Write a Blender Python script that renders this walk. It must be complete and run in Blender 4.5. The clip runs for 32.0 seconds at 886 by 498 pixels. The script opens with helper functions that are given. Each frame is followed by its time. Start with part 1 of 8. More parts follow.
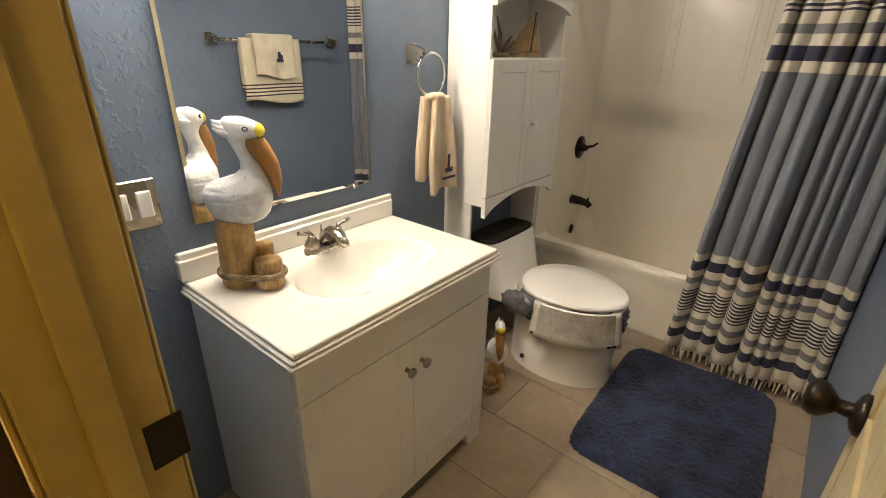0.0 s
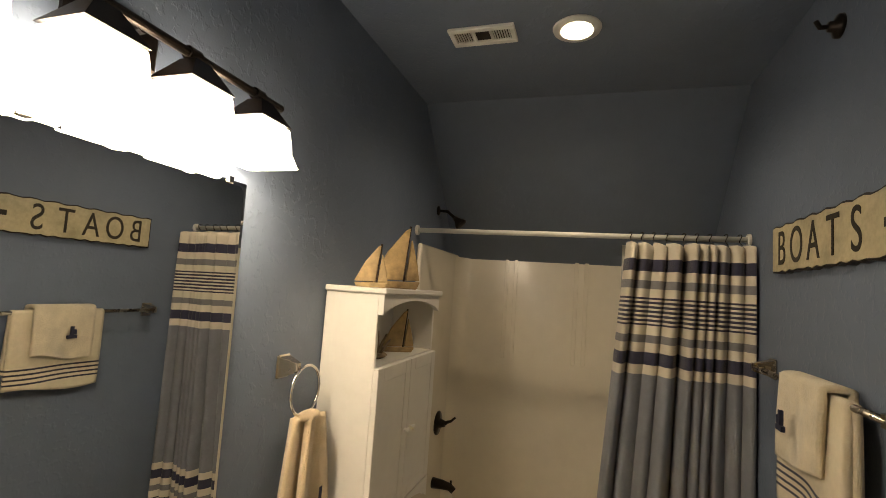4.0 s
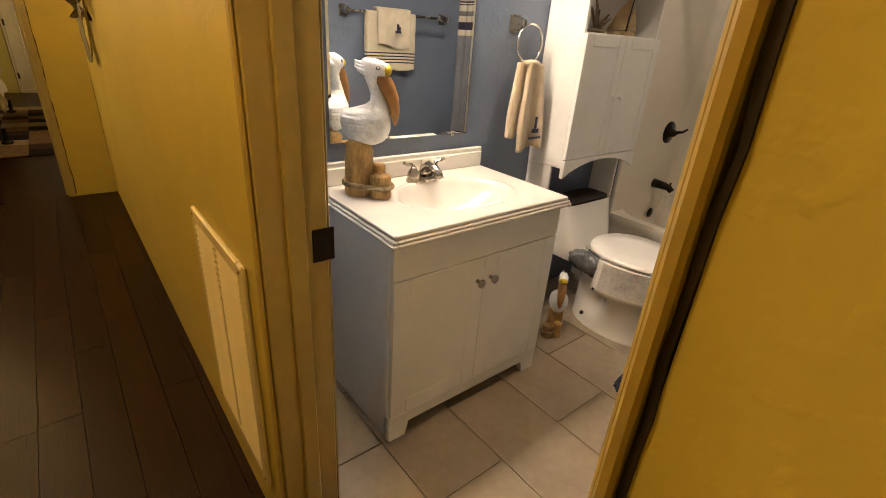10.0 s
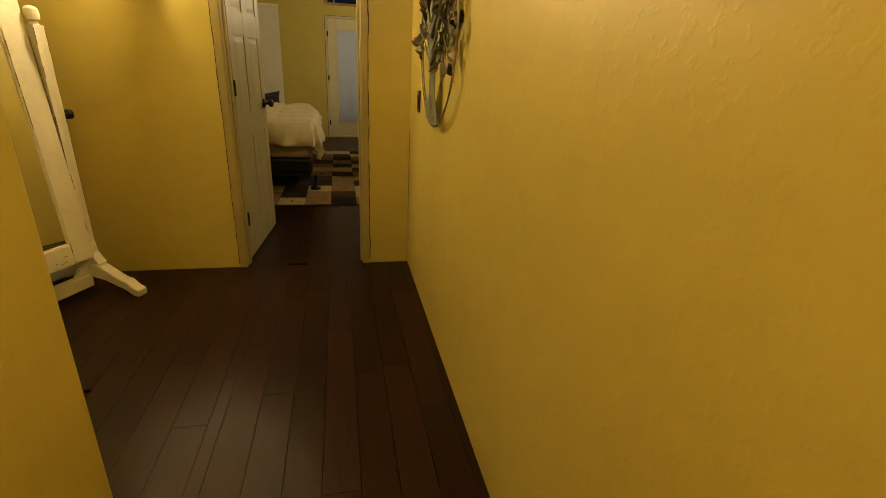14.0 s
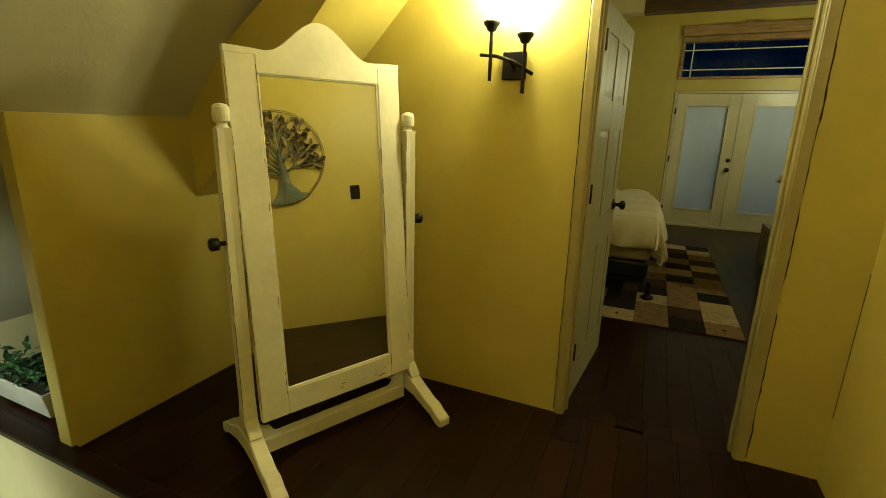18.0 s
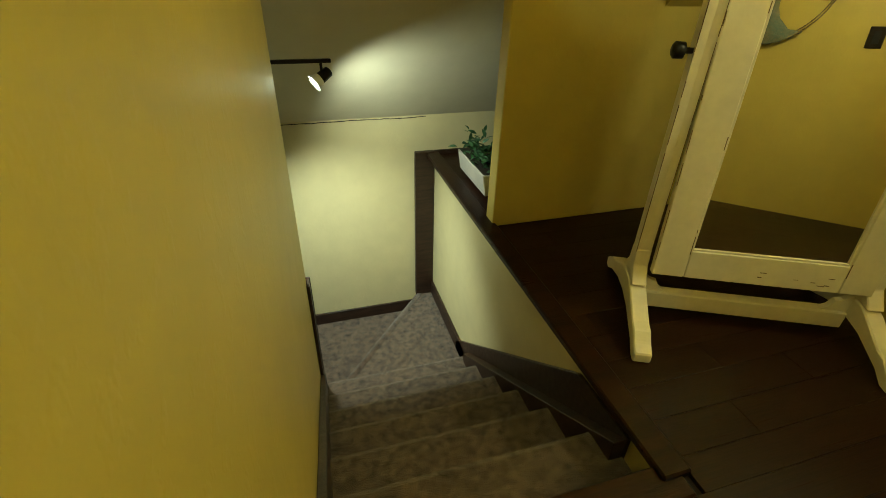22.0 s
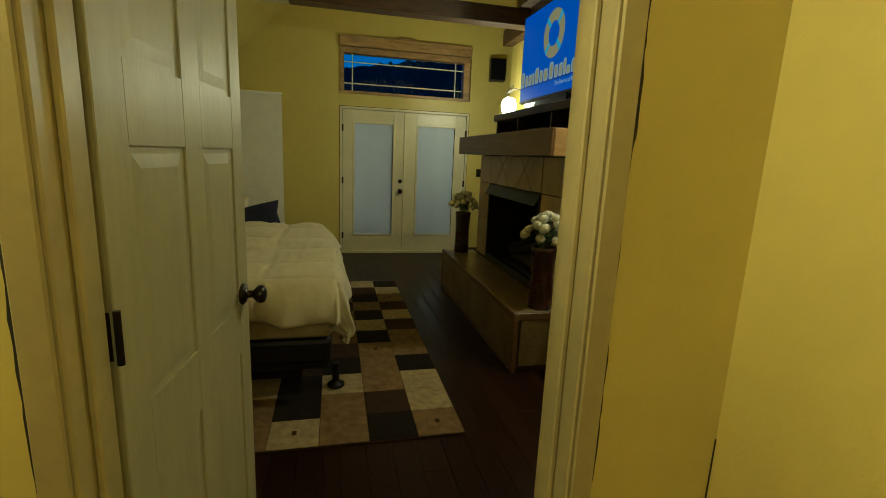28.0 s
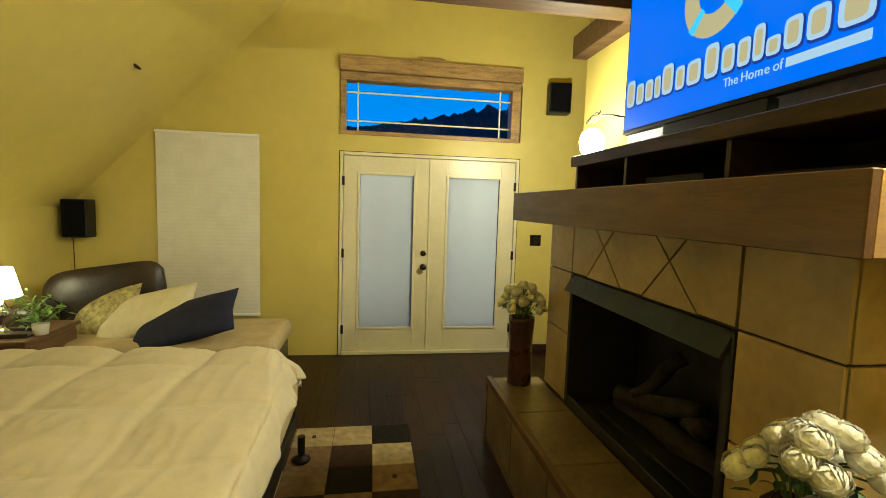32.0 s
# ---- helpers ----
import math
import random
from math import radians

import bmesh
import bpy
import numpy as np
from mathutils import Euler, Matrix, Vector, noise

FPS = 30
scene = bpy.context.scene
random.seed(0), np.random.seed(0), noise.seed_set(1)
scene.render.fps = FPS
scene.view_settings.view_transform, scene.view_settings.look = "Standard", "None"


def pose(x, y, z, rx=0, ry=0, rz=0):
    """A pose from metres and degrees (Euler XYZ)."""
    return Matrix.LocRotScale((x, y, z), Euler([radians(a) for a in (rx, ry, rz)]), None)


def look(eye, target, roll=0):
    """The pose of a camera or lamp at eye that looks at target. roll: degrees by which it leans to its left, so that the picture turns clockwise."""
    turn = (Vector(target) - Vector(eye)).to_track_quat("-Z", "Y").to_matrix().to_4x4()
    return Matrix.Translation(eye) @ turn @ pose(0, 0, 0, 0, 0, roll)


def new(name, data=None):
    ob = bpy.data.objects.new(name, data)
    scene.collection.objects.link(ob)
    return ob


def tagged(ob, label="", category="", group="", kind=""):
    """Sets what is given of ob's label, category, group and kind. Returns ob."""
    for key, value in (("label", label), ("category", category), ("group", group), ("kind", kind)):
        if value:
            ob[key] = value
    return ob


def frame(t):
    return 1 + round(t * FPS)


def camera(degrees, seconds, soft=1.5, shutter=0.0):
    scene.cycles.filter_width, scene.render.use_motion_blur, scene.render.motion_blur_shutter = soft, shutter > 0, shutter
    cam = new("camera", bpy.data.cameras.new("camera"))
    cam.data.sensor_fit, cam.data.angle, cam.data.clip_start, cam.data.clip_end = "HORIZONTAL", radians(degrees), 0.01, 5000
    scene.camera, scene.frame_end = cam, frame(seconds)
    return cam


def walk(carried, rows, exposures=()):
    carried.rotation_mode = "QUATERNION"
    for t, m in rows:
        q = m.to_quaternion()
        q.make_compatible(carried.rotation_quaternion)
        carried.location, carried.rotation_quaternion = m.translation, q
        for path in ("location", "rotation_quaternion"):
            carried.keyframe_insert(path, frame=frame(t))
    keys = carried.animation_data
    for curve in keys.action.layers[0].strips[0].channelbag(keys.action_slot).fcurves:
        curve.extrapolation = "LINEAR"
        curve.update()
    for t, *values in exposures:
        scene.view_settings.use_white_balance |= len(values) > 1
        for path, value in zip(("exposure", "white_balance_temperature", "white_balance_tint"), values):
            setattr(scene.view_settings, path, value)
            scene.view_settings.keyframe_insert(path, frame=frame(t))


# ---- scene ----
cam = camera(87.3, 32.0, 0.9)
PATH = [
    (0, (1.277, -0.011, 1.416), (0.116, 1.413, 0.625), 1.4),
    (0.5, (1.281, -0.025, 1.48), (0.023, 1.398, 0.849), 1.2),
    (1, (1.264, -0.031, 1.52), (-0.047, 1.409, 1.065), 2.0),
    (1.5, (1.227, -0.039, 1.571), (-0.062, 1.463, 1.285), 2.8),
    (2, (1.202, -0.06, 1.604), (0.021, 1.547, 1.455), 3.9),
    (2.5, (1.162, -0.06, 1.625), (0.115, 1.643, 1.582), 4.9),
    (3, (1.104, -0.025, 1.639), (0.163, 1.739, 1.703), 5.3),
    (3.5, (0.999, 0.078, 1.66), (0.182, 1.897, 1.811), 4.2),
    (4, (0.884, 0.11, 1.668), (0.275, 2.007, 1.837), 4.0),
    (4.5, (0.754, 0.073, 1.672), (0.547, 2.057, 1.816), 3.9),
    (6.5, (0.873, 0.056, 1.633), (0.859, 2.055, 1.58), 2.8),
    (7, (1.013, 0.104, 1.593), (0.783, 2.084, 1.439), 3.0),
    (7.5, (1.088, 0.103, 1.508), (0.75, 2.054, 1.228), 3.9),
    (8, (1.166, 0.024, 1.432), (0.681, 1.925, 1.045), 4.3),
    (8.5, (1.262, -0.038, 1.403), (0.552, 1.767, 0.916), 4.6),
    (9, (1.336, -0.091, 1.392), (0.428, 1.58, 0.774), 5.0),
    (9.5, (1.401, -0.132, 1.345), (0.244, 1.324, 0.61), 4.8),
    (10, (1.524, -0.251, 1.338), (0.138, 0.923, 0.501), 4.3),
    (10.5, (1.668, -0.363, 1.331), (0.104, 0.51, 0.442), 4.1),
    (11, (1.689, -0.419, 1.342), (0.026, 0.249, 0.454), 3.9),
    (11.5, (1.585, -0.453, 1.351), (-0.13, 0.091, 0.478), 3.7),
    (12, (1.399, -0.435, 1.355), (-0.324, 0.095, 0.489), 3.8),
    (12.5, (1.051, -0.443, 1.351), (-0.685, 0.072, 0.502), 3.9),
    (13, (0.701, -0.439, 1.353), (-1.056, 0.038, 0.524), 3.2),
    (13.5, (0.418, -0.437, 1.301), (-1.377, 0.014, 0.545), 3.3),
    (15.5, (-0.543, -0.533, 1.317), (-2.403, -0.208, 0.659), 2.2),
    (16, (-0.616, -0.579, 1.334), (-2.505, -0.352, 0.716), 1.9),
    (16.5, (-0.641, -0.65, 1.357), (-2.553, -0.563, 0.777), 1.7),
    (17, (-0.674, -0.7, 1.389), (-2.597, -0.847, 0.859), 1.2),
    (17.5, (-0.71, -0.76, 1.424), (-2.596, -1.21, 0.936), 1.2),
    (18, (-0.723, -0.8, 1.415), (-2.493, -1.584, 0.914), 1.4),
    (18.5, (-0.77, -0.845, 1.362), (-2.33, -1.943, 0.762), 2.2),
    (19, (-0.852, -0.93, 1.343), (-2.126, -2.279, 0.598), 2.3),
    (19.5, (-0.852, -0.99, 1.267), (-1.833, -2.494, 0.386), 1.7),
    (20, (-0.825, -1.02, 1.206), (-1.538, -2.569, 0.161), 0.8),
    (20.5, (-0.795, -1.029, 1.17), (-1.299, -2.579, 0.011), 0.7),
    (21, (-0.772, -1.015, 1.165), (-1.208, -2.564, -0.022), 1.3),
    (21.5, (-0.778, -1.009, 1.167), (-1.208, -2.598, 0.031), 1.8),
    (22, (-0.784, -1.004, 1.196), (-1.291, -2.623, 0.136), 1.7),
    (22.5, (-0.793, -0.976, 1.219), (-1.442, -2.602, 0.252), 0.6),
    (23, (-0.776, -0.927, 1.284), (-1.747, -2.472, 0.465), -0.7),
    (23.5, (-0.733, -0.862, 1.342), (-2.034, -2.257, 0.744), -1.5),
    (24, (-0.668, -0.779, 1.375), (-2.228, -1.946, 0.92), -1.9),
    (24.5, (-0.628, -0.719, 1.404), (-2.366, -1.607, 0.962), -2.6),
    (25, (-0.671, -0.68, 1.421), (-2.494, -1.373, 0.978), -2.0),
    (25.5, (-0.815, -0.631, 1.421), (-2.709, -1.108, 0.989), -1.4),
    (26, (-1.015, -0.611, 1.417), (-2.96, -0.802, 0.992), -0.5),
    (26.5, (-1.288, -0.656, 1.411), (-3.243, -0.543, 1.007), 0.1),
    (28.5, (-2.578, -0.724, 1.45), (-4.469, -0.208, 1.056), 3.2),
    (29, (-2.878, -0.655, 1.458), (-4.746, -0.058, 1.067), 3.6),
    (29.5, (-3.117, -0.607, 1.438), (-4.973, 0.026, 1.044), 3.5),
    (30, (-3.402, -0.589, 1.445), (-5.250, 0.058, 1.037), 3.2),
    (30.5, (-3.679, -0.518, 1.448), (-5.528, 0.119, 1.028), 2.6),
    (31, (-3.914, -0.441, 1.476), (-5.783, 0.156, 1.086), 2.2),
    (31.5, (-4.149, -0.408, 1.518), (-6.062, 0.088, 1.21), 2.0),
    (32, (-4.255, -0.333, 1.544), (-6.223, -0.023, 1.36), 1.8),
]
EXPOSURES = [(0, 0.25, 6400, 14), (1.0, -0.05, 6700, 15), (2.0, -0.15, 6900, 14), (4.0, -0.47, 7700, 14), (7.0, -0.1, 7900, 17), (8.0, -0.2, 7900, 22), (9.0, -0.15, 6900, 16), (10.0, 0.3, 7000, 20), (11.0, 0.45, 7000, 16), (13.5, 0.36, 7000, 13), (15.5, 0.2, 5800, -26), (17.0, 0.14, 5800, -26), (18.0, 0.08, 5800, -26), (19.0, 0.4, 5800, -26), (20.0, 0.22, 5800, -26), (21.0, 0.16, 5800, -26), (22.0, 0.1, 5800, -26), (23.0, 0.16, 5800, -26), (25.0, 0.1, 5750, -26), (26.0, -0.06, 5700, -26), (26.5, -0.06, 5700, -26), (28.5, 0.3, 5200, -16), (29.0, 0.42, 5200, -14), (30.0, 1.27, 5300, -11), (31.0, 1.57, 5400, -8), (32, 1.62, 5500, -8)]
walk(cam, [(t, look(e, g, r)) for t, e, g, r in PATH], EXPOSURES)

# ---- world and light ----
world = bpy.data.worlds.new("dusk")
scene.world = world
world.use_nodes = True
wn = world.node_tree
wbg = wn.nodes["Background"]
wco = wn.nodes.new("ShaderNodeTexCoord")
wse = wn.nodes.new("ShaderNodeSeparateXYZ")
wra = wn.nodes.new("ShaderNodeValToRGB")
wra.color_ramp.elements[0].position, wra.color_ramp.elements[0].color = 0.0, (0.01, 0.30, 0.95, 1)
wra.color_ramp.elements[1].position, wra.color_ramp.elements[1].color = 0.6, (0.0, 0.08, 0.42, 1)
wn.links.new(wco.outputs["Generated"], wse.inputs[0])
wn.links.new(wse.outputs["Z"], wra.inputs[0])
wn.links.new(wra.outputs[0], wbg.inputs[0])
wbg.inputs[1].default_value = 0.36


def lamp(name, kind, loc, watts, col, size=0.05, target=None, cone=60, blend=0.6):
    d = bpy.data.lights.new(name, kind)
    d.energy, d.color = watts, col
    if kind == "AREA":
        d.size = size
    else:
        d.shadow_soft_size = size
    ob = new(name, d)
    if kind == "SPOT":
        d.spot_size, d.spot_blend = radians(cone), blend
    ob.matrix_world = look(loc, target) if target else Matrix.Translation(loc)
    return ob


WARM = (1.0, 0.74, 0.42)
SOFT = (1.0, 0.86, 0.66)
SPOTC = (1.0, 0.87, 0.76)
MILD = (1.0, 0.79, 0.53)


# ---- materials ----
def mat(name, col, rough=0.6, metal=0.0, var=0.12, vs=6.0, bump=0.0, bs=60.0, detail=4.0, spec=0.5, col2=None,
        stretch=(1, 1, 1), sheen=0.0, rand=0.0, coat=0.0):
    """A surface with tone variation at two scales, fine relief and, on repeated pieces, a tone of their own."""
    m = bpy.data.materials.new(name)
    m.use_nodes = True
    t = m.node_tree
    b = t.nodes["Principled BSDF"]
    b.inputs["Roughness"].default_value = rough
    b.inputs["Metallic"].default_value = metal
    b.inputs["Specular IOR Level"].default_value = spec
    b.inputs["Coat Weight"].default_value = coat
    b.inputs["Sheen Weight"].default_value = sheen
    co = t.nodes.new("ShaderNodeTexCoord")
    mp = t.nodes.new("ShaderNodeMapping")
    mp.inputs["Scale"].default_value = stretch
    t.links.new(co.outputs["Object"], mp.inputs[0])
    n1 = t.nodes.new("ShaderNodeTexNoise")
    n1.inputs["Scale"].default_value, n1.inputs["Detail"].default_value = vs, detail
    n2 = t.nodes.new("ShaderNodeTexNoise")
    n2.inputs["Scale"].default_value, n2.inputs["Detail"].default_value = vs * 7, 3
    t.links.new(mp.outputs[0], n1.inputs[0])
    t.links.new(mp.outputs[0], n2.inputs[0])
    mx = t.nodes.new("ShaderNodeMix")
    mx.data_type = "RGBA"
    c2 = col2 or tuple(max(0, c * (1 - 2 * var)) for c in col)
    c1 = tuple(min(1, c * (1 + var)) for c in col)
    mx.inputs[6].default_value, mx.inputs[7].default_value = (*c1, 1), (*c2, 1)
    ad = t.nodes.new("ShaderNodeMath")
    ad.operation = "MULTIPLY_ADD"
    ad.inputs[1].default_value = 0.35
    t.links.new(n2.outputs[0], ad.inputs[0])
    sc = t.nodes.new("ShaderNodeMath")
    sc.operation = "MULTIPLY"
    sc.inputs[1].default_value = 0.65
    t.links.new(n1.outputs[0], sc.inputs[0])
    t.links.new(sc.outputs[0], ad.inputs[2])
    rp = t.nodes.new("ShaderNodeMapRange")
    rp.inputs[1].default_value, rp.inputs[2].default_value = 0.32, 0.68
    t.links.new(ad.outputs[0], rp.inputs[0])
    t.links.new(rp.outputs[0], mx.inputs[0])
    out = mx.outputs[2]
    if rand:
        oi = t.nodes.new("ShaderNodeObjectInfo")
        hs = t.nodes.new("ShaderNodeHueSaturation")
        mr = t.nodes.new("ShaderNodeMapRange")
        mr.inputs[3].default_value, mr.inputs[4].default_value = 1 - rand, 1 + rand
        t.links.new(oi.outputs["Random"], mr.inputs[0])
        t.links.new(mr.outputs[0], hs.inputs["Value"])
        t.links.new(out, hs.inputs["Color"])
        out = hs.outputs[0]
    t.links.new(out, b.inputs["Base Color"])
    rr = t.nodes.new("ShaderNodeMapRange")
    rr.inputs[3].default_value, rr.inputs[4].default_value = max(0.02, rough - 0.08), min(1, rough + 0.08)
    t.links.new(n1.outputs[0], rr.inputs[0])
    t.links.new(rr.outputs[0], b.inputs["Roughness"])
    if bump:
        n3 = t.nodes.new("ShaderNodeTexNoise")
        n3.inputs["Scale"].default_value, n3.inputs["Detail"].default_value = bs, 5
        t.links.new(mp.outputs[0], n3.inputs[0])
        bp = t.nodes.new("ShaderNodeBump")
        bp.inputs["Strength"].default_value, bp.inputs["Distance"].default_value = bump, 0.01
        t.links.new(n3.outputs[0], bp.inputs["Height"])
        t.links.new(bp.outputs[0], b.inputs["Normal"])
    return m


def plaster(name, col, dab=0.35, rough=0.55):
    """Knock-down textured wall paint: flattened dabs over a faint orange peel."""
    m = mat(name, col, rough, var=0.05, vs=1.3)
    t = m.node_tree
    b = t.nodes["Principled BSDF"]
    co = t.nodes["Texture Coordinate"]
    n = t.nodes.new("ShaderNodeTexNoise")
    n.inputs["Scale"].default_value, n.inputs["Detail"].default_value = 34, 3
    r = t.nodes.new("ShaderNodeMapRange")
    r.inputs[1].default_value, r.inputs[2].default_value = 0.54, 0.62
    f = t.nodes.new("ShaderNodeTexNoise")
    f.inputs["Scale"].default_value, f.inputs["Detail"].default_value = 160, 2
    a = t.nodes.new("ShaderNodeMath")
    a.operation = "MULTIPLY_ADD"
    a.inputs[1].default_value = 0.25
    t.links.new(co.outputs["Object"], n.inputs[0])
    t.links.new(co.outputs["Object"], f.inputs[0])
    t.links.new(n.outputs[0], r.inputs[0])
    t.links.new(f.outputs[0], a.inputs[0])
    t.links.new(r.outputs[0], a.inputs[2])
    bp = t.nodes.new("ShaderNodeBump")
    bp.inputs["Strength"].default_value, bp.inputs["Distance"].default_value = dab, 0.004
    t.links.new(a.outputs[0], bp.inputs["Height"])
    t.links.new(bp.outputs[0], b.inputs["Normal"])
    return m


def glow(name, col, strength, base=0.8):
    m = bpy.data.materials.new(name)
    m.use_nodes = True
    b = m.node_tree.nodes["Principled BSDF"]
    b.inputs["Base Color"].default_value = (base, base, base * 0.97, 1)
    b.inputs["Emission Color"].default_value = (*col, 1)
    b.inputs["Emission Strength"].default_value = strength
    return m


def glassy(name, col=(1, 1, 1), rough=0.0, alpha=1.0):
    m = bpy.data.materials.new(name)
    m.use_nodes = True
    b = m.node_tree.nodes["Principled BSDF"]
    b.inputs["Base Color"].default_value = (*col, 1)
    b.inputs["Roughness"].default_value = rough
    b.inputs["Transmission Weight"].default_value = 1.0
    b.inputs["IOR"].default_value = 1.2
    return m


def banded(name, axis, bands, base, rough=0.85, bump=0.25):
    """Woven cloth with stripes across one axis: bands are (from, to, colour) along it, in metres."""
    m = mat(name, base, rough, var=0.06, vs=9, bump=bump, bs=420, sheen=0.2)
    t = m.node_tree
    b = t.nodes["Principled BSDF"]
    se = t.nodes.new("ShaderNodeSeparateXYZ")
    t.links.new(t.nodes["Texture Coordinate"].outputs["Object"], se.inputs[0])
    out = b.inputs["Base Color"].links[0].from_socket
    for lo, hi, c in bands:
        cm = t.nodes.new("ShaderNodeMath")
        cm.operation = "COMPARE"
        cm.inputs[1].default_value, cm.inputs[2].default_value = (lo + hi) / 2, (hi - lo) / 2
        t.links.new(se.outputs[axis], cm.inputs[0])
        mx = t.nodes.new("ShaderNodeMix")
        mx.data_type = "RGBA"
        mx.inputs[7].default_value = (*c, 1)
        t.links.new(cm.outputs[0], mx.inputs[0])
        t.links.new(out, mx.inputs[6])
        out = mx.outputs[2]
    t.links.new(out, b.inputs["Base Color"])
    return m


YELLOW = plaster("yellow_paint", (0.55, 0.455, 0.115), 0.085, 0.42)
SLOPEW = plaster("pale_cream_paint", (0.60, 0.565, 0.42), 0.10, 0.5)
CREAMW = plaster("pale_yellow_paint", (0.66, 0.60, 0.35), 0.12, 0.5)
BLUE = plaster("slate_blue_paint", (0.150, 0.192, 0.268), 0.22, 0.45)
TRIM = mat("cream_trim_paint", (0.39, 0.29, 0.085), 0.4, var=0.08, vs=5, bump=0.08, bs=40)
DOORP = mat("cream_door_paint", (0.43, 0.365, 0.215), 0.38, var=0.06, vs=3, bump=0.06, bs=30, stretch=(6, 6, 1))
WHITE = mat("white_cabinet_paint", (0.80, 0.79, 0.75), 0.35, var=0.03, vs=4, bump=0.04, bs=50)
PORC = mat("white_porcelain", (0.80, 0.79, 0.76), 0.08, var=0.02, vs=3, coat=0.3)
ACRYL = mat("white_acrylic", (0.86, 0.81, 0.70), 0.22, var=0.03, vs=2, coat=0.15)
MARBLE = mat("cultured_marble", (0.75, 0.72, 0.66), 0.14, var=0.03, vs=3, coat=0.4)
DARKW = mat("dark_stained_wood", (0.036, 0.019, 0.012), 0.38, var=0.35, vs=5, bump=0.12, bs=30, stretch=(1, 8, 8))
PLANK = mat("dark_floor_plank", (0.021, 0.0078, 0.0040), 0.30, spec=0.14, var=0.38, vs=3, bump=0.12, bs=25, stretch=(1, 9, 9), rand=0.27)
# cream door paint darkened, the bedroom door's shade put into the colour
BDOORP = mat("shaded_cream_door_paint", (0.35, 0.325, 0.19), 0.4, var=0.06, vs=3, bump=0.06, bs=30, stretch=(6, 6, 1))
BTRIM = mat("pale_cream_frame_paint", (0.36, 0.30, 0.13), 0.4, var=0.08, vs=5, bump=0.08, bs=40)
GROUT = mat("dark_joint", (0.02, 0.014, 0.01), 0.8)
TILE = mat("greige_floor_tile", (0.34, 0.275, 0.20), 0.30, var=0.12, vs=4, bump=0.05, bs=20, rand=0.10)
TGROUT = mat("pale_grout", (0.42, 0.37, 0.30), 0.85, var=0.1)
CARPET = mat("mottled_taupe_carpet", (0.120, 0.082, 0.057), 0.95, var=0.55, vs=26, bump=0.9, bs=240, sheen=0.3, detail=8)
NICKEL = mat("brushed_nickel", (0.43, 0.39, 0.33), 0.27, 1.0, var=0.08, vs=12)
CHROME = mat("chrome", (0.75, 0.73, 0.70), 0.10, 1.0, var=0.03)
BRONZE = mat("oil_rubbed_bronze", (0.025, 0.018, 0.014), 0.35, 0.7, var=0.25, vs=10)
IRON = mat("black_iron", (0.016, 0.013, 0.012), 0.5, 0.6, var=0.25, vs=12, bump=0.15, bs=80)
BLACK = mat("black_plastic", (0.008, 0.008, 0.009), 0.45, spec=0.3, var=0.2, vs=8)
FBLACK = mat("soot_black_metal", (0.014, 0.014, 0.013), 0.6, var=0.3, vs=7, bump=0.1)
MIRROR = mat("mirror_silver", (0.92, 0.93, 0.92), 0.01, 1.0, var=0.0)
MIRROR.node_tree.nodes["Principled BSDF"].inputs["Roughness"].default_value = 0.01
for _l in list(MIRROR.node_tree.nodes["Principled BSDF"].inputs["Roughness"].links):
    MIRROR.node_tree.links.remove(_l)
GLASS = glassy("window_glass")
SHABBY = mat("distressed_white_paint", (0.74, 0.70, 0.56), 0.45, var=0.06, vs=5, bump=0.12, bs=40)
WORN = mat("bare_worn_wood", (0.16, 0.10, 0.05), 0.7, var=0.3, vs=20)

# ---- lamps ----
for _y in (0.42, 0.62, 0.815, 1.01):
    lamp("vanity_bulb", "POINT", (0.105, _y, 1.945), 3.8, SOFT, 0.03)
lamp("bath_downlight", "SPOT", (0.80, 1.85, 2.64), 40, SOFT, 0.06, (0.85, 2.3, 0), 150, 0.8)
lamp("hall_bulb", "POINT", (-0.74, -0.46, 2.40), 18, WARM, 0.08)
lamp("hall_bulb", "POINT", (1.02, -0.50, 2.42), 22, WARM, 0.08)
for _y in (-1.53, -1.36):
    lamp("hall_sconce_bulb", "POINT", (-2.84, _y, 2.02), 20.5, WARM, 0.03)
lamp("stair_spot", "SPOT", (-0.93, -3.42, 0.60), 25, SPOTC, 0.03, (-2.0, -4.0, -0.05), 140, 1.0)
lamp("stair_spot", "SPOT", (-0.62, -3.36, 0.62), 130, SPOTC, 0.03, (-1.12, -3.74, -1.35), 92, 1.0)
lamp("bedroom_sconce_bulb", "POINT", (-4.68, 1.27, 2.44), 55, MILD, 0.04)
lamp("mantel_sconce_bulb", "POINT", (-7.37, 1.05, 2.08), 33, MILD, 0.05)
lamp("bedside_bulb", "POINT", (-7.71, -2.75, 0.95), 22, MILD, 0.04)


# ---- building helpers ----
ORIGIN = Vector((0.0, 0.0, 0.0))  # of the room being furnished


def thing(name, loc=(0, 0, 0), rz=0.0, label="", category="", group=""):
    """An empty at the base of a thing, which carries its parts."""
    ob = new(name)
    ob.empty_display_size = 0.05
    ob.matrix_world = Matrix.Translation(ORIGIN) @ pose(*loc, 0, 0, rz)
    return tagged(ob, label, category, group)


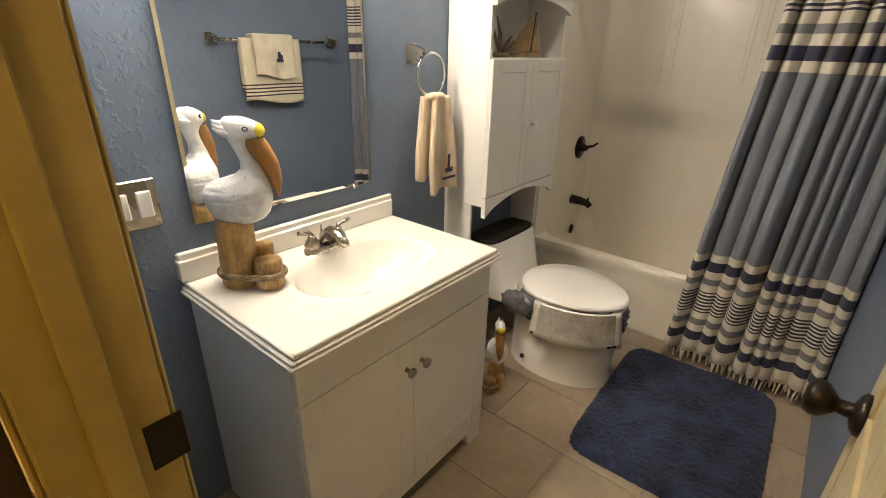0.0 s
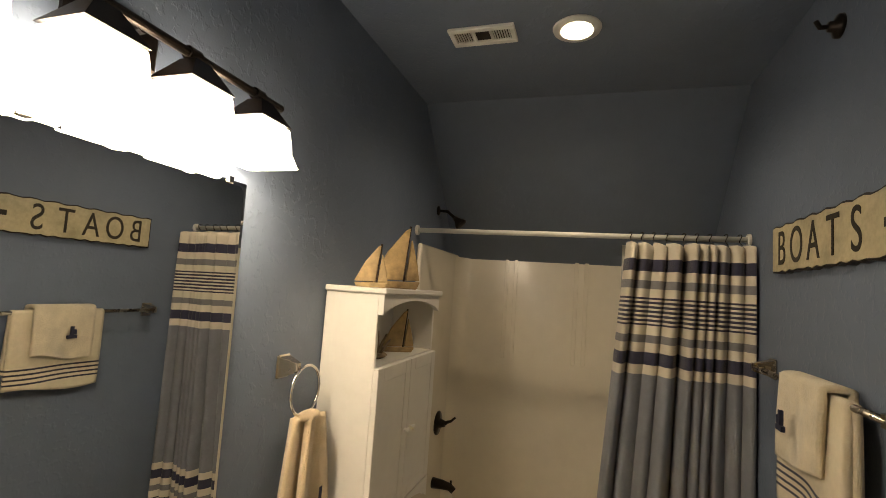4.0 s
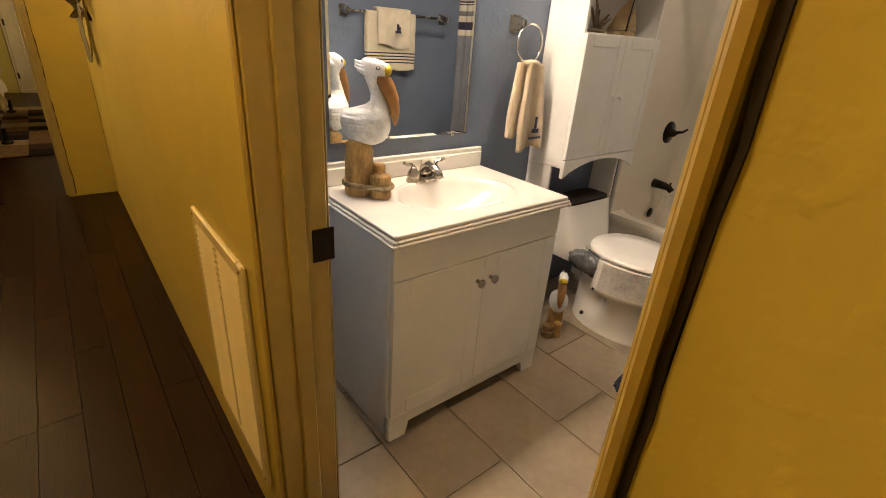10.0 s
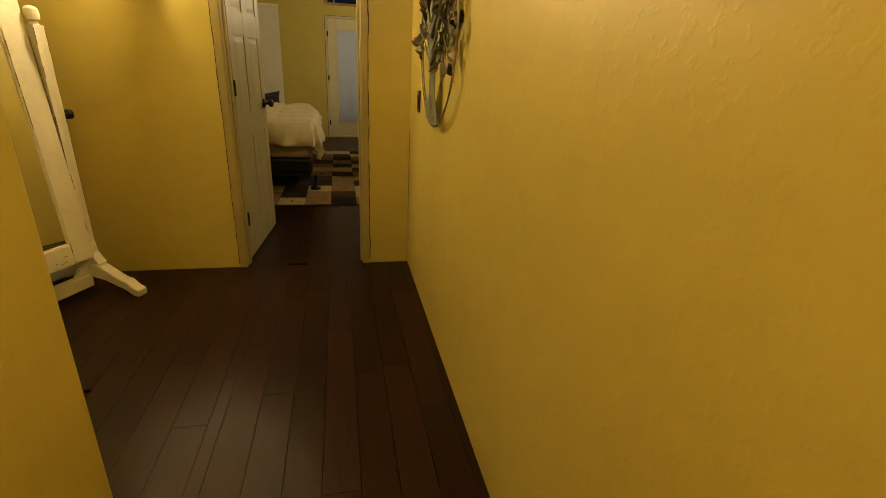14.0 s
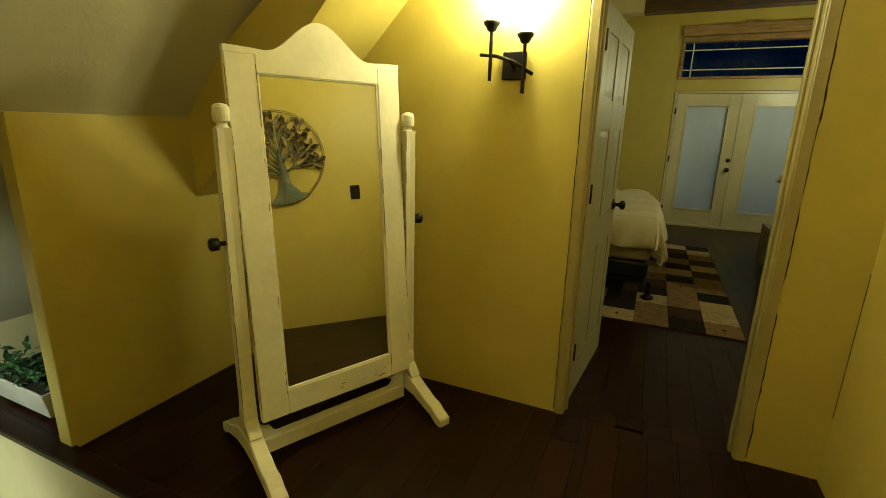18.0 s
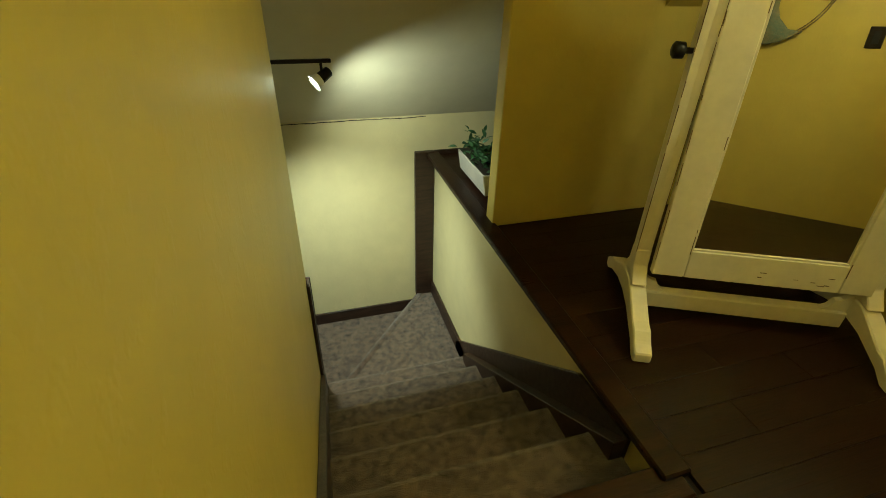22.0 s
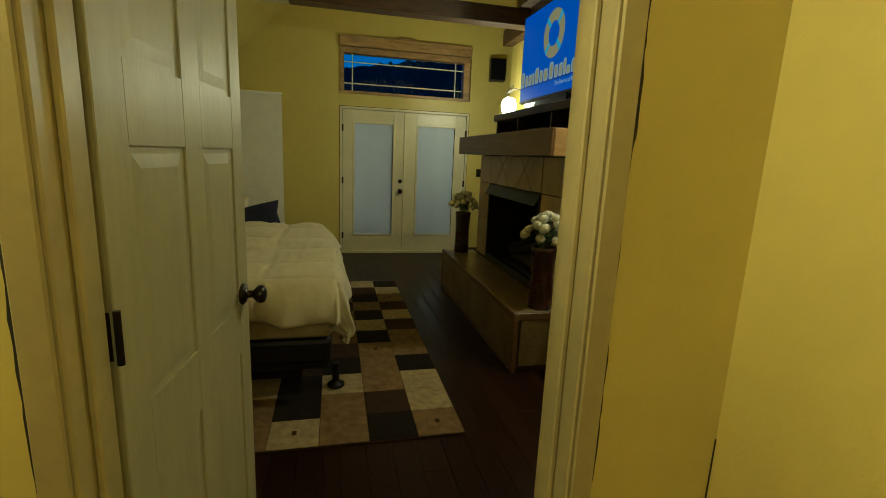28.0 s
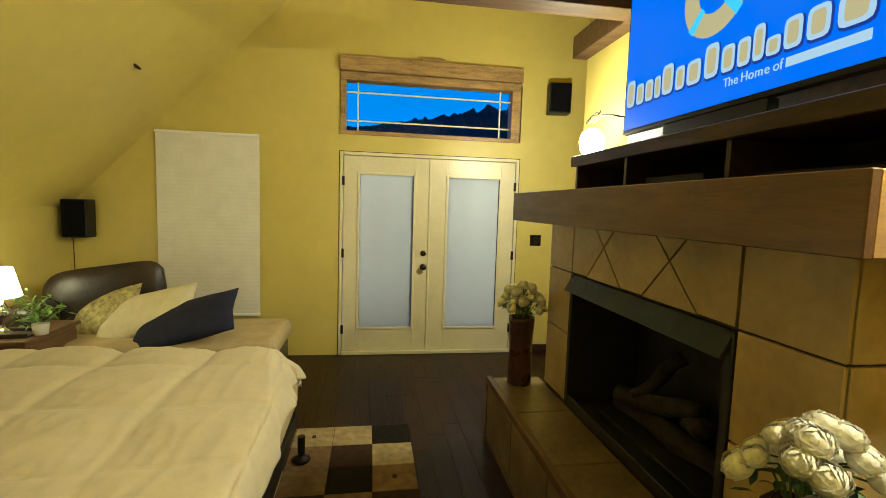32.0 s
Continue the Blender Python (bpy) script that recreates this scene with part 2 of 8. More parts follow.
def part(name, bm, material, parent=None, label="", smooth=False):
    """Links a bmesh as one mesh object, under a thing or a part where one is given."""
    me = bpy.data.meshes.new(name)
    bm.normal_update()
    bm.to_mesh(me)
    bm.free()
    for m in (material if isinstance(material, (list, tuple)) else (material,)):
        me.materials.append(m)
    if smooth:
        for p in me.polygons:
            p.use_smooth = True
    ob = new(name, me)
    if parent is None:
        ob.location = ORIGIN
    ob.parent = parent
    return tagged(ob, label)


def box(lo, hi, bev=0.0, bm=None, seg=1):
    """A box between two corners, with softened edges."""
    b = bmesh.new()
    c = [(l + h) / 2 for l, h in zip(lo, hi)]
    s = [abs(h - l) for l, h in zip(lo, hi)]
    bmesh.ops.create_cube(b, size=1, matrix=Matrix.Translation(c) @ Matrix.Diagonal((*s, 1)))
    if bev:
        bmesh.ops.bevel(b, geom=b.edges[:], offset=min(bev, min(s) * 0.45), segments=seg, affect="EDGES", profile=0.5)
    return merge(bm, b)


def merge(bm, b, m=None, index=None):
    """Adds the bmesh b, moved by m, to bm, or returns it where bm is none."""
    if m is not None:
        bmesh.ops.transform(b, matrix=m, verts=b.verts)
    if index is not None:
        for f in b.faces:
            f.material_index = index
    if bm is None:
        return b
    me = bpy.data.meshes.new("join")
    b.to_mesh(me)
    b.free()
    bm.from_mesh(me)
    bpy.data.meshes.remove(me)
    return bm


def lathe(profile, seg=24, bm=None, m=None):
    """A turned body from (radius, height) pairs, upward."""
    b = bmesh.new()
    rings = []
    for r, z in profile:
        rings.append([b.verts.new((r * math.cos(2 * math.pi * i / seg), r * math.sin(2 * math.pi * i / seg), z)) for i in range(seg)])
    for a, c in zip(rings, rings[1:]):
        for i in range(seg):
            b.faces.new((a[i], a[(i + 1) % seg], c[(i + 1) % seg], c[i]))
    b.faces.new(rings[0][::-1])
    b.faces.new(rings[-1])
    return merge(bm, b, m)


def tube(points, radius, seg=10, bm=None, m=None, closed=False):
    """A round bar along points; radius is one number or one for each point."""
    b = bmesh.new()
    pts = [Vector(p) for p in points]
    n = len(pts)
    rad = radius if isinstance(radius, (list, tuple)) else [radius] * n
    rings, side = [], None
    for i, p in enumerate(pts):
        d = (pts[(i + 1) % n] - pts[i - 1]) if closed else (pts[min(i + 1, n - 1)] - pts[max(i - 1, 0)])
        d.normalize()
        if side is None:
            side = d.orthogonal().normalized()
        side = (side - d * side.dot(d)).normalized()
        up = d.cross(side)
        rings.append([b.verts.new(p + rad[i] * (math.cos(2 * math.pi * k / seg) * side + math.sin(2 * math.pi * k / seg) * up)) for k in range(seg)])
    for i in range(n if closed else n - 1):
        a, c = rings[i], rings[(i + 1) % n]
        for k in range(seg):
            b.faces.new((a[k], a[(k + 1) % seg], c[(k + 1) % seg], c[k]))
    if not closed:
        b.faces.new(rings[0][::-1])
        b.faces.new(rings[-1])
    return merge(bm, b, m)


def prism(outline, axis, lo, hi, bm=None, bev=0.0):
    """A plate with the outline, two numbers a corner in the other two axes' order, between lo and hi on the axis."""
    b = bmesh.new()
    k = "xyz".index(axis)

    def at(u, v, w):
        c = [u, v]
        c.insert(k, w)
        return c

    a = [b.verts.new(at(u, v, lo)) for u, v in outline]
    c = [b.verts.new(at(u, v, hi)) for u, v in outline]
    n = len(outline)
    b.faces.new(a)
    b.faces.new(c[::-1])
    for i in range(n):
        b.faces.new((a[i], c[i], c[(i + 1) % n], a[(i + 1) % n]))
    bmesh.ops.recalc_face_normals(b, faces=b.faces)
    if bev:
        bmesh.ops.bevel(b, geom=b.edges[:], offset=bev, segments=1, affect="EDGES")
    return merge(bm, b)


def sheet(nu, nv, at, bm=None, loop=False):
    """A surface of nu by nv quads through at(u, v), u and v from 0 to 1."""
    b = bmesh.new()
    g = [[b.verts.new(at(i / nu, j / nv)) for j in range(nv + 1)] for i in range(nu if loop else nu + 1)]
    n = len(g)
    for i in range(nu):
        for j in range(nv):
            b.faces.new((g[i][j], g[(i + 1) % n][j], g[(i + 1) % n][j + 1], g[i][j + 1]))
    return merge(bm, b)


def ball(c, r, bm=None, u=14, v=9):
    b = bmesh.new()
    s = r if isinstance(r, (tuple, list)) else (r, r, r)
    bmesh.ops.create_uvsphere(b, u_segments=u, v_segments=v, radius=1, matrix=Matrix.Translation(c) @ Matrix.Diagonal((*s, 1)))
    return merge(bm, b)


def thick(ob, depth, off=-1.0):
    md = ob.modifiers.new("body", "SOLIDIFY")
    md.thickness, md.offset = depth, off
    return ob


def setting(name, bm, material, label, category):
    return tagged(part(name, bm, material), label, category, kind="structure")


def nz(x, y, z=0.0, s=1.0):
    return noise.noise(Vector((x * s, y * s, z * s)))


# ---- the setting ----
HALL_Z = 2.6
# hall north wall with the bathroom doorway
w = box((-2.92, 0, 0), (-0.06, 0.13, HALL_Z))
box((-0.06, 0, 0), (0.685, 0.13, HALL_Z), bm=w)
box((0.685, 0, 2.06), (1.443, 0.13, HALL_Z), bm=w)
box((1.443, 0, 0), (3.2, 0.13, HALL_Z), bm=w)
for f in w.faces:
    if f.calc_center_median().y > 0.125 and f.calc_center_median().x > -0.1:
        f.material_index = 1
setting("wall_hall_north", w, (YELLOW, BLUE), "yellow textured hall wall with the bathroom doorway", "wall")
setting("wall_hall_south", box((-0.69, -1.05, 0), (3.2, -0.92, HALL_Z), 0.012, seg=2), YELLOW, "yellow textured hall wall ending at the stairs", "wall")
setting("wall_hall_east", box((3.2, -1.05, 0), (3.32, 0.13, HALL_Z)), YELLOW, "plain yellow wall closing the hall", "wall")
setting("wall_stair_east", box((-0.69, -3.10, -2.6), (-0.56, -0.93, HALL_Z), 0.012, seg=2), YELLOW, "yellow textured wall beside the stairs", "wall")
# hall west wall with the bedroom doorway
w = box((-3.035, -3.10, 0), (-2.92, -1.085, HALL_Z))
box((-3.035, -1.085, 2.0), (-2.92, -0.30, HALL_Z), bm=w)
box((-3.035, -0.30, 0), (-2.92, 0.13, HALL_Z), bm=w)
setting("wall_hall_west", w, YELLOW, "yellow hall end wall with the bedroom doorway", "wall")
w = box((-3.035, 0.13, 0), (-2.92, 2.1, 3.75))
box((-3.035, -3.10, HALL_Z), (-2.92, 0.13, 3.75), bm=w)
setting("wall_bedroom_east", w, YELLOW, "yellow bedroom wall around the doorway", "wall")
# partial wall on the stair landing
setting("wall_partial", prism([(-2.92, 0.0), (-1.67, 0.0), (-1.67, 1.44), (-2.92, 1.44)], "y", -3.07, -2.98, bev=0.004), YELLOW,
        "yellow partial wall standing on the landing floor", "wall")
# stair well
setting("wall_stair_south", box((-2.3, -4.24, -2.6), (1.2, -4.10, 0.60)), CREAMW, "pale yellow wall at the foot of the stairs", "wall")
setting("wall_stair_west", box((-1.80, -4.10, -1.6), (-1.66, -1.56, -0.03)), CREAMW, "pale yellow panel under the landing edge", "wall")
setting("wall_stair_closing", box((1.2, -4.24, -2.6), (1.3, -3.1, 0.6)), CREAMW, "plain wall closing the lower stairs", "wall")
# ceilings
setting("ceiling_hall", box((-3.05, -1.86, HALL_Z), (3.32, 0.13, HALL_Z + 0.1)), YELLOW, "flat yellow hall ceiling", "ceiling")


def slope(y0, z0, y1, z1, x0, x1, t=0.08):
    return prism([(y0, z0), (y1, z1), (y1, z1 + t * 1.4), (y0, z0 + t * 1.4)], "x", x0, x1)


setting("ceiling_stair_slope", slope(-4.18, 0.20, -1.84, 2.64, -2.92, 1.3), SLOPEW, "pale cream sloped ceiling over the stairs", "ceiling")
w = prism([(-3.1, 0.92), (-1.40, 2.60), (-1.40, 2.62), (-3.1, 1.5)], "x", -2.92, -2.42)
setting("ceiling_bulkhead", w, YELLOW, "lower yellow sloped bulkhead beside the doorway", "ceiling")
# bathroom
setting("wall_bath_west", box((-0.12, 0.13, 0), (0, 3.3, 2.9)), BLUE, "slate blue textured bathroom wall behind the vanity", "wall")
setting("wall_bath_east", box((1.53, 0.13, 0), (1.65, 3.3, 2.9)), BLUE, "slate blue bathroom wall with sign and towel bar", "wall")
setting("wall_bath_north", box((-0.12, 3.18, 0), (1.65, 3.3, 2.9)), BLUE, "slate blue wall behind the tub", "wall")
w = box((-0.12, 0.134, 2.06), (0.0, 0.14, 2.9))
box((0.0, 0.0, HALL_Z), (1.53, 0.13, 2.9), bm=w)
setting("wall_bath_south", w, BLUE, "slate blue wall over the bathroom door", "wall")
setting("ceiling_bath", box((-0.12, 0.0, 2.66), (1.65, 2.5, 2.76)), BLUE, "flat dark blue bathroom ceiling", "ceiling")
setting("ceiling_bath_slope", slope(2.36, 2.70, 3.26, 1.76, -0.1, 1.64), BLUE, "sloped blue ceiling above the tub", "ceiling")
# bedroom
FAR = -8.985
w = box((FAR - 0.14, -3.2, 0), (FAR, -2.28, 3.75))
box((FAR - 0.14, -2.28, 0), (FAR, -1.40, 0.45), bm=w)
box((FAR - 0.14, -2.28, 2.14), (FAR, -1.40, 3.75), bm=w)
box((FAR - 0.14, -1.40, 0), (FAR, -0.642, 3.75), bm=w)
box((FAR - 0.14, -0.642, 2.05), (FAR, 1.189, 2.225), bm=w)
box((FAR - 0.14, -0.642, 2.80), (FAR, 1.189, 3.75), bm=w)
box((FAR - 0.14, 1.189, 0), (FAR, 2.1, 3.75), bm=w)
bmesh.ops.remove_doubles(w, verts=w.verts, dist=0.0001)
setting("wall_bedroom_west", w, YELLOW, "yellow bedroom wall with french doors and a transom", "wall")
setting("wall_bedroom_south", box((FAR - 0.14, -3.2, 0), (-3.05, -3.07, 1.6)), YELLOW, "low yellow knee wall behind the bed", "wall")
setting("wall_bedroom_north", box((-8.05, 1.44, 0), (-3.035, 1.56, 3.75)), YELLOW, "yellow bedroom wall beside the fireplace", "wall")
setting("wall_bedroom_recess", box((FAR, 1.92, 0), (-8.05, 2.04, 3.75)), YELLOW, "yellow bedroom wall beyond the fireplace", "wall")
setting("wall_bedroom_return", box((-8.05, 1.56, 0), (-7.95, 2.04, 3.75)), YELLOW, "yellow wall return behind the fireplace", "wall")
setting("ceiling_bedroom_slope", slope(-3.2, 1.30, -0.85, 3.72, FAR - 0.1, -3.05), YELLOW, "yellow sloped bedroom ceiling", "ceiling")
setting("ceiling_bedroom", box((FAR - 0.1, -0.95, 3.62), (-2.95, 2.1, 3.75)), YELLOW, "flat yellow bedroom ceiling", "ceiling")

# floors: the joint colour lies under the separate planks
w = box((-9.1, -1.56, -0.07), (3.3, 0.13, -0.016))
box((-9.1, -3.2, -0.07), (-1.67, -1.56, -0.016), bm=w)
box((-2.3, -4.1, -0.07), (-1.67, -3.2, -0.016), bm=w)
box((-9.1, 0.13, -0.07), (-2.95, 2.1, -0.016), bm=w)
FLOOR = setting("floor", w, GROUT, "dark wood plank floor of hall and bedroom", "floor")
BATHFLOOR = setting("floor_bath", box((-0.02, 0.10, -0.07), (1.56, 3.2, -0.006)), TGROUT, "greige rectangular tile bathroom floor", "floor")


# ---- doors, jambs and trim ----
def jamb(name, x0, x1, y0, y1, top, axis, label, lip=0.03, lip2=None, paint=TRIM, stops=True):
    """A door lining with stop strip and narrow edge casing; axis: the one along which the opening is wide."""
    t = thing(name, (0, 0, 0), 0, label, "door frame")
    t["kind"] = "structure"
    c = 0.045

    def b(u0, u1, v0, v1, z0, z1):
        return box((u0, v0, z0), (u1, v1, z1), 0.003) if axis == "x" else box((v0, u0, z0), (v1, u1, z1), 0.003)

    part("side_jamb", b(x0, x0 + 0.018, y0 - 0.004, y1 + 0.004, 0, top), paint, t)
    part("side_jamb", b(x1 - 0.018, x1, y0 - 0.004, y1 + 0.004, 0, top), paint, t)
    part("head_jamb", b(x0 + 0.018, x1 - 0.018, y0 - 0.004, y1 + 0.004, top - 0.018, top), paint, t)
    mid = (y0 + y1) / 2
    part("door_stop", b(x0 + 0.018, x0 + 0.030, mid - 0.02, mid + 0.018, 0, top - 0.018), paint, t)
    if stops:
        part("door_stop", b(x1 - 0.030, x1 - 0.018, mid - 0.02, mid + 0.018, 0, top - 0.018), paint, t)
    part("door_stop", b(x0 + 0.03, x1 - 0.03, mid - 0.02, mid + 0.018, top - 0.03, top - 0.018), paint, t)
    for s0, s1 in ((y0 - 0.012, y0 - 0.0045), (y1 + 0.0045, y1 + 0.012)):
        part("casing", b(x0 - lip, x0 + 0.012, s0, s1, 0, top + 0.03), paint, t)
        part("casing", b(x1 - 0.012, x1 + (lip2 or lip), s0, s1, 0, top + 0.03), paint, t)
        part("casing", b(x0 + 0.012, x1 - 0.012, s0, s1, top - 0.012, top + 0.03), paint, t)
    return t


bj = jamb("door_frame_bath", 0.682, 1.436, 0.0, 0.13, 2.06, "x", "cream painted bathroom door frame with bronze strike plate", 0.008, 0.0005, stops=False)
s = part("strike_plate", box((0.700, 0.098, 0.890), (0.7035, 0.146, 0.964), 0.005), BRONZE, bj, "dark bronze strike plate")
part("latch_hole", box((0.7036, 0.112, 0.910), (0.7045, 0.132, 0.944)), BLACK, s)
part("wall_edge", box((1.4372, 0.012, 0.0), (1.4428, 0.118, 2.058)), GROUT, bj, "dark gap behind the frame")
for z_ in (0.24, 1.085, 1.82):
    part("hinge_leaf", box((1.4165, 0.092, z_), (1.4178, 0.133, z_ + 0.09), 0.0005), BLACK, bj, "black hinge leaf")


def crack(seed, z0, z1, half):
    """The outline of an uneven open joint running up from z0 to z1."""
    r = random.Random(seed)
    left, right, c, z = [], [], 0.0, z0
    while z < z1:
        c = 0.7 * c + r.uniform(-0.5, 0.5) * half
        left.append((c - half * r.uniform(0.25, 1.0), z))
        right.append((c + half * r.uniform(0.25, 1.0), z + 0.002))
        z += r.uniform(0.012, 0.05)
    return left + right[::-1]


for x_, k_ in ((0.671, 0.0026), (1.4415, 0.0038)):
    part("open_joint", prism([(x_ + u, z) for u, z in crack(int(x_ * 100), 0.02, 2.08, k_)], "y", -0.0030, 0.001), GROUT, bj, "dark uneven open joint")
part("threshold", box((0.70, 0.005, -0.012), (1.395, 0.135, 0.012), 0.005), DARKW, bj, "dark wood threshold")
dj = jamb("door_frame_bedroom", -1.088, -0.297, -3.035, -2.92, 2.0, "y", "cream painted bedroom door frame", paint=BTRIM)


def knob(bm, m=None):
    """A round door knob on its rose, standing out along +y."""
    prof = [(0.033, 0.0), (0.033, 0.006), (0.026, 0.012), (0.012, 0.016), (0.011, 0.032), (0.018, 0.038), (0.027, 0.048), (0.029, 0.058), (0.025, 0.067), (0.012, 0.072)]
    return lathe(prof, 20, bm, (m or Matrix()) @ pose(0, 0, 0, -90, 0, 0))


def panel_door(name, width, height, loc, rz, label, knob_z, paint):
    """A six-panel slab: x along its width from the hinge, y its thickness; panels are sunk with raised fields."""
    d = thing(name, loc, rz, label, "door")
    th = 0.036
    st, rows = 0.092, ((0.20, 0.80), (0.95, 1.42), (1.56, height - 0.11))
    mx = width / 2
    cols = ((st, mx - 0.05), (mx + 0.05, width - st))
    for x0, x1 in ((0, st), (mx - 0.05, mx + 0.05), (width - st, width)):
        part("stile", box((x0, 0, 0), (x1, th, height), 0.002), paint, d)
    zs = [0.0] + [z for r in rows for z in r] + [height]
    for z0, z1 in zip(zs[::2], zs[1::2]):
        for x0, x1 in cols:
            part("rail", box((x0, 0.0004, z0), (x1, th - 0.0004, z1), 0.0), paint, d)
    for z0, z1 in rows:
        for x0, x1 in cols:
            pn_ = part("panel", box((x0, 0.006, z0), (x1, th - 0.006, z1)), paint, d)
            for ys in (0.0032, th - 0.0032):
                q = bmesh.new()
                n = 0.028
                yi = 0.0062 if ys < 0.01 else th - 0.0062
                a = [(x0 + 0.012, yi, z0 + 0.012), (x1 - 0.012, yi, z0 + 0.012), (x1 - 0.012, yi, z1 - 0.012), (x0 + 0.012, yi, z1 - 0.012)]
                c = [(x0 + 0.012 + n, ys, z0 + 0.012 + n), (x1 - 0.012 - n, ys, z0 + 0.012 + n), (x1 - 0.012 - n, ys, z1 - 0.012 - n), (x0 + 0.012 + n, ys, z1 - 0.012 - n)]
                va, vc = [q.verts.new(v) for v in a], [q.verts.new(v) for v in c]
                q.faces.new(vc)
                for i in range(4):
                    q.faces.new((va[i], va[(i + 1) % 4], vc[(i + 1) % 4], vc[i]))
                bmesh.ops.recalc_face_normals(q, faces=q.faces)
                part("raised_field", q, paint, pn_)
    part("door_knob", knob(None, pose(width - 0.065, th, knob_z)), BRONZE, d, "dark bronze round knob", True)
    part("door_knob", knob(None, pose(width - 0.065, 0, knob_z, 0, 0, 180)), BRONZE, d, "dark bronze round knob", True)
    part("latch_plate", box((width - 0.001, 0.006, knob_z - 0.03), (width + 0.002, th - 0.006, knob_z + 0.03)), BRONZE, d)
    for z in (0.28, 1.115, height - 0.16):
        h = box((-0.0015, 0.007, z - 0.042), (0.0012, 0.024, z + 0.042), 0.0012)
        tube([(-0.004, -0.006, z - 0.046), (-0.004, -0.006, z + 0.046)], 0.006, 8, bm=h)
        part("hinge", h, BRONZE, d, "black hinge")
    return d


panel_door("door_bath", 0.715, 2.02, (1.397, 0.127, 0.012), 84.8, "cream six-panel door standing open against the bathroom wall", 0.935, DOORP)
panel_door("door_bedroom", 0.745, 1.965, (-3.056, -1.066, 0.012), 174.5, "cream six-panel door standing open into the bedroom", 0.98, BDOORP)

# ---- bathroom ----
# vanity
v = thing("bathroom_vanity", (0, 0, 0), 0, "white painted vanity cabinet with two doors and nickel knobs", "vanity")
V0, V1 = 0.425, 1.19
body = box((0.004, V0, 0.0), (0.486, V0 + 0.02, 0.771), 0.002)
box((0.004, V1 - 0.02, 0.0), (0.486, V1, 0.771), 0.002, bm=body)
box((0.004, V0 + 0.02, 0.10), (0.46, V1 - 0.02, 0.12), bm=body)
box((0.004, V0 + 0.02, 0.10), (0.012, V1 - 0.02, 0.76), bm=body)
part("carcass", body, WHITE, v)
part("apron_panel", box((0.486, V0, 0.652), (0.508, V1, 0.771), 0.003), WHITE, v)
kick = prism([(V0, 0.0), (V0 + 0.07, 0.0), (V0 + 0.085, 0.06), (V1 - 0.085, 0.06), (V1 - 0.07, 0.0), (V1, 0.0), (V1, 0.108), (V0, 0.108)], "x", 0.472, 0.506, bev=0.002)
part("toe_board", kick, WHITE, v, "white cut-out base board")
for y0, y1, ky in ((V0 + 0.002, 0.8072, 0.776), (0.8084, V1 - 0.002, 0.84)):
    d = bmesh.new()
    for a, b in (((0.488, y0, 0.111), (0.510, y0 + 0.062, 0.649)), ((0.488, y1 - 0.062, 0.111), (0.510, y1, 0.649)),
                 ((0.488, y0 + 0.062, 0.587), (0.510, y1 - 0.062, 0.649)), ((0.488, y0 + 0.062, 0.111), (0.510, y1 - 0.062, 0.173))):
        box(a, b, 0.002, bm=d)
    dd = part("cabinet_door", d, WHITE, v)
    part("door_panel", box((0.490, y0 + 0.06, 0.171), (0.5092, y1 - 0.06, 0.589), 0.0006), WHITE, dd)
    part("knob", lathe([(0.008, 0), (0.006, 0.012), (0.010, 0.016), (0.0165, 0.022), (0.0165, 0.028), (0.008, 0.032)], 18, None, pose(0.510, ky, 0.562, 0, 90, 0)), NICKEL, dd, "brushed nickel knob", True)
# top with moulded bowl
T0, T1, TX = 0.404, 1.214, 0.536


def top_at(u, w):
    x, y = 0.004 + u * (TX - 0.02 - 0.004), T0 + 0.016 + w * (T1 - T0 - 0.032)
    e = math.hypot((x - 0.292) / 0.165, (y - 0.835) / 0.235)
    z = 0.806
    if e < 1:
        z -= 0.115 * (1 - e ** 2.6) ** 0.8
    elif e < 1.12:
        z += 0.004 * math.sin((e - 1) / 0.12 * math.pi)
    return (x, y, z)


tp = thing("washbasin", (0, 0, 0.006), 0, "white cultured marble counter with oval basin on the vanity", "sink")
st = sheet(64, 84, top_at)
part("basin_surface", st, MARBLE, tp, smooth=True)
ed = bmesh.new()
for k, (o, z0, z1) in enumerate(((0.0, 0.770, 0.782), (-0.005, 0.782, 0.792), (-0.012, 0.792, 0.8056))):
    box((0.004, T0 - o, z0), (TX + o, T0 + 0.02, z1), 0.003, bm=ed)
    box((0.004, T1 - 0.02, z0), (TX + o, T1 + o, z1), 0.003, bm=ed)
    box((TX - 0.025, T0 + 0.019, z0), (TX + o, T1 - 0.019, z1), 0.003, bm=ed)
part("stepped_edge", ed, MARBLE, tp)
bs = box((0.004, T0 + 0.006, 0.806), (0.022, T1 - 0.008, 0.89), 0.004)
box((0.0045, T0 + 0.002, 0.812), (0.030, T0 + 0.020, 0.872), 0.003, bm=bs)
box((0.022, T0 + 0.012, 0.806), (0.030, T1 - 0.014, 0.872), 0.004, bm=bs)
part("backsplash", bs, MARBLE, tp)
part("drain", lathe([(0.020, 0), (0.022, 0.003), (0.017, 0.006), (0.004, 0.007)], 18, None, pose(0.292, 0.835, 0.692)), CHROME, tp, "chrome drain", True)
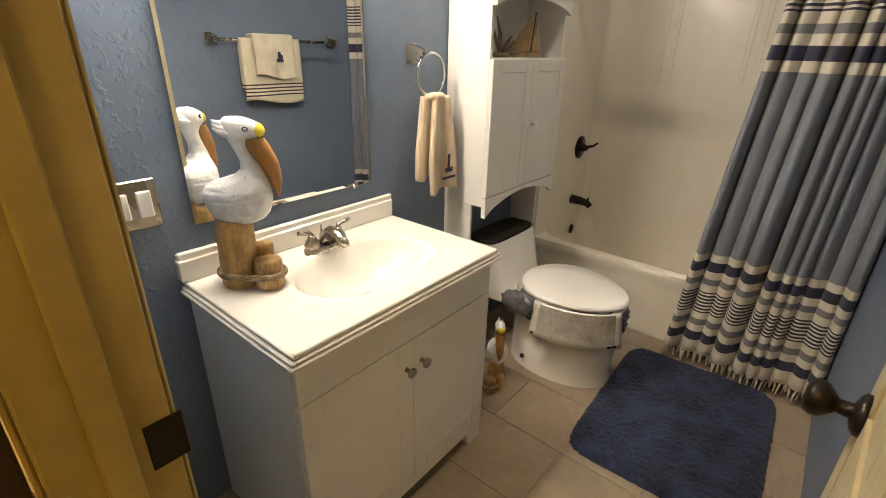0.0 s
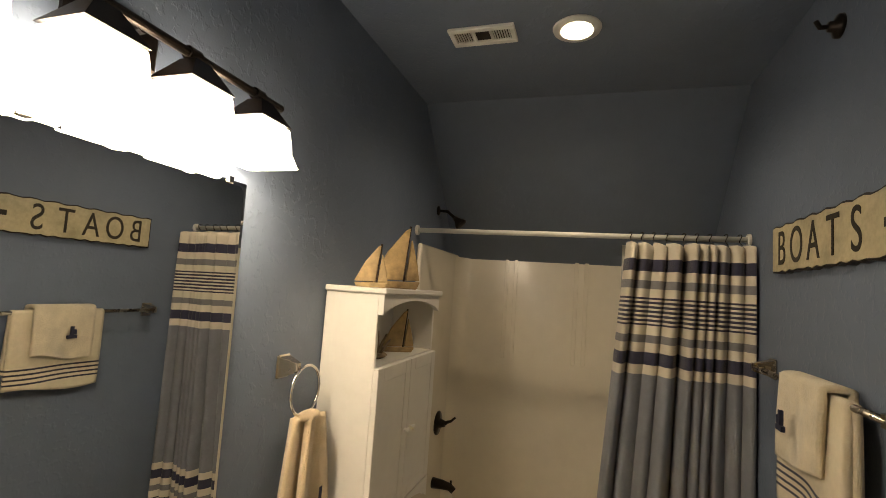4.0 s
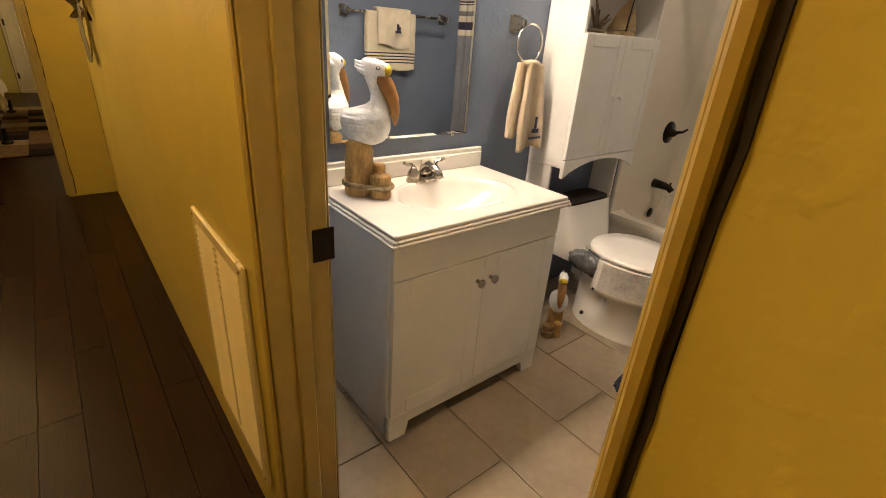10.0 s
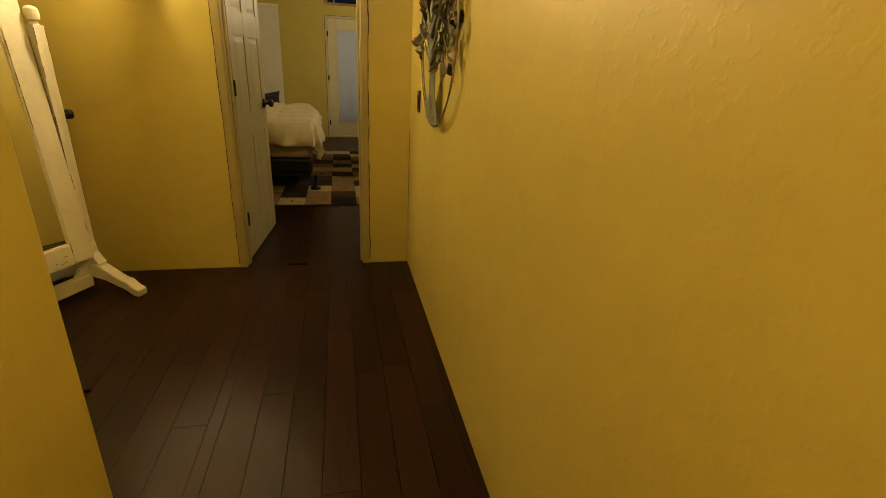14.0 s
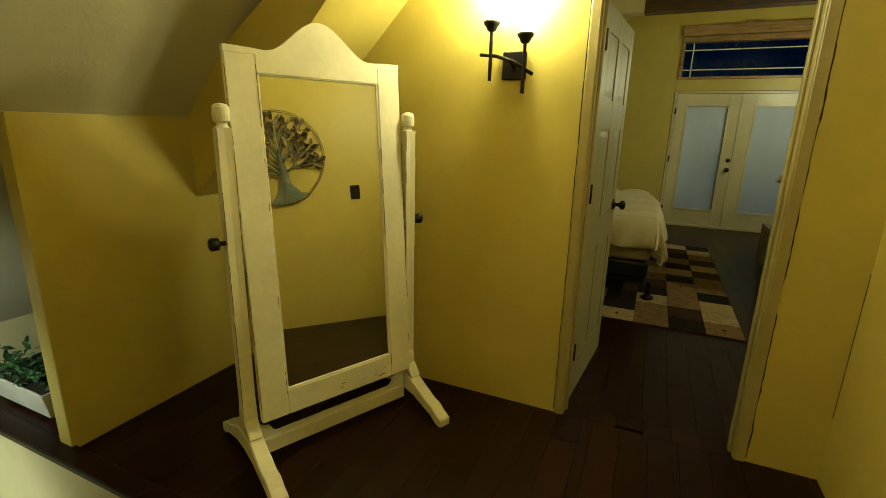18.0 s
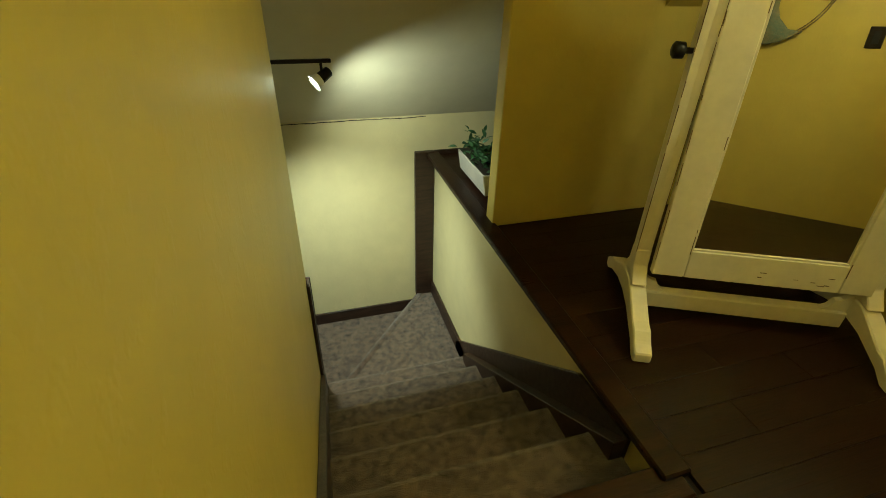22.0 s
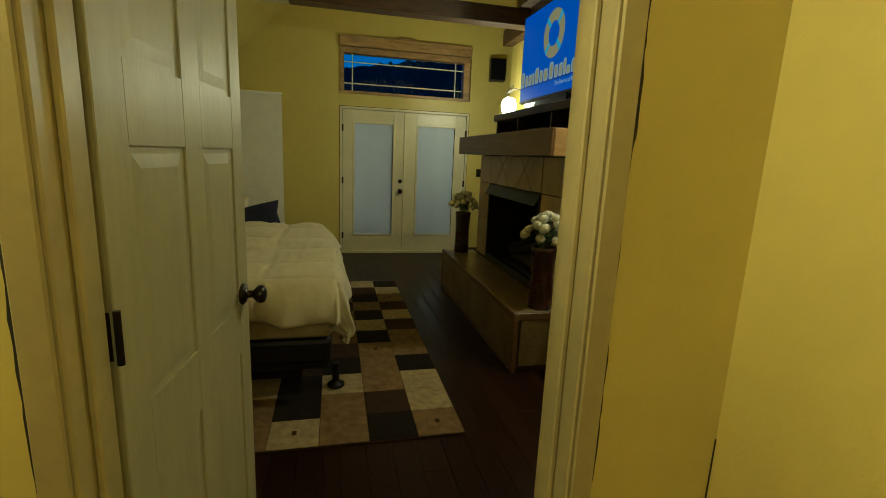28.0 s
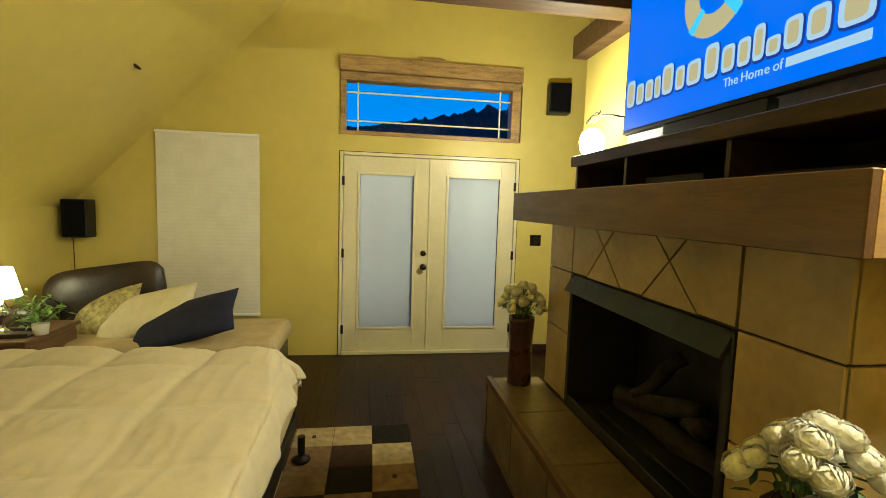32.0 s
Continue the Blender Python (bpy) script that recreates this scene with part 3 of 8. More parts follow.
# faucet
fa = thing("faucet", (0.105, 0.825, 0.812), 0, "brushed nickel two-handle faucet on the vanity top", "faucet")
bp = bmesh.new()
for k in range(5):
    lathe([(0.028, 0), (0.028, 0.008), (0.024, 0.018)], 20, bp, pose(0, -0.052 + k * 0.026, 0))
part("base_plate", bp, NICKEL, fa, smooth=False)
for sy in (-1, 1):
    part("handle_hub", lathe([(0.024, 0.016), (0.025, 0.026), (0.021, 0.040), (0.013, 0.050), (0.010, 0.060)], 18, None, pose(0, sy * 0.052, 0)), NICKEL, fa, smooth=True)
    part("lever", tube([(0, sy * 0.052, 0.058), (-0.004, sy * 0.058, 0.066), (-0.002, sy * 0.080, 0.070), (0.002, sy * 0.098, 0.078)], [0.009, 0.008, 0.0055, 0.007], 10), NICKEL, fa, smooth=True)
part("spout", tube([(-0.004, 0, 0.014), (0.002, 0, 0.044), (0.03, 0, 0.066), (0.065, 0, 0.062), (0.098, 0, 0.044), (0.105, 0, 0.034)], [0.022, 0.021, 0.019, 0.0165, 0.0145, 0.012], 14), NICKEL, fa, smooth=True)
part("lift_rod", tube([(-0.02, 0, 0.01), (-0.02, 0, 0.075)], 0.003, 8), NICKEL, fa)


# pelicans: one plain carved body each, on tied pilings
YEL = mat("yellow_bill_paint", (0.75, 0.55, 0.02), 0.5, var=0.1)
PELW = mat("chipped_white_paint", (0.80, 0.80, 0.79), 0.55, var=0.14, vs=26, bump=0.45, bs=34)
BILL = mat("stained_carved_wood", (0.36, 0.17, 0.045), 0.5, var=0.3, vs=14, bump=0.2, bs=40, stretch=(1, 1, 0.3))
PILE = mat("honey_carved_wood", (0.53, 0.32, 0.11), 0.45, var=0.30, vs=14, bump=0.35, bs=24, stretch=(1.4, 1.4, 0.5))
ROPE = mat("natural_rope", (0.34, 0.25, 0.14), 0.9, var=0.3, vs=40, bump=0.5, bs=200)


def between(table, z):
    """A row of the table at height z, smoothly between its rows."""
    for p, q_ in zip(table, table[1:]):
        if z <= q_[0] + 1e-9:
            f = max(0.0, (z - p[0]) / (q_[0] - p[0]))
            return [a_ + (b_ - a_) * f for a_, b_ in zip(p[1:], q_[1:])]
    return list(table[-1][1:])


# height, back, front and half width of the carved bird, level by level
BIRD = ((0.150, -0.024, 0.032, 0.018), (0.159, -0.044, 0.052, 0.033), (0.173, -0.058, 0.065, 0.043), (0.192, -0.067, 0.072, 0.049), (0.210, -0.071, 0.074, 0.051),
        (0.228, -0.070, 0.073, 0.048), (0.241, -0.061, 0.071, 0.041), (0.249, -0.047, 0.069, 0.035), (0.255, -0.026, 0.067, 0.029), (0.262, 0.000, 0.065, 0.025),
        (0.274, 0.014, 0.060, 0.021), (0.292, 0.015, 0.051, 0.018), (0.310, 0.009, 0.042, 0.017), (0.325, 0.003, 0.041, 0.018), (0.336, -0.003, 0.054, 0.021),
        (0.349, -0.008, 0.068, 0.025), (0.361, -0.010, 0.070, 0.025), (0.372, -0.011, 0.062, 0.022), (0.380, -0.010, 0.046, 0.016), (0.386, -0.002, 0.026, 0.007))
POUCH = ((0.000, 0.016, 0.070, 0.023), (0.15, 0.027, 0.082, 0.023), (0.40, 0.051, 0.095, 0.021), (0.70, 0.070, 0.099, 0.017), (0.90, 0.078, 0.094, 0.011), (1.0, 0.083, 0.088, 0.003))
FWD = 0.015  # how far the bird leans out over its piling
GROOVES = ((-0.088, -0.020, 0.246, 0.010), (-0.092, -0.010, 0.228, 0.006), (-0.090, 0.004, 0.210, 0.002), (-0.080, 0.018, 0.193, -0.004), (0.000, 0.046, 0.236, -0.022))


def pelican(loc, rz, k, label):
    """A carved bird facing +x on a cluster of rope-tied pilings; k scales it."""
    t = thing("pelican_figurine", loc, rz, label, "figurine")
    b = bmesh.new()

    def at(u, w):
        z = 0.150 + 0.236 * w
        x0, x1, hw = between(BIRD, z)
        a = 2 * math.pi * u
        x, y = (x0 + x1) / 2 + (x1 - x0) / 2 * math.cos(a), hw * math.sin(a)
        cut = 0.0
        for g0, g1, gz, arc in GROOVES:
            if g0 < x < g1:
                f = (x - g0) / (g1 - g0)
                cut += math.exp(-((z - gz - arc * math.sin(math.pi * f)) / 0.0022) ** 2) * math.sin(math.pi * f) ** 0.4
        y *= 1 - 0.06 * min(1.0, cut)
        return (k * (x + FWD), k * (y + 0.0006 * nz(x * 60, y * 60, z * 60)), k * z)

    sheet(72, 88, at, b, loop=True)
    for dy, dz in ((-0.008, -0.010), (0.008, -0.008), (-0.004, -0.002), (0.004, 0.0), (0.0, 0.006)):
        tube([(k * (x + FWD), k * y, k * (z + dz)) for x, y, z in ((0.012, dy, 0.360), (-0.006, dy, 0.362), (-0.018, dy * 0.9, 0.366), (-0.029, dy * 0.6, 0.373))], [0.012 * k, 0.0095 * k, 0.006 * k, 0.0015 * k], 8, b)

    def pouch(u, w):
        x0, x1, hw = between(POUCH, w)
        a = 2 * math.pi * u
        return (k * (FWD + (x0 + x1) / 2 + (x1 - x0) / 2 * math.cos(a)), k * hw * math.sin(a), k * (0.341 - 0.136 * w))

    merge(b, sheet(24, 28, pouch, loop=True), None, 1)
    merge(b, ball(((0.058 + FWD) * k, 0, 0.356 * k), (0.0165 * k, 0.0215 * k, 0.0165 * k), u=16, v=10), None, 2)
    for sy in (-1, 1):
        merge(b, ball(((0.036 + FWD) * k, sy * 0.0245 * k, 0.362 * k), (0.0062 * k, 0.0030 * k, 0.0050 * k), u=12, v=8), None, 3)
        merge(b, ball(((0.036 + FWD) * k, sy * 0.0268 * k, 0.3622 * k), (0.0040 * k, 0.0022 * k, 0.0032 * k), u=10, v=6), None, 0)
    piles = ((-0.002, 0.0, 0.045, 0.156, 0.016), (0.061, -0.034, 0.034, 0.070, 0.004), (0.054, 0.016, 0.024, 0.090, 0.002))
    for i, (x, y, r, h, lean) in enumerate(piles):
        def pile(u, w, x=x, y=y, r=r, h=h, lean=lean, i=i):
            a = 2 * math.pi * u
            g = (0.96 if w < 0.04 else 1.0) * (1 - 0.10 * w + 0.05 * nz(math.cos(a) * 1.3, math.sin(a) * 1.3, w + 3 * i, 1.0))
            if w > 0.86:
                g *= max(0.0, 1 - ((w - 0.86) / 0.14) ** 3) ** 0.8
            top = h + lean * -math.sin(a + 0.6) * 0.5
            return (k * (x + r * g * math.cos(a)), k * (y + r * g * math.sin(a)), k * top * min(1.0, w / 0.95))
        merge(b, sheet(24, 22, pile, loop=True), None, 4)
    ring = []
    for i in range(360):
        a = 2 * math.pi * i / 360
        c, s_ = math.cos(a), math.sin(a)
        x, y, r = max(((p[0], p[1], p[2] + 0.002) for p in piles[:2]), key=lambda p: p[0] * c + p[1] * s_ + p[2])
        ring.append(Vector((x + r * c, y + r * s_, 0.034)))
    loop_ = []
    for p, q_ in zip(ring, ring[1:] + ring[:1]):
        n = max(1, int((q_ - p).length / 0.004))
        loop_ += [p.lerp(q_, i / n) for i in range(n)]
    loop_ = loop_[::2]
    turns = len(loop_) // 9
    for strand in range(3):
        pts = []
        for i, p in enumerate(loop_):
            a = 2 * math.pi * (turns * i / len(loop_) + strand / 3)
            out = Vector((p.x - 0.025, p.y + 0.01, 0)).normalized()
            q_ = p + out * 0.0034 * math.cos(a) + Vector((0, 0, 0.0045 * math.sin(a)))
            pts.append(tuple(q_ * k))
        merge(b, tube(pts, 0.0036 * k, 6, closed=True), None, 5)
    bmesh.ops.recalc_face_normals(b, faces=b.faces)
    me = bpy.data.meshes.new("pelican")
    b.to_mesh(me)
    b.free()
    for m in (PELW, BILL, YEL, BLACK, PILE, ROPE):
        me.materials.append(m)
    for p in me.polygons:
        p.use_smooth = True
    ob = new("figure", me)
    ob.parent = t
    return t


pelican((0.130, 0.528, 0.812), 58, 1.15, "carved white pelican figurine on rope-tied wooden pilings")
pelican((0.372, 1.500, 0.001), -50, 0.90, "small carved pelican figurine standing on the floor")

# wall mirror
mi = thing("wall_mirror", (0, 0, 0), 0, "tall bright mirror held by clips on the blue wall", "mirror")
gl = bmesh.new()
M0, M1, MZ0, MZ1 = 0.475, 1.105, 0.962, 1.905
a = [gl.verts.new(p) for p in ((0.003, M0, MZ0), (0.003, M1, MZ0), (0.003, M1, MZ1), (0.003, M0, MZ1))]
c = [gl.verts.new(p) for p in ((0.0042, M0 + 0.010, MZ0 + 0.010), (0.0042, M1 - 0.010, MZ0 + 0.010), (0.0042, M1 - 0.010, MZ1 - 0.010), (0.0042, M0 + 0.010, MZ1 - 0.010))]
o = [gl.verts.new((0.0005, v_.co.y, v_.co.z)) for v_ in a]
gl.faces.new(c)
for i in range(4):
    gl.faces.new((a[i], a[(i + 1) % 4], c[(i + 1) % 4], c[i]))
    gl.faces.new((o[i], o[(i + 1) % 4], a[(i + 1) % 4], a[i]))
bmesh.ops.recalc_face_normals(gl, faces=gl.faces)
for v_ in gl.verts:
    v_.co.x += 0.008 * (MZ1 - v_.co.z) / (MZ1 - MZ0) + 0.0045 * (v_.co.y - M0) / (M1 - M0)
part("glass", gl, MIRROR, mi)
for y_, z_ in ((M0 + 0.09, MZ0), (M1 - 0.07, MZ0), (M0 + 0.12, MZ1), (M1 - 0.06, MZ1)):
    part("clip", box((0.001, y_ - 0.011, z_ - 0.010), (0.019 if z_ < 1.2 else 0.013, y_ + 0.011, z_ + 0.010), 0.003), CHROME, mi, "clear mirror clip")

# vanity light
SHADE = glow("lit_frosted_glass", (1.0, 0.88, 0.70), 26.0)
vl = thing("vanity_light", (0, 0, 0), 0, "four-light bronze vanity bar with frosted glass shades", "wall light")
part("bar", tube([(0.095, 0.32, 2.105), (0.095, 1.10, 2.105)], 0.010, 12), BRONZE, vl)
part("wall_plate", box((0.001, 0.62, 2.06), (0.022, 0.80, 2.15), 0.006), BRONZE, vl)
part("arm", tube([(0.02, 0.71, 2.105), (0.09, 0.71, 2.105)], 0.012, 10), BRONZE, vl)
for y_ in (0.42, 0.62, 0.815, 1.01):
    part("collar", tube([(0.095, y_ - 0.014, 2.105), (0.095, y_ + 0.014, 2.105)], 0.0145, 12), BRONZE, vl)
    cp = bmesh.new()
    lo = [cp.verts.new((0.105 + sx * 0.056, y_ + sy * 0.056, 2.035)) for sx, sy in ((-1, -1), (1, -1), (1, 1), (-1, 1))]
    hi = [cp.verts.new((0.105 + sx * 0.020, y_ + sy * 0.020, 2.088)) for sx, sy in ((-1, -1), (1, -1), (1, 1), (-1, 1))]
    cp.faces.new(lo[::-1])
    cp.faces.new(hi)
    for i in range(4):
        cp.faces.new((lo[i], lo[(i + 1) % 4], hi[(i + 1) % 4], hi[i]))
    part("cap", cp, BRONZE, vl)
    sh = bmesh.new()
    prof = ((0.050, 2.032), (0.054, 2.00), (0.057, 1.968), (0.070, 1.936))
    rings = [[sh.verts.new((0.105 + sx * r, y_ + sy * r, z)) for sx, sy in ((-1, -1), (0, -1.02), (1, -1), (1.02, 0), (1, 1), (0, 1.02), (-1, 1), (-1.02, 0))] for r, z in prof]
    for r0, r1 in zip(rings, rings[1:]):
        for i in range(8):
            sh.faces.new((r0[i], r0[(i + 1) % 8], r1[(i + 1) % 8], r1[i]))
    sh.faces.new(rings[0])
    thick(part("shade", sh, SHADE, vl, "frosted square glass shade"), 0.004)

# towel ring and hand towel
TAN = mat("tan_terry_cloth", (0.62, 0.49, 0.32), 0.95, var=0.10, vs=20, bump=0.6, bs=260, sheen=0.4)
CREAM = mat("cream_terry_cloth", (0.74, 0.66, 0.50), 0.95, var=0.08, vs=20, bump=0.6, bs=260, sheen=0.4)
NAVY = mat("navy_thread", (0.02, 0.025, 0.06), 0.9, var=0.2)
tr = thing("towel_ring", (0, 1.34, 1.40), 0, "brushed nickel towel ring on the blue wall", "towel ring")
part("wall_plate", box((0.001, -0.030, -0.035), (0.010, 0.030, 0.035), 0.004), NICKEL, tr)
pb = bmesh.new()
a = [pb.verts.new((0.010, sy * 0.026, sz * 0.030)) for sy, sz in ((-1, -1), (1, -1), (1, 1), (-1, 1))]
c = [pb.verts.new((0.060, sy * 0.012, sz * 0.014)) for sy, sz in ((-1, -1), (1, -1), (1, 1), (-1, 1))]
pb.faces.new(c)
for i in range(4):
    pb.faces.new((a[i], a[(i + 1) % 4], c[(i + 1) % 4], c[i]))
part("post", pb, NICKEL, tr)
part("ring", tube([(0.064, 0.042 + 0.075 * math.sin(2 * math.pi * i / 36), -0.072 + 0.075 * math.cos(2 * math.pi * i / 36)) for i in range(36)], 0.005, 8, closed=True), CHROME, tr, smooth=True)
ht = thing("hand_towel", (0.066, 1.405, 1.252), 0, "tan hand towel with lighthouse embroidery on the ring", "towel")


def fall(w0, w1, length, x, y, lean, seed):
    def at(u, w):
        s = u - 0.5
        wd = w0 + (w1 - w0) * min(1, w * 1.5)
        return (x + 0.009 * math.sin(7 * u + seed) * (0.5 + w) + lean * w, y + s * wd + 0.02 * (seed - 1) * w, -length * w - 0.010 * math.sin(5 * u + seed) * w)
    return at


thick(part("back_fall", sheet(14, 22, fall(0.090, 0.140, 0.31, -0.008, -0.024, -0.002, 0.5)), TAN, ht, smooth=True), 0.024, 0)
front = part("front_fall", sheet(16, 26, fall(0.080, 0.150, 0.37, 0.018, 0.010, 0.006, 1.6)), TAN, ht, smooth=True)
thick(front, 0.022, 0)
part("fold_top", ball((0.006, -0.004, -0.002), (0.027, 0.052, 0.016)), TAN, ht, smooth=True)
ly = 0.036
for nm, lo, hi in (("lighthouse_motif", (0.046, ly - 0.008, -0.275), (0.0475, ly + 0.008, -0.222)), ("lighthouse_motif", (0.046, ly - 0.022, -0.295), (0.0475, ly + 0.024, -0.276)), ("hem_motif", (0.047, ly - 0.040, -0.322), (0.0485, ly + 0.042, -0.312))):
    part(nm, box(lo, hi), NAVY, ht, "dark lighthouse embroidery")

# light switch by the mirror
sw = thing("switch_plate", (0.0, 0.345, 1.045), 0, "nickel double rocker switch plate on the blue wall", "light switch")
part("plate", box((0.001, -0.062, -0.062), (0.008, 0.058, 0.062), 0.003), NICKEL, sw)
for y_ in (-0.028, 0.024):
    part("rocker", box((0.007, y_ - 0.017, -0.034), (0.014, y_ + 0.017, 0.034), 0.003), WHITE, sw, "white rocker")

# over-toilet cabinet
oc = thing("toilet_cabinet", (0, 0, 0), 0, "tall white over-toilet cabinet with arched niche", "cabinet")
C0, C1, CX = 1.55, 2.15, 0.228
part("side_panel", box((0.004, C0, 0.80), (CX - 0.02, C0 + 0.018, 1.635), 0.002), WHITE, oc)
part("side_panel", box((0.004, C1 - 0.018, 0.80), (CX - 0.02, C1, 1.635), 0.002), WHITE, oc)
part("lower_leg", box((0.004, C0 + 0.002, 0.0), (0.150, C0 + 0.018, 0.80), 0.002), WHITE, oc)
part("lower_leg", box((0.004, C1 - 0.018, 0.0), (0.150, C1 - 0.002, 0.80), 0.002), WHITE, oc)
part("back_panel", box((0.006, C0 + 0.018, 0.80), (0.012, C1 - 0.018, 1.635)), WHITE, oc)
part("top_board", box((0.004, C0 - 0.012, 1.635), (CX + 0.012, C1 + 0.012, 1.655), 0.004), WHITE, oc)
for z_ in (0.835, 1.375):
    part("shelf", box((0.012, C0 + 0.018, z_), (CX - 0.022, C1 - 0.018, z_ + 0.015)), WHITE, oc)


def arch(y0, y1, z_edge, z_mid, z_top, n=14):
    out = [(y0, z_top), (y0, z_edge)]
    out += [(y0 + (y1 - y0) * i / n, z_edge + (z_mid - z_edge) * math.sin(math.pi * i / n) ** 0.7) for i in range(1, n)]
    return out + [(y1, z_edge), (y1, z_top)]


part("arched_rail", prism(arch(C0, C1, 1.565, 1.612, 1.635), "x", CX - 0.02, CX), WHITE, oc)
part("arched_apron", prism(arch(C0, C1, 0.755, 0.825, 0.842), "x", CX - 0.02, CX), WHITE, oc)
for y0, y1, ky in ((C0, 1.849, 1.825), (1.851, C1, 1.875)):
    d = bmesh.new()
    for a, b in (((CX - 0.02, y0, 0.845), (CX, y0 + 0.05, 1.385)), ((CX - 0.02, y1 - 0.05, 0.845), (CX, y1, 1.385)), ((CX - 0.02, y0 + 0.05, 1.335), (CX, y1 - 0.05, 1.385)), ((CX - 0.02, y0 + 0.05, 0.845), (CX, y1 - 0.05, 0.895))):
        box(a, b, 0.002, bm=d)
    dd = part("cabinet_door", d, WHITE, oc)
    part("door_panel", box((CX - 0.018, y0 + 0.048, 0.893), (CX - 0.0025, y1 - 0.048, 1.337), 0.001), WHITE, dd)
    part("knob", lathe([(0.006, 0), (0.005, 0.01), (0.012, 0.016), (0.012, 0.022), (0.005, 0.025)], 14, None, pose(CX, ky, 1.12, 0, 90, 0)), WHITE, dd, smooth=True)

# wooden sail boats
SAILW = mat("pale_plywood", (0.56, 0.40, 0.20), 0.6, var=0.25, vs=7, bump=0.1, bs=30, stretch=(1, 6, 1))


def sailboat(loc, rz, k, label):
    """A flat cut-out sail boat standing on its hull, x its length."""
    t = thing("sailboat_ornament", loc, rz, label, "ornament")
    part("hull", prism([(-0.085 * k, 0.0), (0.075 * k, 0.0), (0.088 * k, 0.030 * k), (-0.098 * k, 0.024 * k)], "y", -0.011, 0.011, bev=0.003), SAILW, t)
    part("mainsail", prism([(-0.098 * k, 0.030 * k), (0.018 * k, 0.032 * k), (0.036 * k, 0.235 * k), (0.020 * k, 0.225 * k), (-0.045 * k, 0.14 * k)], "y", -0.009, 0.009, bev=0.002), SAILW, t)
    part("jib", prism([(0.030 * k, 0.032 * k), (0.085 * k, 0.034 * k), (0.072 * k, 0.10 * k), (0.046 * k, 0.19 * k)], "y", -0.009, 0.009, bev=0.002), SAILW, t)
    part("mast", tube([(0.024 * k, 0, 0.02 * k), (0.038 * k, 0, 0.243 * k)], 0.004, 8), DARKW, t)
    part("boom", tube([(-0.06 * k, 0.009, 0.034 * k), (0.03 * k, 0.009, 0.036 * k)], 0.004, 8), DARKW, t)
    return t


sailboat((0.150, 1.605, 1.655), 22, 0.64, "small pale plywood sail boat standing on the cabinet")
sailboat((0.140, 1.855, 1.655), 38, 1.06, "large pale plywood sail boat standing on the cabinet")
sailboat((0.125, 1.955, 1.390), 34, 0.74, "plywood sail boat standing in the cabinet niche")
DRIFT = mat("grey_driftwood", (0.22, 0.16, 0.10), 0.8, var=0.4, vs=20, bump=0.4, bs=60)
dr = thing("driftwood_ornament", (0.13, 1.74, 1.390), 0, "small dark driftwood ornament in the cabinet niche", "ornament")
for i in range(7):
    a = i * 0.9
    part("twig", tube([(0.0, 0, 0.006), (0.02 * math.cos(a), 0.05 * math.sin(a), 0.03 + 0.012 * i), (0.03 * math.cos(a), 0.09 * math.sin(a), 0.05 + 0.016 * i)], [0.008, 0.006, 0.003], 7), DRIFT, dr, smooth=True)
part("base", ball((0, 0, 0.010), (0.03, 0.06, 0.012)), DRIFT, dr, smooth=True)

# toilet
TY = 1.868
to = thing("toilet", (0.028, TY - 0.012, 0), 0, "white one-piece toilet with closed lid", "toilet")


def egg(a, r0, r1, w):
    """Elongated bowl outline: front half longer than the back."""
    c, s_ = math.cos(a), math.sin(a)
    return ((r1 if c > 0 else r0) * c, w * s_)


def ped(u, wv):
    a = 2 * math.pi * u
    z = wv * 0.385
    flare = max(0.0, 1 - wv * 7) ** 1.5
    ex, ey = egg(a, 0.24, 0.262 + 0.012 * wv + 0.014 * flare, 0.150 + 0.032 * wv ** 1.6 + 0.030 * (1 - wv) ** 4)
    dent = math.exp(-((ex + 0.07) / 0.062) ** 2 - ((z - 0.150) / 0.058) ** 2)
    return (0.475 + ex, ey * (1 - 0.62 * dent), z)


pd = sheet(72, 28, ped, loop=True)
part("bowl", pd, PORC, to, smooth=True)
for k_, (z0, z1, gr) in enumerate(((0.385, 0.405, 0.0), (0.407, 0.432, 0.004))):
    lid = bmesh.new()
    rings = []
    for f, z in ((0.97, z0), (1.0, z0 + 0.006), (1.0, z1 - 0.008), (0.95, z1), (0.5, z1 + 0.004 * k_), (0.02, z1 + 0.006 * k_)):
        rings.append([lid.verts.new((0.470 + egg(2 * math.pi * i / 40, 0.200, 0.292 + gr, 0.206)[0] * f, egg(2 * math.pi * i / 40, 0.200, 0.292, 0.206)[1] * f, z)) for i in range(40)])
    for r0, r1 in zip(rings, rings[1:]):
        for i in range(40):
            lid.faces.new((r0[i], r0[(i + 1) % 40], r1[(i + 1) % 40], r1[i]))
    lid.faces.new(rings[0][::-1])
    lid.faces.new(rings[-1])
    part(("seat", "lid")[k_], lid, PORC, to, smooth=True)


def tank(u, wv):
    a = 2 * math.pi * u
    z = 0.30 + wv * 0.29
    dep = 0.30 - 0.12 * wv ** 0.7
    cx, cy = math.cos(a), math.sin(a)
    sq = 1 / max(abs(cx) ** 5 + abs(cy) ** 5, 1e-6) ** 0.2
    return (0.012 + dep / 2 + dep / 2 * cx * sq, (0.165 + 0.045 * wv) * cy * sq, z)


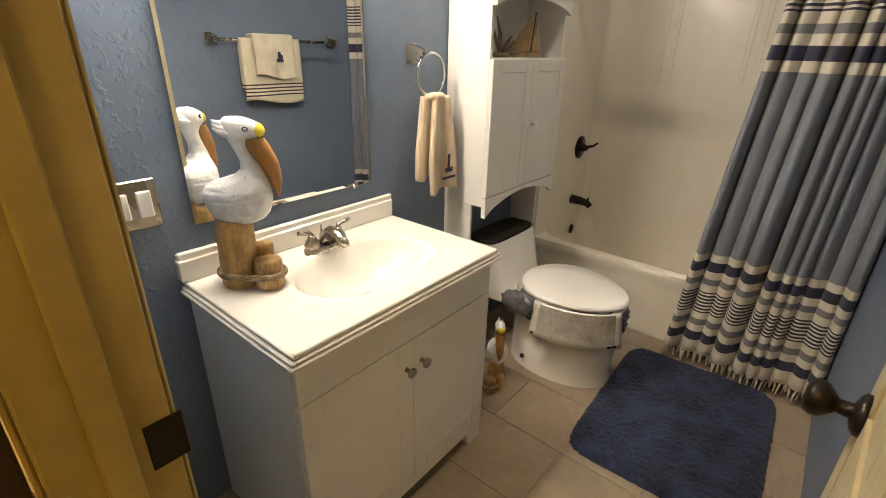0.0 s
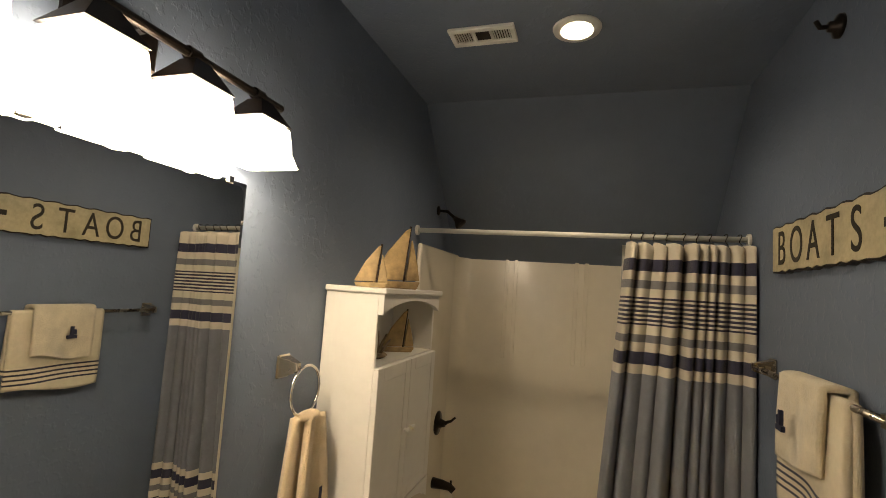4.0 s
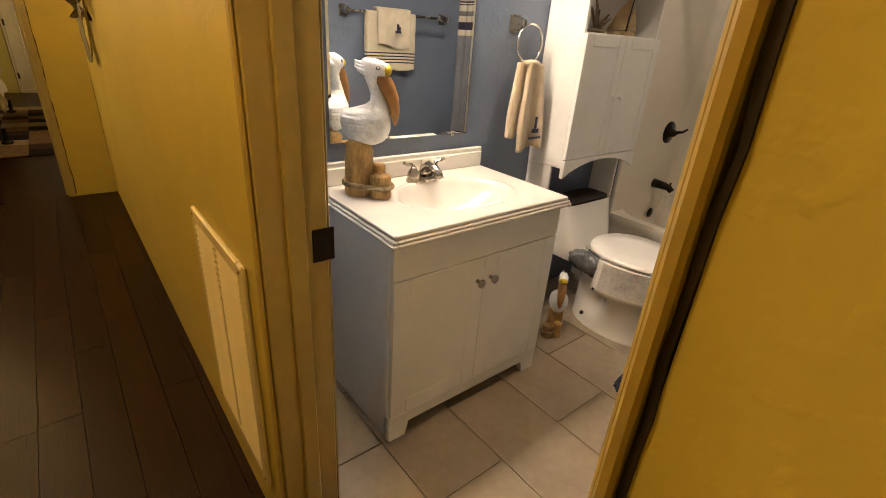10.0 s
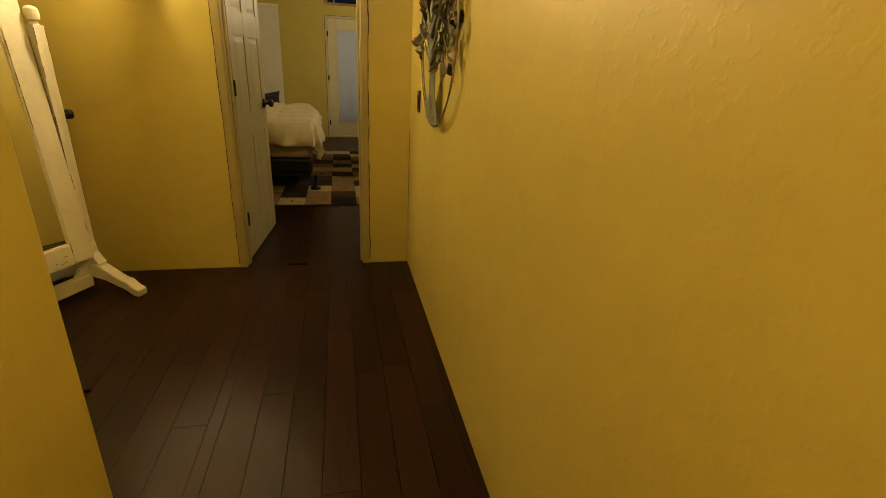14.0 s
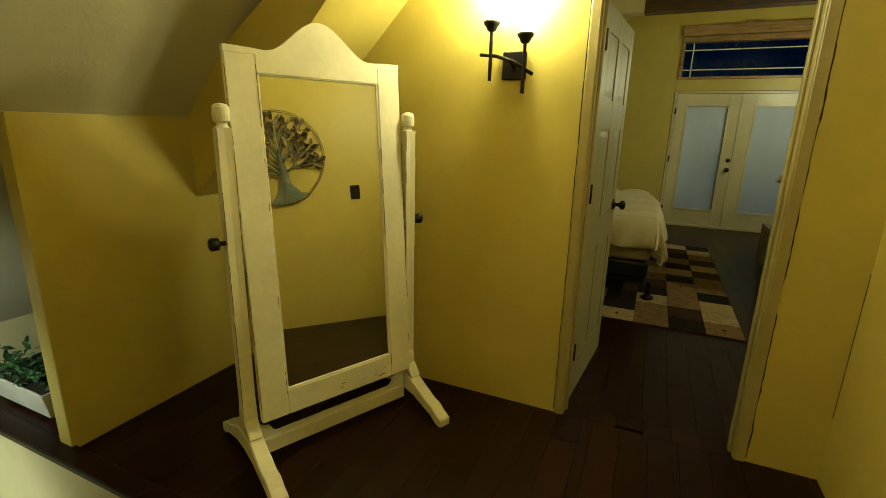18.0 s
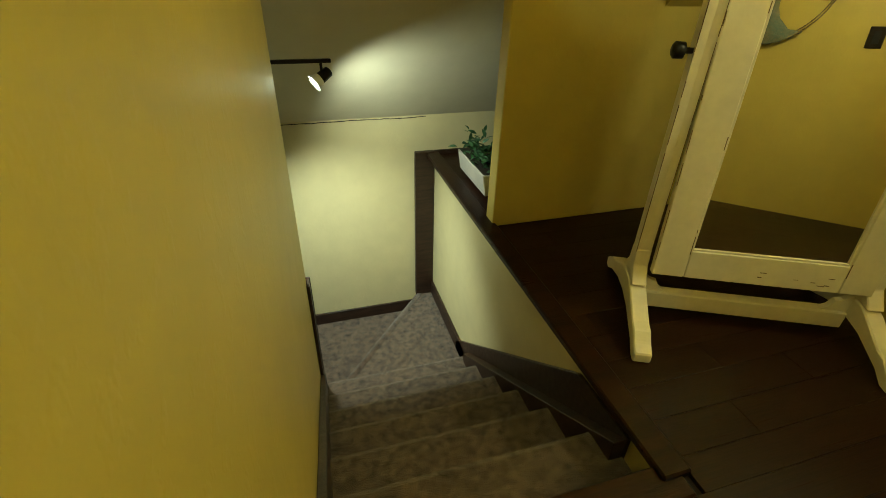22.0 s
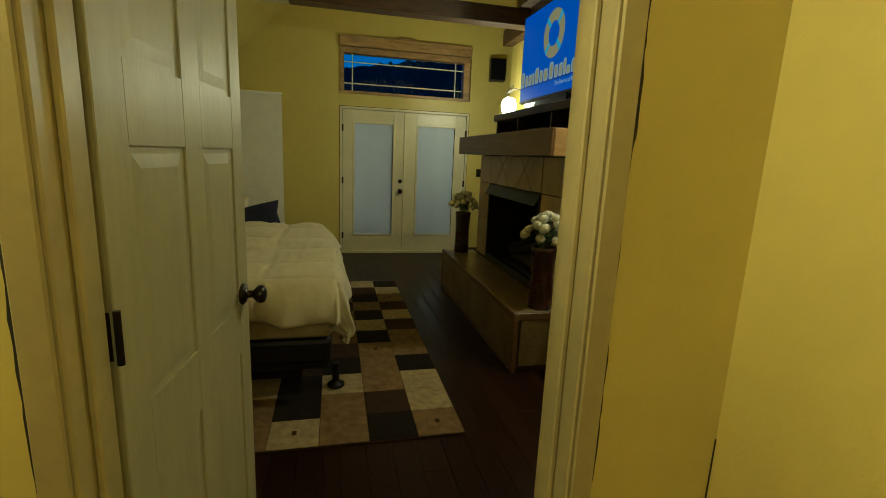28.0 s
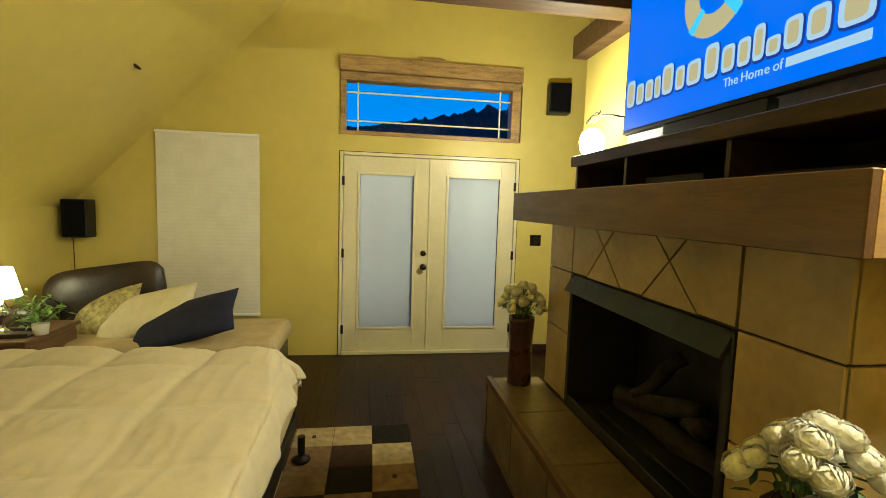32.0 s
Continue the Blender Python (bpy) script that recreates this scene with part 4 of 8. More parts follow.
tk = sheet(40, 10, tank, loop=True)
part("tank", tk, PORC, to, smooth=True)
lt = prism([(0.012 + (0.18 / 2) + 0.080 * math.cos(a) / max(abs(math.cos(a)) ** 5 + abs(math.sin(a)) ** 5, 1e-6) ** 0.2, 0.196 * math.sin(a) / max(abs(math.cos(a)) ** 5 + abs(math.sin(a)) ** 5, 1e-6) ** 0.2) for a in [2 * math.pi * i / 40 for i in range(40)]], "z", 0.586, 0.597)
part("tank_lid", lt, GROUT, to, "dark brown tank lid")
part("bolt_cap", ball((0.375, -0.172, 0.062), 0.011), BLACK, to)
BAG = mat("slate_plastic_bag", (0.075, 0.095, 0.125), 0.25, var=0.4, vs=16, bump=0.8, bs=26)
bag = thing("plastic_wrap", (0.028, TY - 0.012, 0), 0, "crumpled slate plastic bag wrapped round the toilet bowl", "plastic bag")


def wrap(u, wv):
    a = -2.35 + 4.7 * u
    r = 1.02 + 0.05 * nz(7 * u, 3 * wv, 0.3, 2.0) + 0.03 * abs(nz(11 * u, 5 * wv, 1.3, 3.0)) + 0.07 * math.sin(math.pi * wv)
    ex, ey = egg(a, 0.20 * r, 0.268 * r, 0.198 * r)
    z = 0.404 - wv * (0.125 + 0.05 * math.cos(a) + 0.03 * nz(u * 9, 1.1))
    return (0.472 + ex, ey, z)


thick(part("film", sheet(90, 14, wrap), BAG, bag, smooth=True), 0.003)
GBAG = mat("grey_plastic_bag", (0.13, 0.135, 0.14), 0.16, var=0.25, vs=9, bump=0.25, bs=18)


def bunch(u, wv):
    a, s_ = 2 * math.pi * u, math.pi * wv
    r = 1 + 0.14 * nz(3 * math.cos(a), 3 * math.sin(a), 4 * wv, 1.6) + 0.16 * abs(math.sin(4.5 * a + 5 * wv + 1.2 * nz(math.cos(a), wv, 2, 2.0))) - 0.08
    return (0.355 + 0.095 * r * math.sin(s_) * math.cos(a), -0.205 + 0.045 * r * math.sin(s_) * math.sin(a), 0.360 + 0.050 * r * math.cos(s_))


part("bunched_end", sheet(40, 24, bunch, loop=True), GBAG, bag, "crumpled grey plastic bunch", True)
PAPER = mat("printed_paper", (0.66, 0.64, 0.58), 0.35, var=0.05, coat=0.6)
PGREY = mat("grey_print", (0.42, 0.40, 0.36), 0.35, var=0.25, vs=9, coat=0.6)
pp = thing("paper_sheet", (0.028, TY - 0.012, 0), 0, "printed sheet of paper hanging from the toilet lid", "paper")


def sheet_at(o, u0, u1, v0, v1):
    def at(u, wv):
        uu, vv = u0 + (u1 - u0) * u, v0 + (v1 - v0) * wv
        a = -1.75 + 1.45 * uu
        ex, ey = egg(a, 0.20, 0.286, 0.208)
        n = 1.07 + 0.10 * vv + o
        return (0.472 + ex * n, ey * n, 0.412 - 0.165 * vv)
    return at


thick(part("page", sheet(20, 6, sheet_at(0, 0, 1, 0, 1)), PAPER, pp, smooth=True), 0.001)
part("picture", sheet(18, 5, sheet_at(0.008, 0.10, 0.90, 0.04, 0.84)), PGREY, pp, "grey printed picture")
part("print_bar", sheet(4, 1, sheet_at(0.008, 0.80, 0.92, 0.88, 0.94)), BLACK, pp)
part("print_bar", sheet(2, 1, sheet_at(0.008, 0.03, 0.07, 0.88, 0.95)), BLACK, pp)

# tub and one-piece surround
tb = thing("bathtub", (0, 0, 0), 0, "white acrylic tub with one-piece wall surround", "bathtub")
Y0, Y1, RZ = 2.385, 3.178, 0.372


def tub_at(u, wv):
    x, y = 0.03 + u * 1.47, Y0 + 0.012 + wv * (Y1 - Y0 - 0.04)
    ex, ey = abs(x - 0.765) / 0.745, abs(y - 2.830) / 0.365
    d = (ex ** 6 + ey ** 6) ** (1 / 6)
    z = RZ
    if d < 1:
        z -= 0.33 * min(1, (1 - d) * 7) ** 0.6
    return (x, y, z)


part("basin", sheet(90, 56, tub_at), ACRYL, tb, smooth=True)
ap = sheet(2, 12, lambda u, wv: (0.004 + u * 1.522, Y0 + 0.012 - 0.012 * math.sin(min(1, wv * 8) * math.pi / 2) + (0.012 if 0.1 < wv < 0.86 else 0.0), RZ * (1 - wv)))
part("apron", ap, ACRYL, tb, smooth=True)
part("surround_panel", box((0.002, Y0 + 0.02, 0.02), (0.030, Y1 - 0.002, 1.90), 0.012, seg=3), ACRYL, tb)
part("surround_panel", box((1.500, Y0 + 0.02, 0.02), (1.528, Y1 - 0.002, 1.90), 0.012, seg=3), ACRYL, tb)
part("surround_panel", box((0.028, Y1 - 0.032, 0.02), (1.502, Y1 - 0.003, 1.90), 0.012, seg=3), ACRYL, tb)
for cx in (0.030, 1.500):
    s_ = 1 if cx < 1 else -1
    part("cove", sheet(10, 24, lambda u, wv: (cx + s_ * (0.09 - 0.09 * math.sin(u * math.pi / 2)), Y1 - 0.032 - 0.09 + 0.09 * (1 - math.cos(u * math.pi / 2)) * -1 + 0.09, RZ + wv * (1.885 - RZ))), ACRYL, tb, smooth=True)
for x_ in (0.36, 0.42, 0.80, 0.86):
    part("moulded_rib", box((x_ - 0.012, Y1 - 0.038, 1.25), (x_ + 0.012, Y1 - 0.030, 1.89), 0.005, seg=2), ACRYL, tb)
va = thing("shower_valve", (0.030, 2.90, 0.85), 0, "bronze shower valve with lever on the tub surround", "faucet")
part("escutcheon", lathe([(0.072, 0), (0.070, 0.008), (0.03, 0.014), (0.022, 0.035), (0.018, 0.05)], 24, None, pose(0, 0, 0, 0, 90, 0)), BRONZE, va, smooth=True)
part("lever", tube([(0.045, 0, 0), (0.06, 0.01, 0.01), (0.075, 0.03, 0.012), (0.10, 0.045, 0.035)], [0.012, 0.010, 0.008, 0.006], 10), BRONZE, va, smooth=True)
sp = thing("tub_spout", (0.030, 2.88, 0.505), 0, "bronze tub spout on the surround", "faucet")
part("spout", tube([(0, 0, 0), (0.06, 0, 0.0), (0.11, 0, -0.006), (0.135, 0, -0.025)], [0.032, 0.027, 0.022, 0.019], 16), BRONZE, sp, smooth=True)
part("diverter", tube([(0.115, 0, 0.01), (0.115, 0, 0.032)], 0.006, 8), BRONZE, sp)
ov = thing("overflow_plate", (0.050, 2.89, 0.292), 0, "round bronze overflow plate in the tub", "drain")
part("plate", lathe([(0.034, 0), (0.032, 0.008), (0.01, 0.012)], 20, None, pose(0, 0, 0, 0, 90, 0)), BRONZE, ov, smooth=True)
hd = thing("shower_fixture", (0.0, 2.72, 2.13), 0, "bronze shower head on the wall above the surround", "shower head")
part("flange", lathe([(0.030, 0), (0.028, 0.006), (0.012, 0.012)], 18, None, pose(0.001, 0, 0, 0, 90, 0)), BRONZE, hd, smooth=True)
part("arm", tube([(0.004, 0, 0), (0.06, 0, -0.005), (0.11, 0, -0.045)], 0.009, 10), BRONZE, hd, smooth=True)
part("head", lathe([(0.014, 0), (0.018, 0.02), (0.036, 0.05), (0.038, 0.062), (0.03, 0.066)], 20, None, pose(0.105, 0, -0.04, 0, 135, 0)), BRONZE, hd, smooth=True)

# curtain rod, rings, curtain and liner
rd = thing("curtain_rod", (0, 2.385, 1.965), 0, "white shower curtain rod across the tub", "curtain rod")
part("rod", tube([(0.004, 0, 0), (1.526, 0, 0)], 0.0125, 14), WHITE, rd, smooth=True)
for x0, x1 in ((0.001, 0.012), (1.518, 1.529)):
    part("flange", tube([(x0, 0, 0), (x1, 0, 0)], 0.026, 16), WHITE, rd)
GREYB = (0.205, 0.222, 0.262)
CRM, NVY = (0.66, 0.61, 0.51), (0.032, 0.034, 0.070)
GRY, INKB = (0.20, 0.20, 0.215), (0.030, 0.030, 0.060)
STR = []
for top, k_, sg_ in ((1.93, 1.0, -1), (0.590, -0.911, -1)):
    at_z = (lambda d: 1.93 - d) if k_ > 0 else (lambda d: 0.590 - 0.911 * (0.565 - d))
    for d0, d1, c in ((0.0, 0.073, CRM), (0.073, 0.126, NVY), (0.126, 0.166, CRM), (0.166, 0.202, GRY), (0.202, 0.239, CRM), (0.239, 0.359, INKB), (0.359, 0.399, CRM), (0.399, 0.432, GRY), (0.432, 0.472, CRM), (0.472, 0.525, NVY), (0.525, 0.565, CRM)):
        STR.append((min(at_z(d0), at_z(d1)), max(at_z(d0), at_z(d1)), c))
    for i in range(6):
        d0 = 0.2475 + i * 0.0190
        STR.append((min(at_z(d0), at_z(d0 + 0.0085)), max(at_z(d0), at_z(d0 + 0.0085)), CRM))
CURT = banded("striped_curtain_cloth", 2, STR, GREYB)
cu = thing("shower_curtain", (0, 0, 0), 0, "slate blue shower curtain with cream and navy stripes", "curtain")


def curtain_at(u, wv):
    z = 1.925 - wv * (1.925 - 0.075)
    spread = 0.475 + 0.13 * wv
    x = 1.515 - spread * (1 - u)
    ph = 2 * math.pi * (9.5 * u + 0.34 * math.sin(8.2 * u + 0.5) + 0.16 * math.sin(18.2 * u + 1.0 + 0.5 * wv))
    amp = (0.042 + 0.008 * wv) * (1 + 0.45 * math.sin(11 * u + 2.0))
    y = 2.325 - 0.040 * wv + amp * (math.sin(ph + 0.6 * math.sin(2.3 * wv)) + 0.22 * math.sin(2 * ph + 1.1 + wv)) + 0.006 * math.sin(2.3 * ph + 3 * wv)
    return (x + 0.012 * math.cos(ph) * (1 + wv), y, z - 0.010 * math.cos(ph) * (1 - wv) ** 3)


thick(part("cloth", sheet(240, 60, curtain_at), CURT, cu, smooth=True), 0.002)
fr = bmesh.new()
for i in range(90):
    u = i / 89
    x, y, z = curtain_at(u, 1.0)
    tube([(x, y, z), (x + 0.004 * math.sin(i * 2.1), y + 0.004 * math.cos(i * 1.7), z - 0.018), (x + 0.006 * math.sin(i * 2.1), y + 0.005 * math.cos(i * 1.7), z - 0.040 - 0.012 * (i % 3))], [0.004, 0.0055, 0.002], 5, bm=fr)
FRING = mat("cream_fringe", CRM, 0.95, var=0.2, vs=40)
tagged(part("fringe", fr, FRING, cu, "cream knotted fringe"), kind="stuff")
LIN = mat("clear_liner", (0.42, 0.42, 0.39), 0.3, var=0.1)
ln = thing("curtain_liner", (0, 0, 0), 0, "grey plastic liner hanging behind the curtain", "curtain")
thick(part("film", sheet(60, 10, lambda u, wv: (1.02 + 0.50 * u, 2.425 + 0.016 * math.sin(40 * u + 2 * wv), 1.93 - wv * (1.93 - 0.43))), LIN, ln, smooth=True), 0.001)
for i in range(9):
    u = (i + 0.3) / 9
    x, y, z = curtain_at(u, 0)
    rg = thing("curtain_ring", (x, 2.385, 1.965), 0, "bronze curtain hook on the rod", "curtain ring", "curtain rings")
    part("hook", tube([(0.004 * math.sin(a * 2), 0.017 * math.sin(a), 0.004 - 0.017 * math.cos(a)) for a in [2 * math.pi * j / 16 for j in range(16)]], 0.0022, 6, closed=True), BRONZE, rg)
    part("drop", tube([(0, 0, -0.013), (0, (y - 2.385) * 0.5, -0.028), (0, y - 2.385, -0.047)], 0.002, 6), BRONZE, rg)

# bath mat
MAT = mat("navy_plush", (0.019, 0.030, 0.074), 0.95, var=0.42, vs=9, bump=0.45, bs=120, sheen=0.10, detail=7)
bmr = thing("bath_mat", (1.095, 1.80, 0), 1.5, "plush navy bath mat with rounded corners", "bath mat")


def mat_at(u, wv):
    sx, sy = 2 * u - 1, 2 * wv - 1
    k = max(abs(sx), abs(sy), 1e-6)
    r = (abs(sx) ** 9 + abs(sy) ** 9) ** (1 / 9)
    x, y = sx * k / max(r, 1e-6), sy * k / max(r, 1e-6)
    e = 1 - k
    z = 0.030 * min(1, e * 14) ** 0.5 + (0.005 * nz(x * 7, y * 9, 0, 3) + 0.004 * nz(x, y, 4, 26)) * min(1, e * 20)
    jit = 0.006 * nz(sx * 20, sy * 20, 1)
    return (x * (0.325 + jit), y * (0.435 + jit), max(0.002, z))


tuft = part("plush_top", sheet(120, 150, mat_at), MAT, bmr, smooth=True)

# east wall: sign and towel bar
SIGN = mat("worn_cream_board", (0.52, 0.46, 0.30), 0.6, var=0.15, vs=9, bump=0.15, bs=40)
sg = thing("boats_sign", (1.529, 1.65, 1.885), 0, "worn cream wooden sign reading boats with an arrow", "sign")
bd = bmesh.new()
ol = []
n = 30
for i in range(n):
    ol.append((-0.41 + 0.82 * i / (n - 1), -0.082 + 0.004 * math.sin(i * 2.7)))
for i in range(n):
    ol.append((0.41 - 0.82 * i / (n - 1), 0.082 + 0.004 * math.sin(i * 1.9)))
part("board", prism(ol, "x", -0.020, -0.001), BRONZE, sg, "dark board edge")
part("face", prism([(y_ * 0.985, z_ * 0.93) for y_, z_ in ol], "x", -0.0225, -0.0195), SIGN, sg)


def lettering(text, size, parent, m, mt, name="lettering", foot="CENTER"):
    cv = bpy.data.curves.new(name, "FONT")
    cv.body, cv.size, cv.extrude, cv.align_x, cv.align_y = text, size, 0.0008, "CENTER", foot
    tmp = bpy.data.objects.new(name, cv)
    me = bpy.data.meshes.new_from_object(tmp)
    bpy.data.objects.remove(tmp)
    me.transform(m)
    me.materials.append(mt)
    ob = new(name, me)
    ob.parent = parent
    return ob


INK = mat("brown_black_paint", (0.03, 0.024, 0.016), 0.7, var=0.3, vs=30)
for i, ch in enumerate("BOATS"):
    lettering(ch, 0.168, sg, Matrix.Translation((-0.0232, 0.325 - 0.118 * i, -0.004)) @ pose(0, 0, 0, 90, 0, -90) @ Matrix.Diagonal((0.74, 1, 1, 1)), INK, "letter")
part("arrow", prism([(-0.262, -0.011), (-0.315, -0.011), (-0.315, -0.036), (-0.375, 0.0), (-0.315, 0.036), (-0.315, 0.011), (-0.262, 0.011)], "x", -0.0236, -0.0222), INK, sg, "painted black arrow")
br = thing("towel_bar", (1.53, 1.70, 1.462), 0, "brushed nickel towel bar on the blue wall", "towel bar")
for y_ in (-0.40, 0.40):
    part("wall_plate", box((-0.010, y_ - 0.030, -0.036), (-0.001, y_ + 0.030, 0.036), 0.004), NICKEL, br)
    q = bmesh.new()
    a = [q.verts.new((-0.010, y_ + sy * 0.024, sz * 0.030)) for sy, sz in ((-1, -1), (1, -1), (1, 1), (-1, 1))]
    c = [q.verts.new((-0.070, y_ + sy * 0.013, sz * 0.014)) for sy, sz in ((-1, -1), (1, -1), (1, 1), (-1, 1))]
    q.faces.new(c)
    for i in range(4):
        q.faces.new((a[i], a[(i + 1) % 4], c[(i + 1) % 4], c[i]))
    bmesh.ops.recalc_face_normals(q, faces=q.faces)
    part("post", q, NICKEL, br)
part("bar", tube([(-0.062, -0.40, 0), (-0.062, 0.40, 0)], 0.009, 12), NICKEL, br, smooth=True)


def draped(name, y0, y1, front, back, xo, label, mt, thickness):
    t = thing(name, (1.468, 0, 1.462), 0, label, "towel")

    def at(u, wv):
        y = y0 + (y1 - y0) * u
        tot = front + back + 0.05
        d = wv * tot
        if d < front:
            x, z = -0.016 - xo, -front + d
            x -= (0.016 * math.sin(7 * u + d * 4) + 0.012 * math.sin(math.pi * u)) * (1 - d / front)
            z += 0.016 * math.sin(5 * u + 1) * (1 - d / front)
        elif d < front + 0.05:
            a = (d - front) / 0.05 * math.pi
            x, z = -(0.016 + xo) * math.cos(a), 0.014 * math.sin(a) + xo
        else:
            x, z = 0.016 + xo, -(d - front - 0.05)
        return (x, y + 0.006 * math.sin(6 * z + u), z)

    thick(part("cloth", sheet(22, 44, at), mt, t, smooth=True), thickness, 1)
    return t


TSTR = banded("cream_terry_navy_stripes", 2, [(-0.245 - 0.02 * i, -0.237 - 0.02 * i, (0.02, 0.025, 0.05)) for i in range(4)], (0.74, 0.66, 0.50), 0.95, 0.6)
bt = draped("bath_towel", 1.43, 1.81, 0.34, 0.26, 0.0, "cream towel with navy stripes folded over the bar", TSTR, 0.020)
ft = draped("face_cloth", 1.50, 1.75, 0.20, 0.14, 0.024, "cream face cloth with embroidered boat", CREAM, 0.018)
for lo, hi in (((-0.0800, 1.615, -0.115), (-0.0700, 1.655, -0.100)), ((-0.0800, 1.628, -0.100), (-0.0700, 1.640, -0.060)), ((-0.0800, 1.641, -0.098), (-0.0700, 1.652, -0.075))):
    part("boat_motif", box(lo, hi), NAVY, ft, "navy embroidered boat")

# ceiling: downlight, exhaust grille, robe hook
dl = thing("recessed_light", (0.80, 1.80, 2.66), 0, "round recessed ceiling light with white trim", "ceiling light")
part("trim_ring", lathe([(0.085, -0.012), (0.088, -0.004), (0.080, 0.0), (0.060, -0.001)], 32, None, pose(0, 0, 0)), WHITE, dl, smooth=True)
part("lens", lathe([(0.058, -0.0165), (0.056, -0.0125)], 32, None, pose(0, 0, 0)), glow("lit_downlight", (1.0, 0.88, 0.66), 14.0), dl)
ev = thing("exhaust_grille", (0.45, 1.78, 2.66), 0, "white ceiling exhaust grille with slots", "vent")
fr = bmesh.new()
for a, b in (((-0.16, -0.075, -0.014), (0.16, -0.045, 0)), ((-0.16, 0.045, -0.014), (0.16, 0.075, 0)), ((-0.16, -0.045, -0.014), (-0.135, 0.045, 0)), ((0.135, -0.045, -0.014), (0.16, 0.045, 0)), ((-0.05, -0.045, -0.012), (-0.035, 0.045, 0)), ((0.035, -0.045, -0.012), (0.05, 0.045, 0))):
    box(a, b, 0.003, bm=fr)
part("frame", fr, WHITE, ev)
part("backing", box((-0.135, -0.045, -0.004), (0.135, 0.045, -0.001)), GROUT, ev)
for x_ in [-0.125 + 0.012 * i for i in range(7)] + [0.057 + 0.012 * i for i in range(7)]:
    part("slat", box((x_ - 0.002, -0.045, -0.011), (x_ + 0.002, 0.045, -0.004)), WHITE, ev)
ev.scale = (0.8, 0.8, 1.0)
rh = thing("robe_hook", (1.53, 1.63, 2.485), 0, "dark round wall boss high on the blue wall", "hook")
part("rose", lathe([(0.035, 0), (0.033, 0.010), (0.016, 0.018), (0.014, 0.03)], 18, None, pose(-0.001, 0, 0, 0, -90, 0)), BRONZE, rh, smooth=True)
part("peg", tube([(-0.03, 0, 0), (-0.05, 0, 0.0), (-0.06, 0, 0.02)], 0.007, 8), BRONZE, rh, smooth=True)


# ---- hall ----
GRILLE = mat("pale_grille_paint", (0.66, 0.58, 0.36), 0.4, var=0.06, vs=6, bump=0.05, bs=40)
gr = thing("return_air_grille", (0.348, 0.0, 0.165), 0, "cream painted return air grille with two louvre columns", "vent")
GW, GH = 0.225, 0.685
for nm, a, b in (("frame_side", (-GW, -0.014, 0), (-GW + 0.035, -0.0005, GH)), ("frame_side", (GW - 0.035, -0.014, 0), (GW, -0.0005, GH)), ("frame_rail", (-GW + 0.035, -0.014, 0), (GW - 0.035, -0.0005, 0.035)),
                 ("frame_rail", (-GW + 0.035, -0.014, GH - 0.035), (GW - 0.035, -0.0005, GH)), ("mullion", (-0.012, -0.012, 0.035), (0.012, -0.0005, GH - 0.035))):
    part(nm, box(a, b, 0.004), GRILLE, gr)
part("backing", box((-GW + 0.035, -0.003, 0.035), (GW - 0.035, -0.0006, GH - 0.035)), GROUT, gr)
slatm = bpy.data.meshes.new("slat")
q = box((-(GW - 0.047) / 2, -0.0011, -0.0098), ((GW - 0.047) / 2, 0.0011, 0.0098))
bmesh.ops.rotate(q, cent=(0, 0, 0), matrix=Matrix.Rotation(radians(-30), 3, "X"), verts=q.verts)
q.to_mesh(slatm)
q.free()
slatm.materials.append(GRILLE)
for sx in (-1, 1):
    for i in range(34):
        s_ = new("slat", slatm)
        s_.parent = gr
        s_.location = (sx * (GW - 0.023) / 2, -0.0095, 0.043 + i * (GH - 0.086) / 33)
for sx in (-1, 1):
    for z_ in (0.018, GH - 0.018):
        part("screw", ball((sx * (GW - 0.018), -0.014, z_), (0.005, 0.002, 0.005), u=8, v=6), WORN, gr)


def outlet(name, loc, rz, label, w=0.075, h=0.118, dark=True):
    t = thing(name, loc, rz, label, "outlet" if "outlet" in name else "light switch")
    part("plate", box((-w / 2, -0.007, -h / 2), (w / 2, -0.0005, h / 2), 0.003), BRONZE, t)
    if "outlet" in name:
        for z_ in (-0.028, 0.028):
            part("socket", box((-0.016, -0.0095, z_ - 0.014), (0.016, -0.0065, z_ + 0.014), 0.003), BLACK, t)
    else:
        part("rocker", box((-0.017, -0.011, -0.034), (0.017, -0.0065, 0.034), 0.003), BLACK, t)
    return t


outlet("outlet_plate", (0.045, -0.92, 0.392), 180, "bronze outlet plate low on the yellow hall wall")
outlet("switch_plate", (-2.575, 0.0, 1.122), 0, "bronze switch plate beside the tree wall art", 0.080, 0.118)

# dark open joints between the bedroom door frame and the plaster
for y_, k_ in ((-1.1225, 0.0026), (-0.2640, 0.0040)):
    part("open_joint", prism([(y_ + u, z) for u, z in crack(int(-y_ * 100), 0.02, 2.02, k_)], "x", -2.9215, -2.9165), GROUT, dj, "dark uneven open joint")

part("open_joint", box((-2.9198, -0.0024, 0.30), (-2.9178, -0.0004, 0.92)), GROUT, bpy.data.objects["wall_hall_west"], "dark open corner joint")

